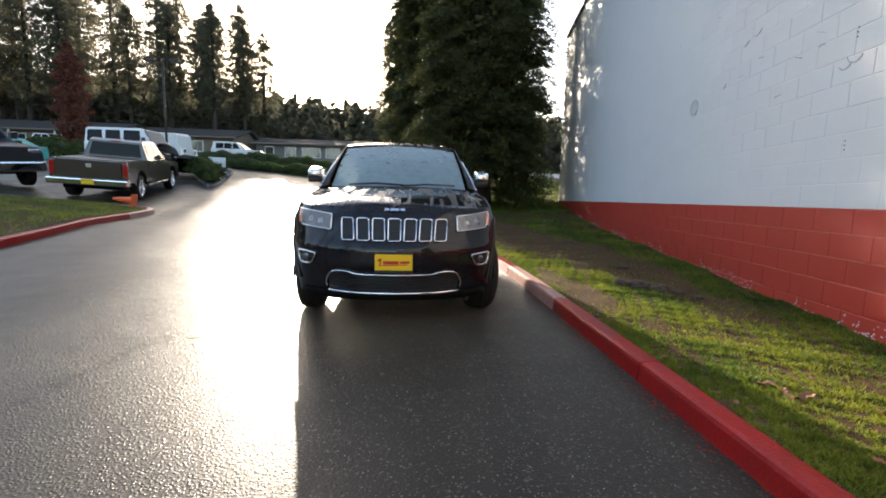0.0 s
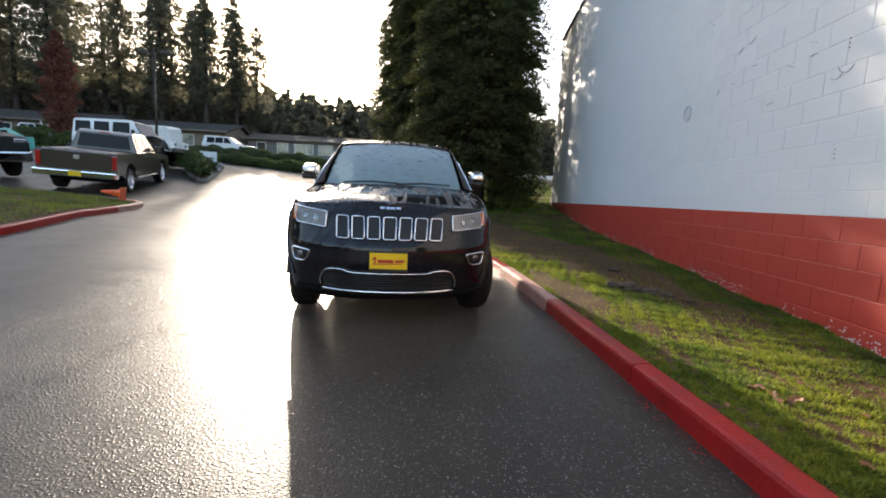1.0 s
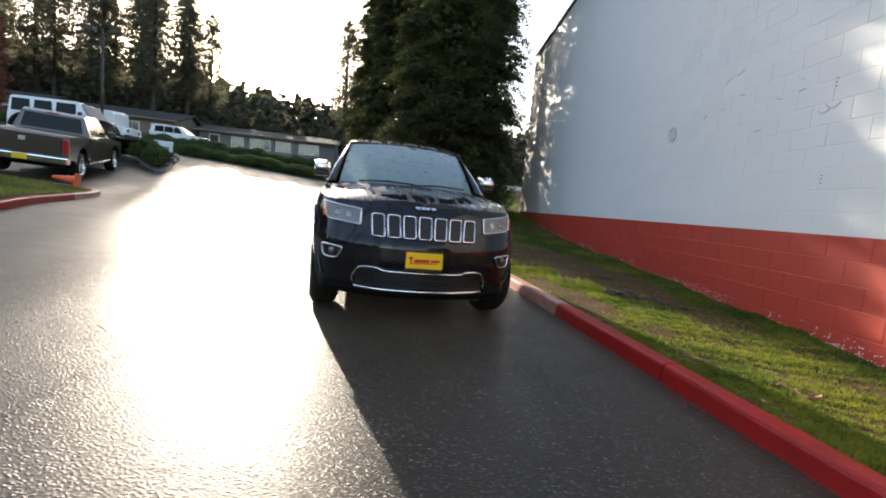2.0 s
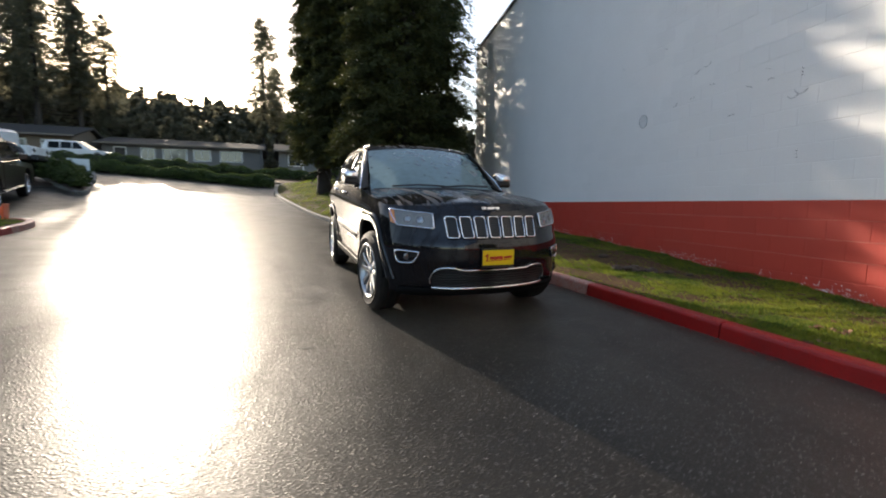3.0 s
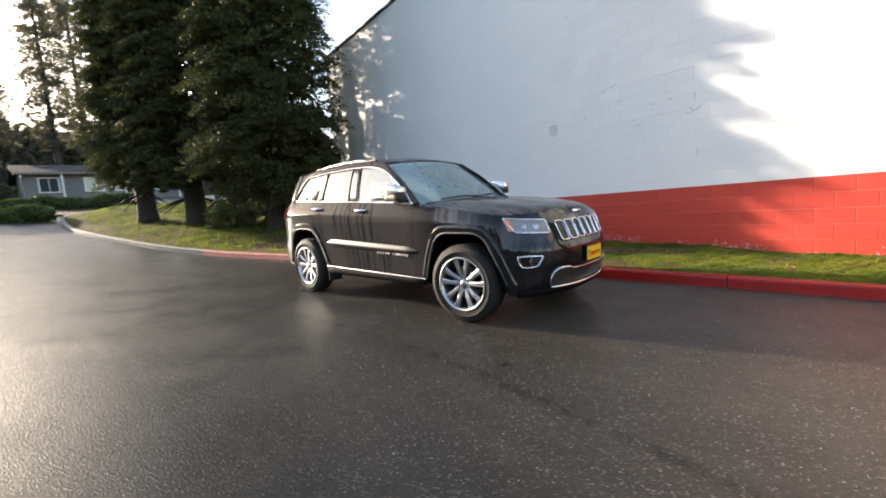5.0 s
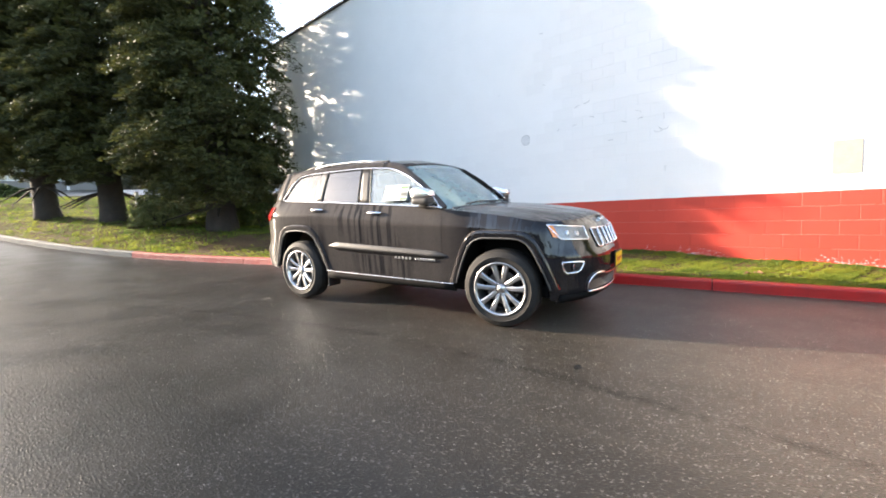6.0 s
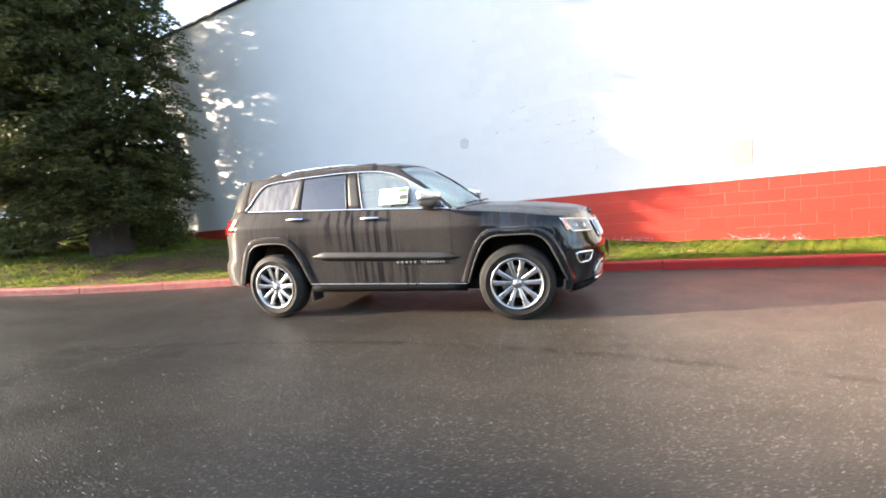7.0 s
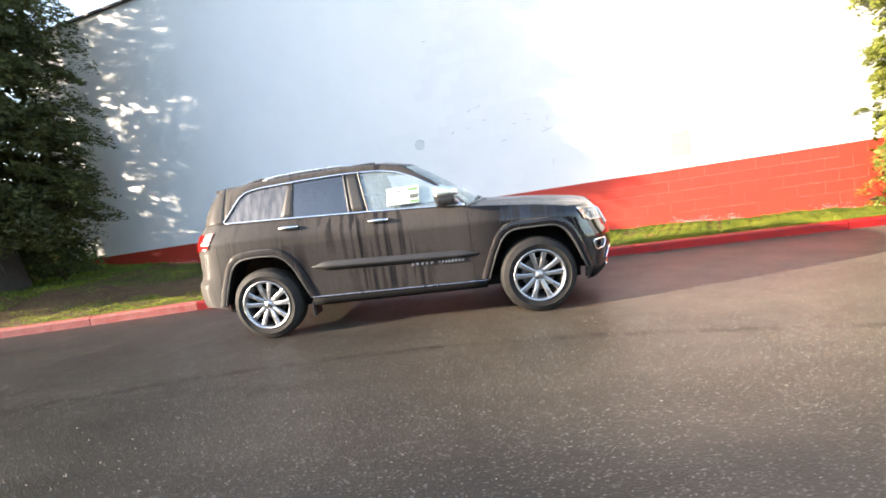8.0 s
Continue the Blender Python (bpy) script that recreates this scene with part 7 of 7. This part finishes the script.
# bolt holes and curved scuffs in the paint
HOLE = material("dark_hole", (0.04, 0.04, 0.04), 0.9)
for y, z in ((-1.03, 1.61), (-1.02, 2.49)):
    holes = thing("bolt_holes", "row of three small dark bolt holes in the wall", "bolt holes", wall_m @ Matrix.Translation(((y - WALL_Y0) / along.y, .001, z)))
    for k in (-1, 0, 1):
        bm = bmesh.new()
        bmesh.ops.create_cone(bm, cap_ends=True, segments=10, radius1=.0055, radius2=.0055, depth=.006, matrix=Matrix.Translation((0, 0, k * .036)) @ pose(0, 0, 0, 90, 0, 0))
        part("hole", bm, HOLE, holes)
for y, z, r_, a0, a1 in ((-.93, 2.30, .07, 200, 330), (-1.02, 2.34, .08, 205, 350), (.33, 3.05, .10, 210, 300), (.55, 3.02, .12, 215, 270), (-.66, 2.42, .10, 60, 110), (.95, 2.62, .10, 200, 250)):
    pts = [(r_ * math.cos(radians(t)), .001, r_ * math.sin(radians(t))) for t in np.linspace(a0, a1, 10)]
    ob = part("scuff", tube(pts, [.002] + [.005] * 8 + [.002], 5), GREYM, None)
    ob.matrix_basis = wall_m @ Matrix.Translation(((y - WALL_Y0) / along.y, .001, z))
    tagged(ob, "curved grey scuff in the wall paint", "scuff", "wall scuffs")
# red paint spilled on the road along the kerb foot
rng = np.random.default_rng(77)
n = 2600
y = rng.uniform(-6, 8, n)
x = kerb_x(y) - .014 - .10 * rng.random(n) ** 2.2
k = np.sin(5.3 * y) + .6 * np.sin(13.1 * y + 2) + .7 * rng.normal(size=n) > 0
x, y = x[k], y[k]; n = len(x)
s = rng.uniform(.003, .014, n)
v = (np.stack([x, y, gz(x, y) + .0025], 1)[:, None] + tet[None] * s[:, None, None] * np.array([.7, 1.3, .12])).reshape(-1, 3)
f = (np.arange(n)[:, None, None] * 4 + np.array([(0, 1, 3), (1, 2, 3), (2, 0, 3)])[None]).reshape(-1, 3)
tagged(mesh_object("paint_specks", v, f, RED_PAINT), "red paint specks on asphalt beside the kerb", "paint specks", kind="stuff")
# road stain where the dark spot lies, and a utility seam across the drive
TAR = material("black_tar", (0.008, 0.008, 0.008), 0.35, vary=0.2)
bm = bmesh.new()
vs_ = [bm.verts.new((.05 * math.cos(t) * (1 + .3 * math.sin(3 * t)), .022 * math.sin(t), .004)) for t in np.linspace(0, 2 * math.pi, 15)[:-1]]
bm.faces.new(vs_)
ob = part("tar_spot", bm, TAR, None); ob.location = (-1.56, -.93, float(gz(0, -.93)))
tagged(ob, "small black tar spot on the asphalt", "stain")
seam = [(-6.3, 11.4), (-4.6, 11.0), (-3.0, 10.9), (-1.6, 10.75), (-.4, 10.4)]
seam = spline(seam, 8)
pts = [[(x, y + o, float(gz(x, y + o)) + .004) for o in (-.035, .035)] for x, y in seam]
tagged(grid_part("tar_seam", pts, TAR), "dark sealed seam across the asphalt", "road seam", kind="structure")
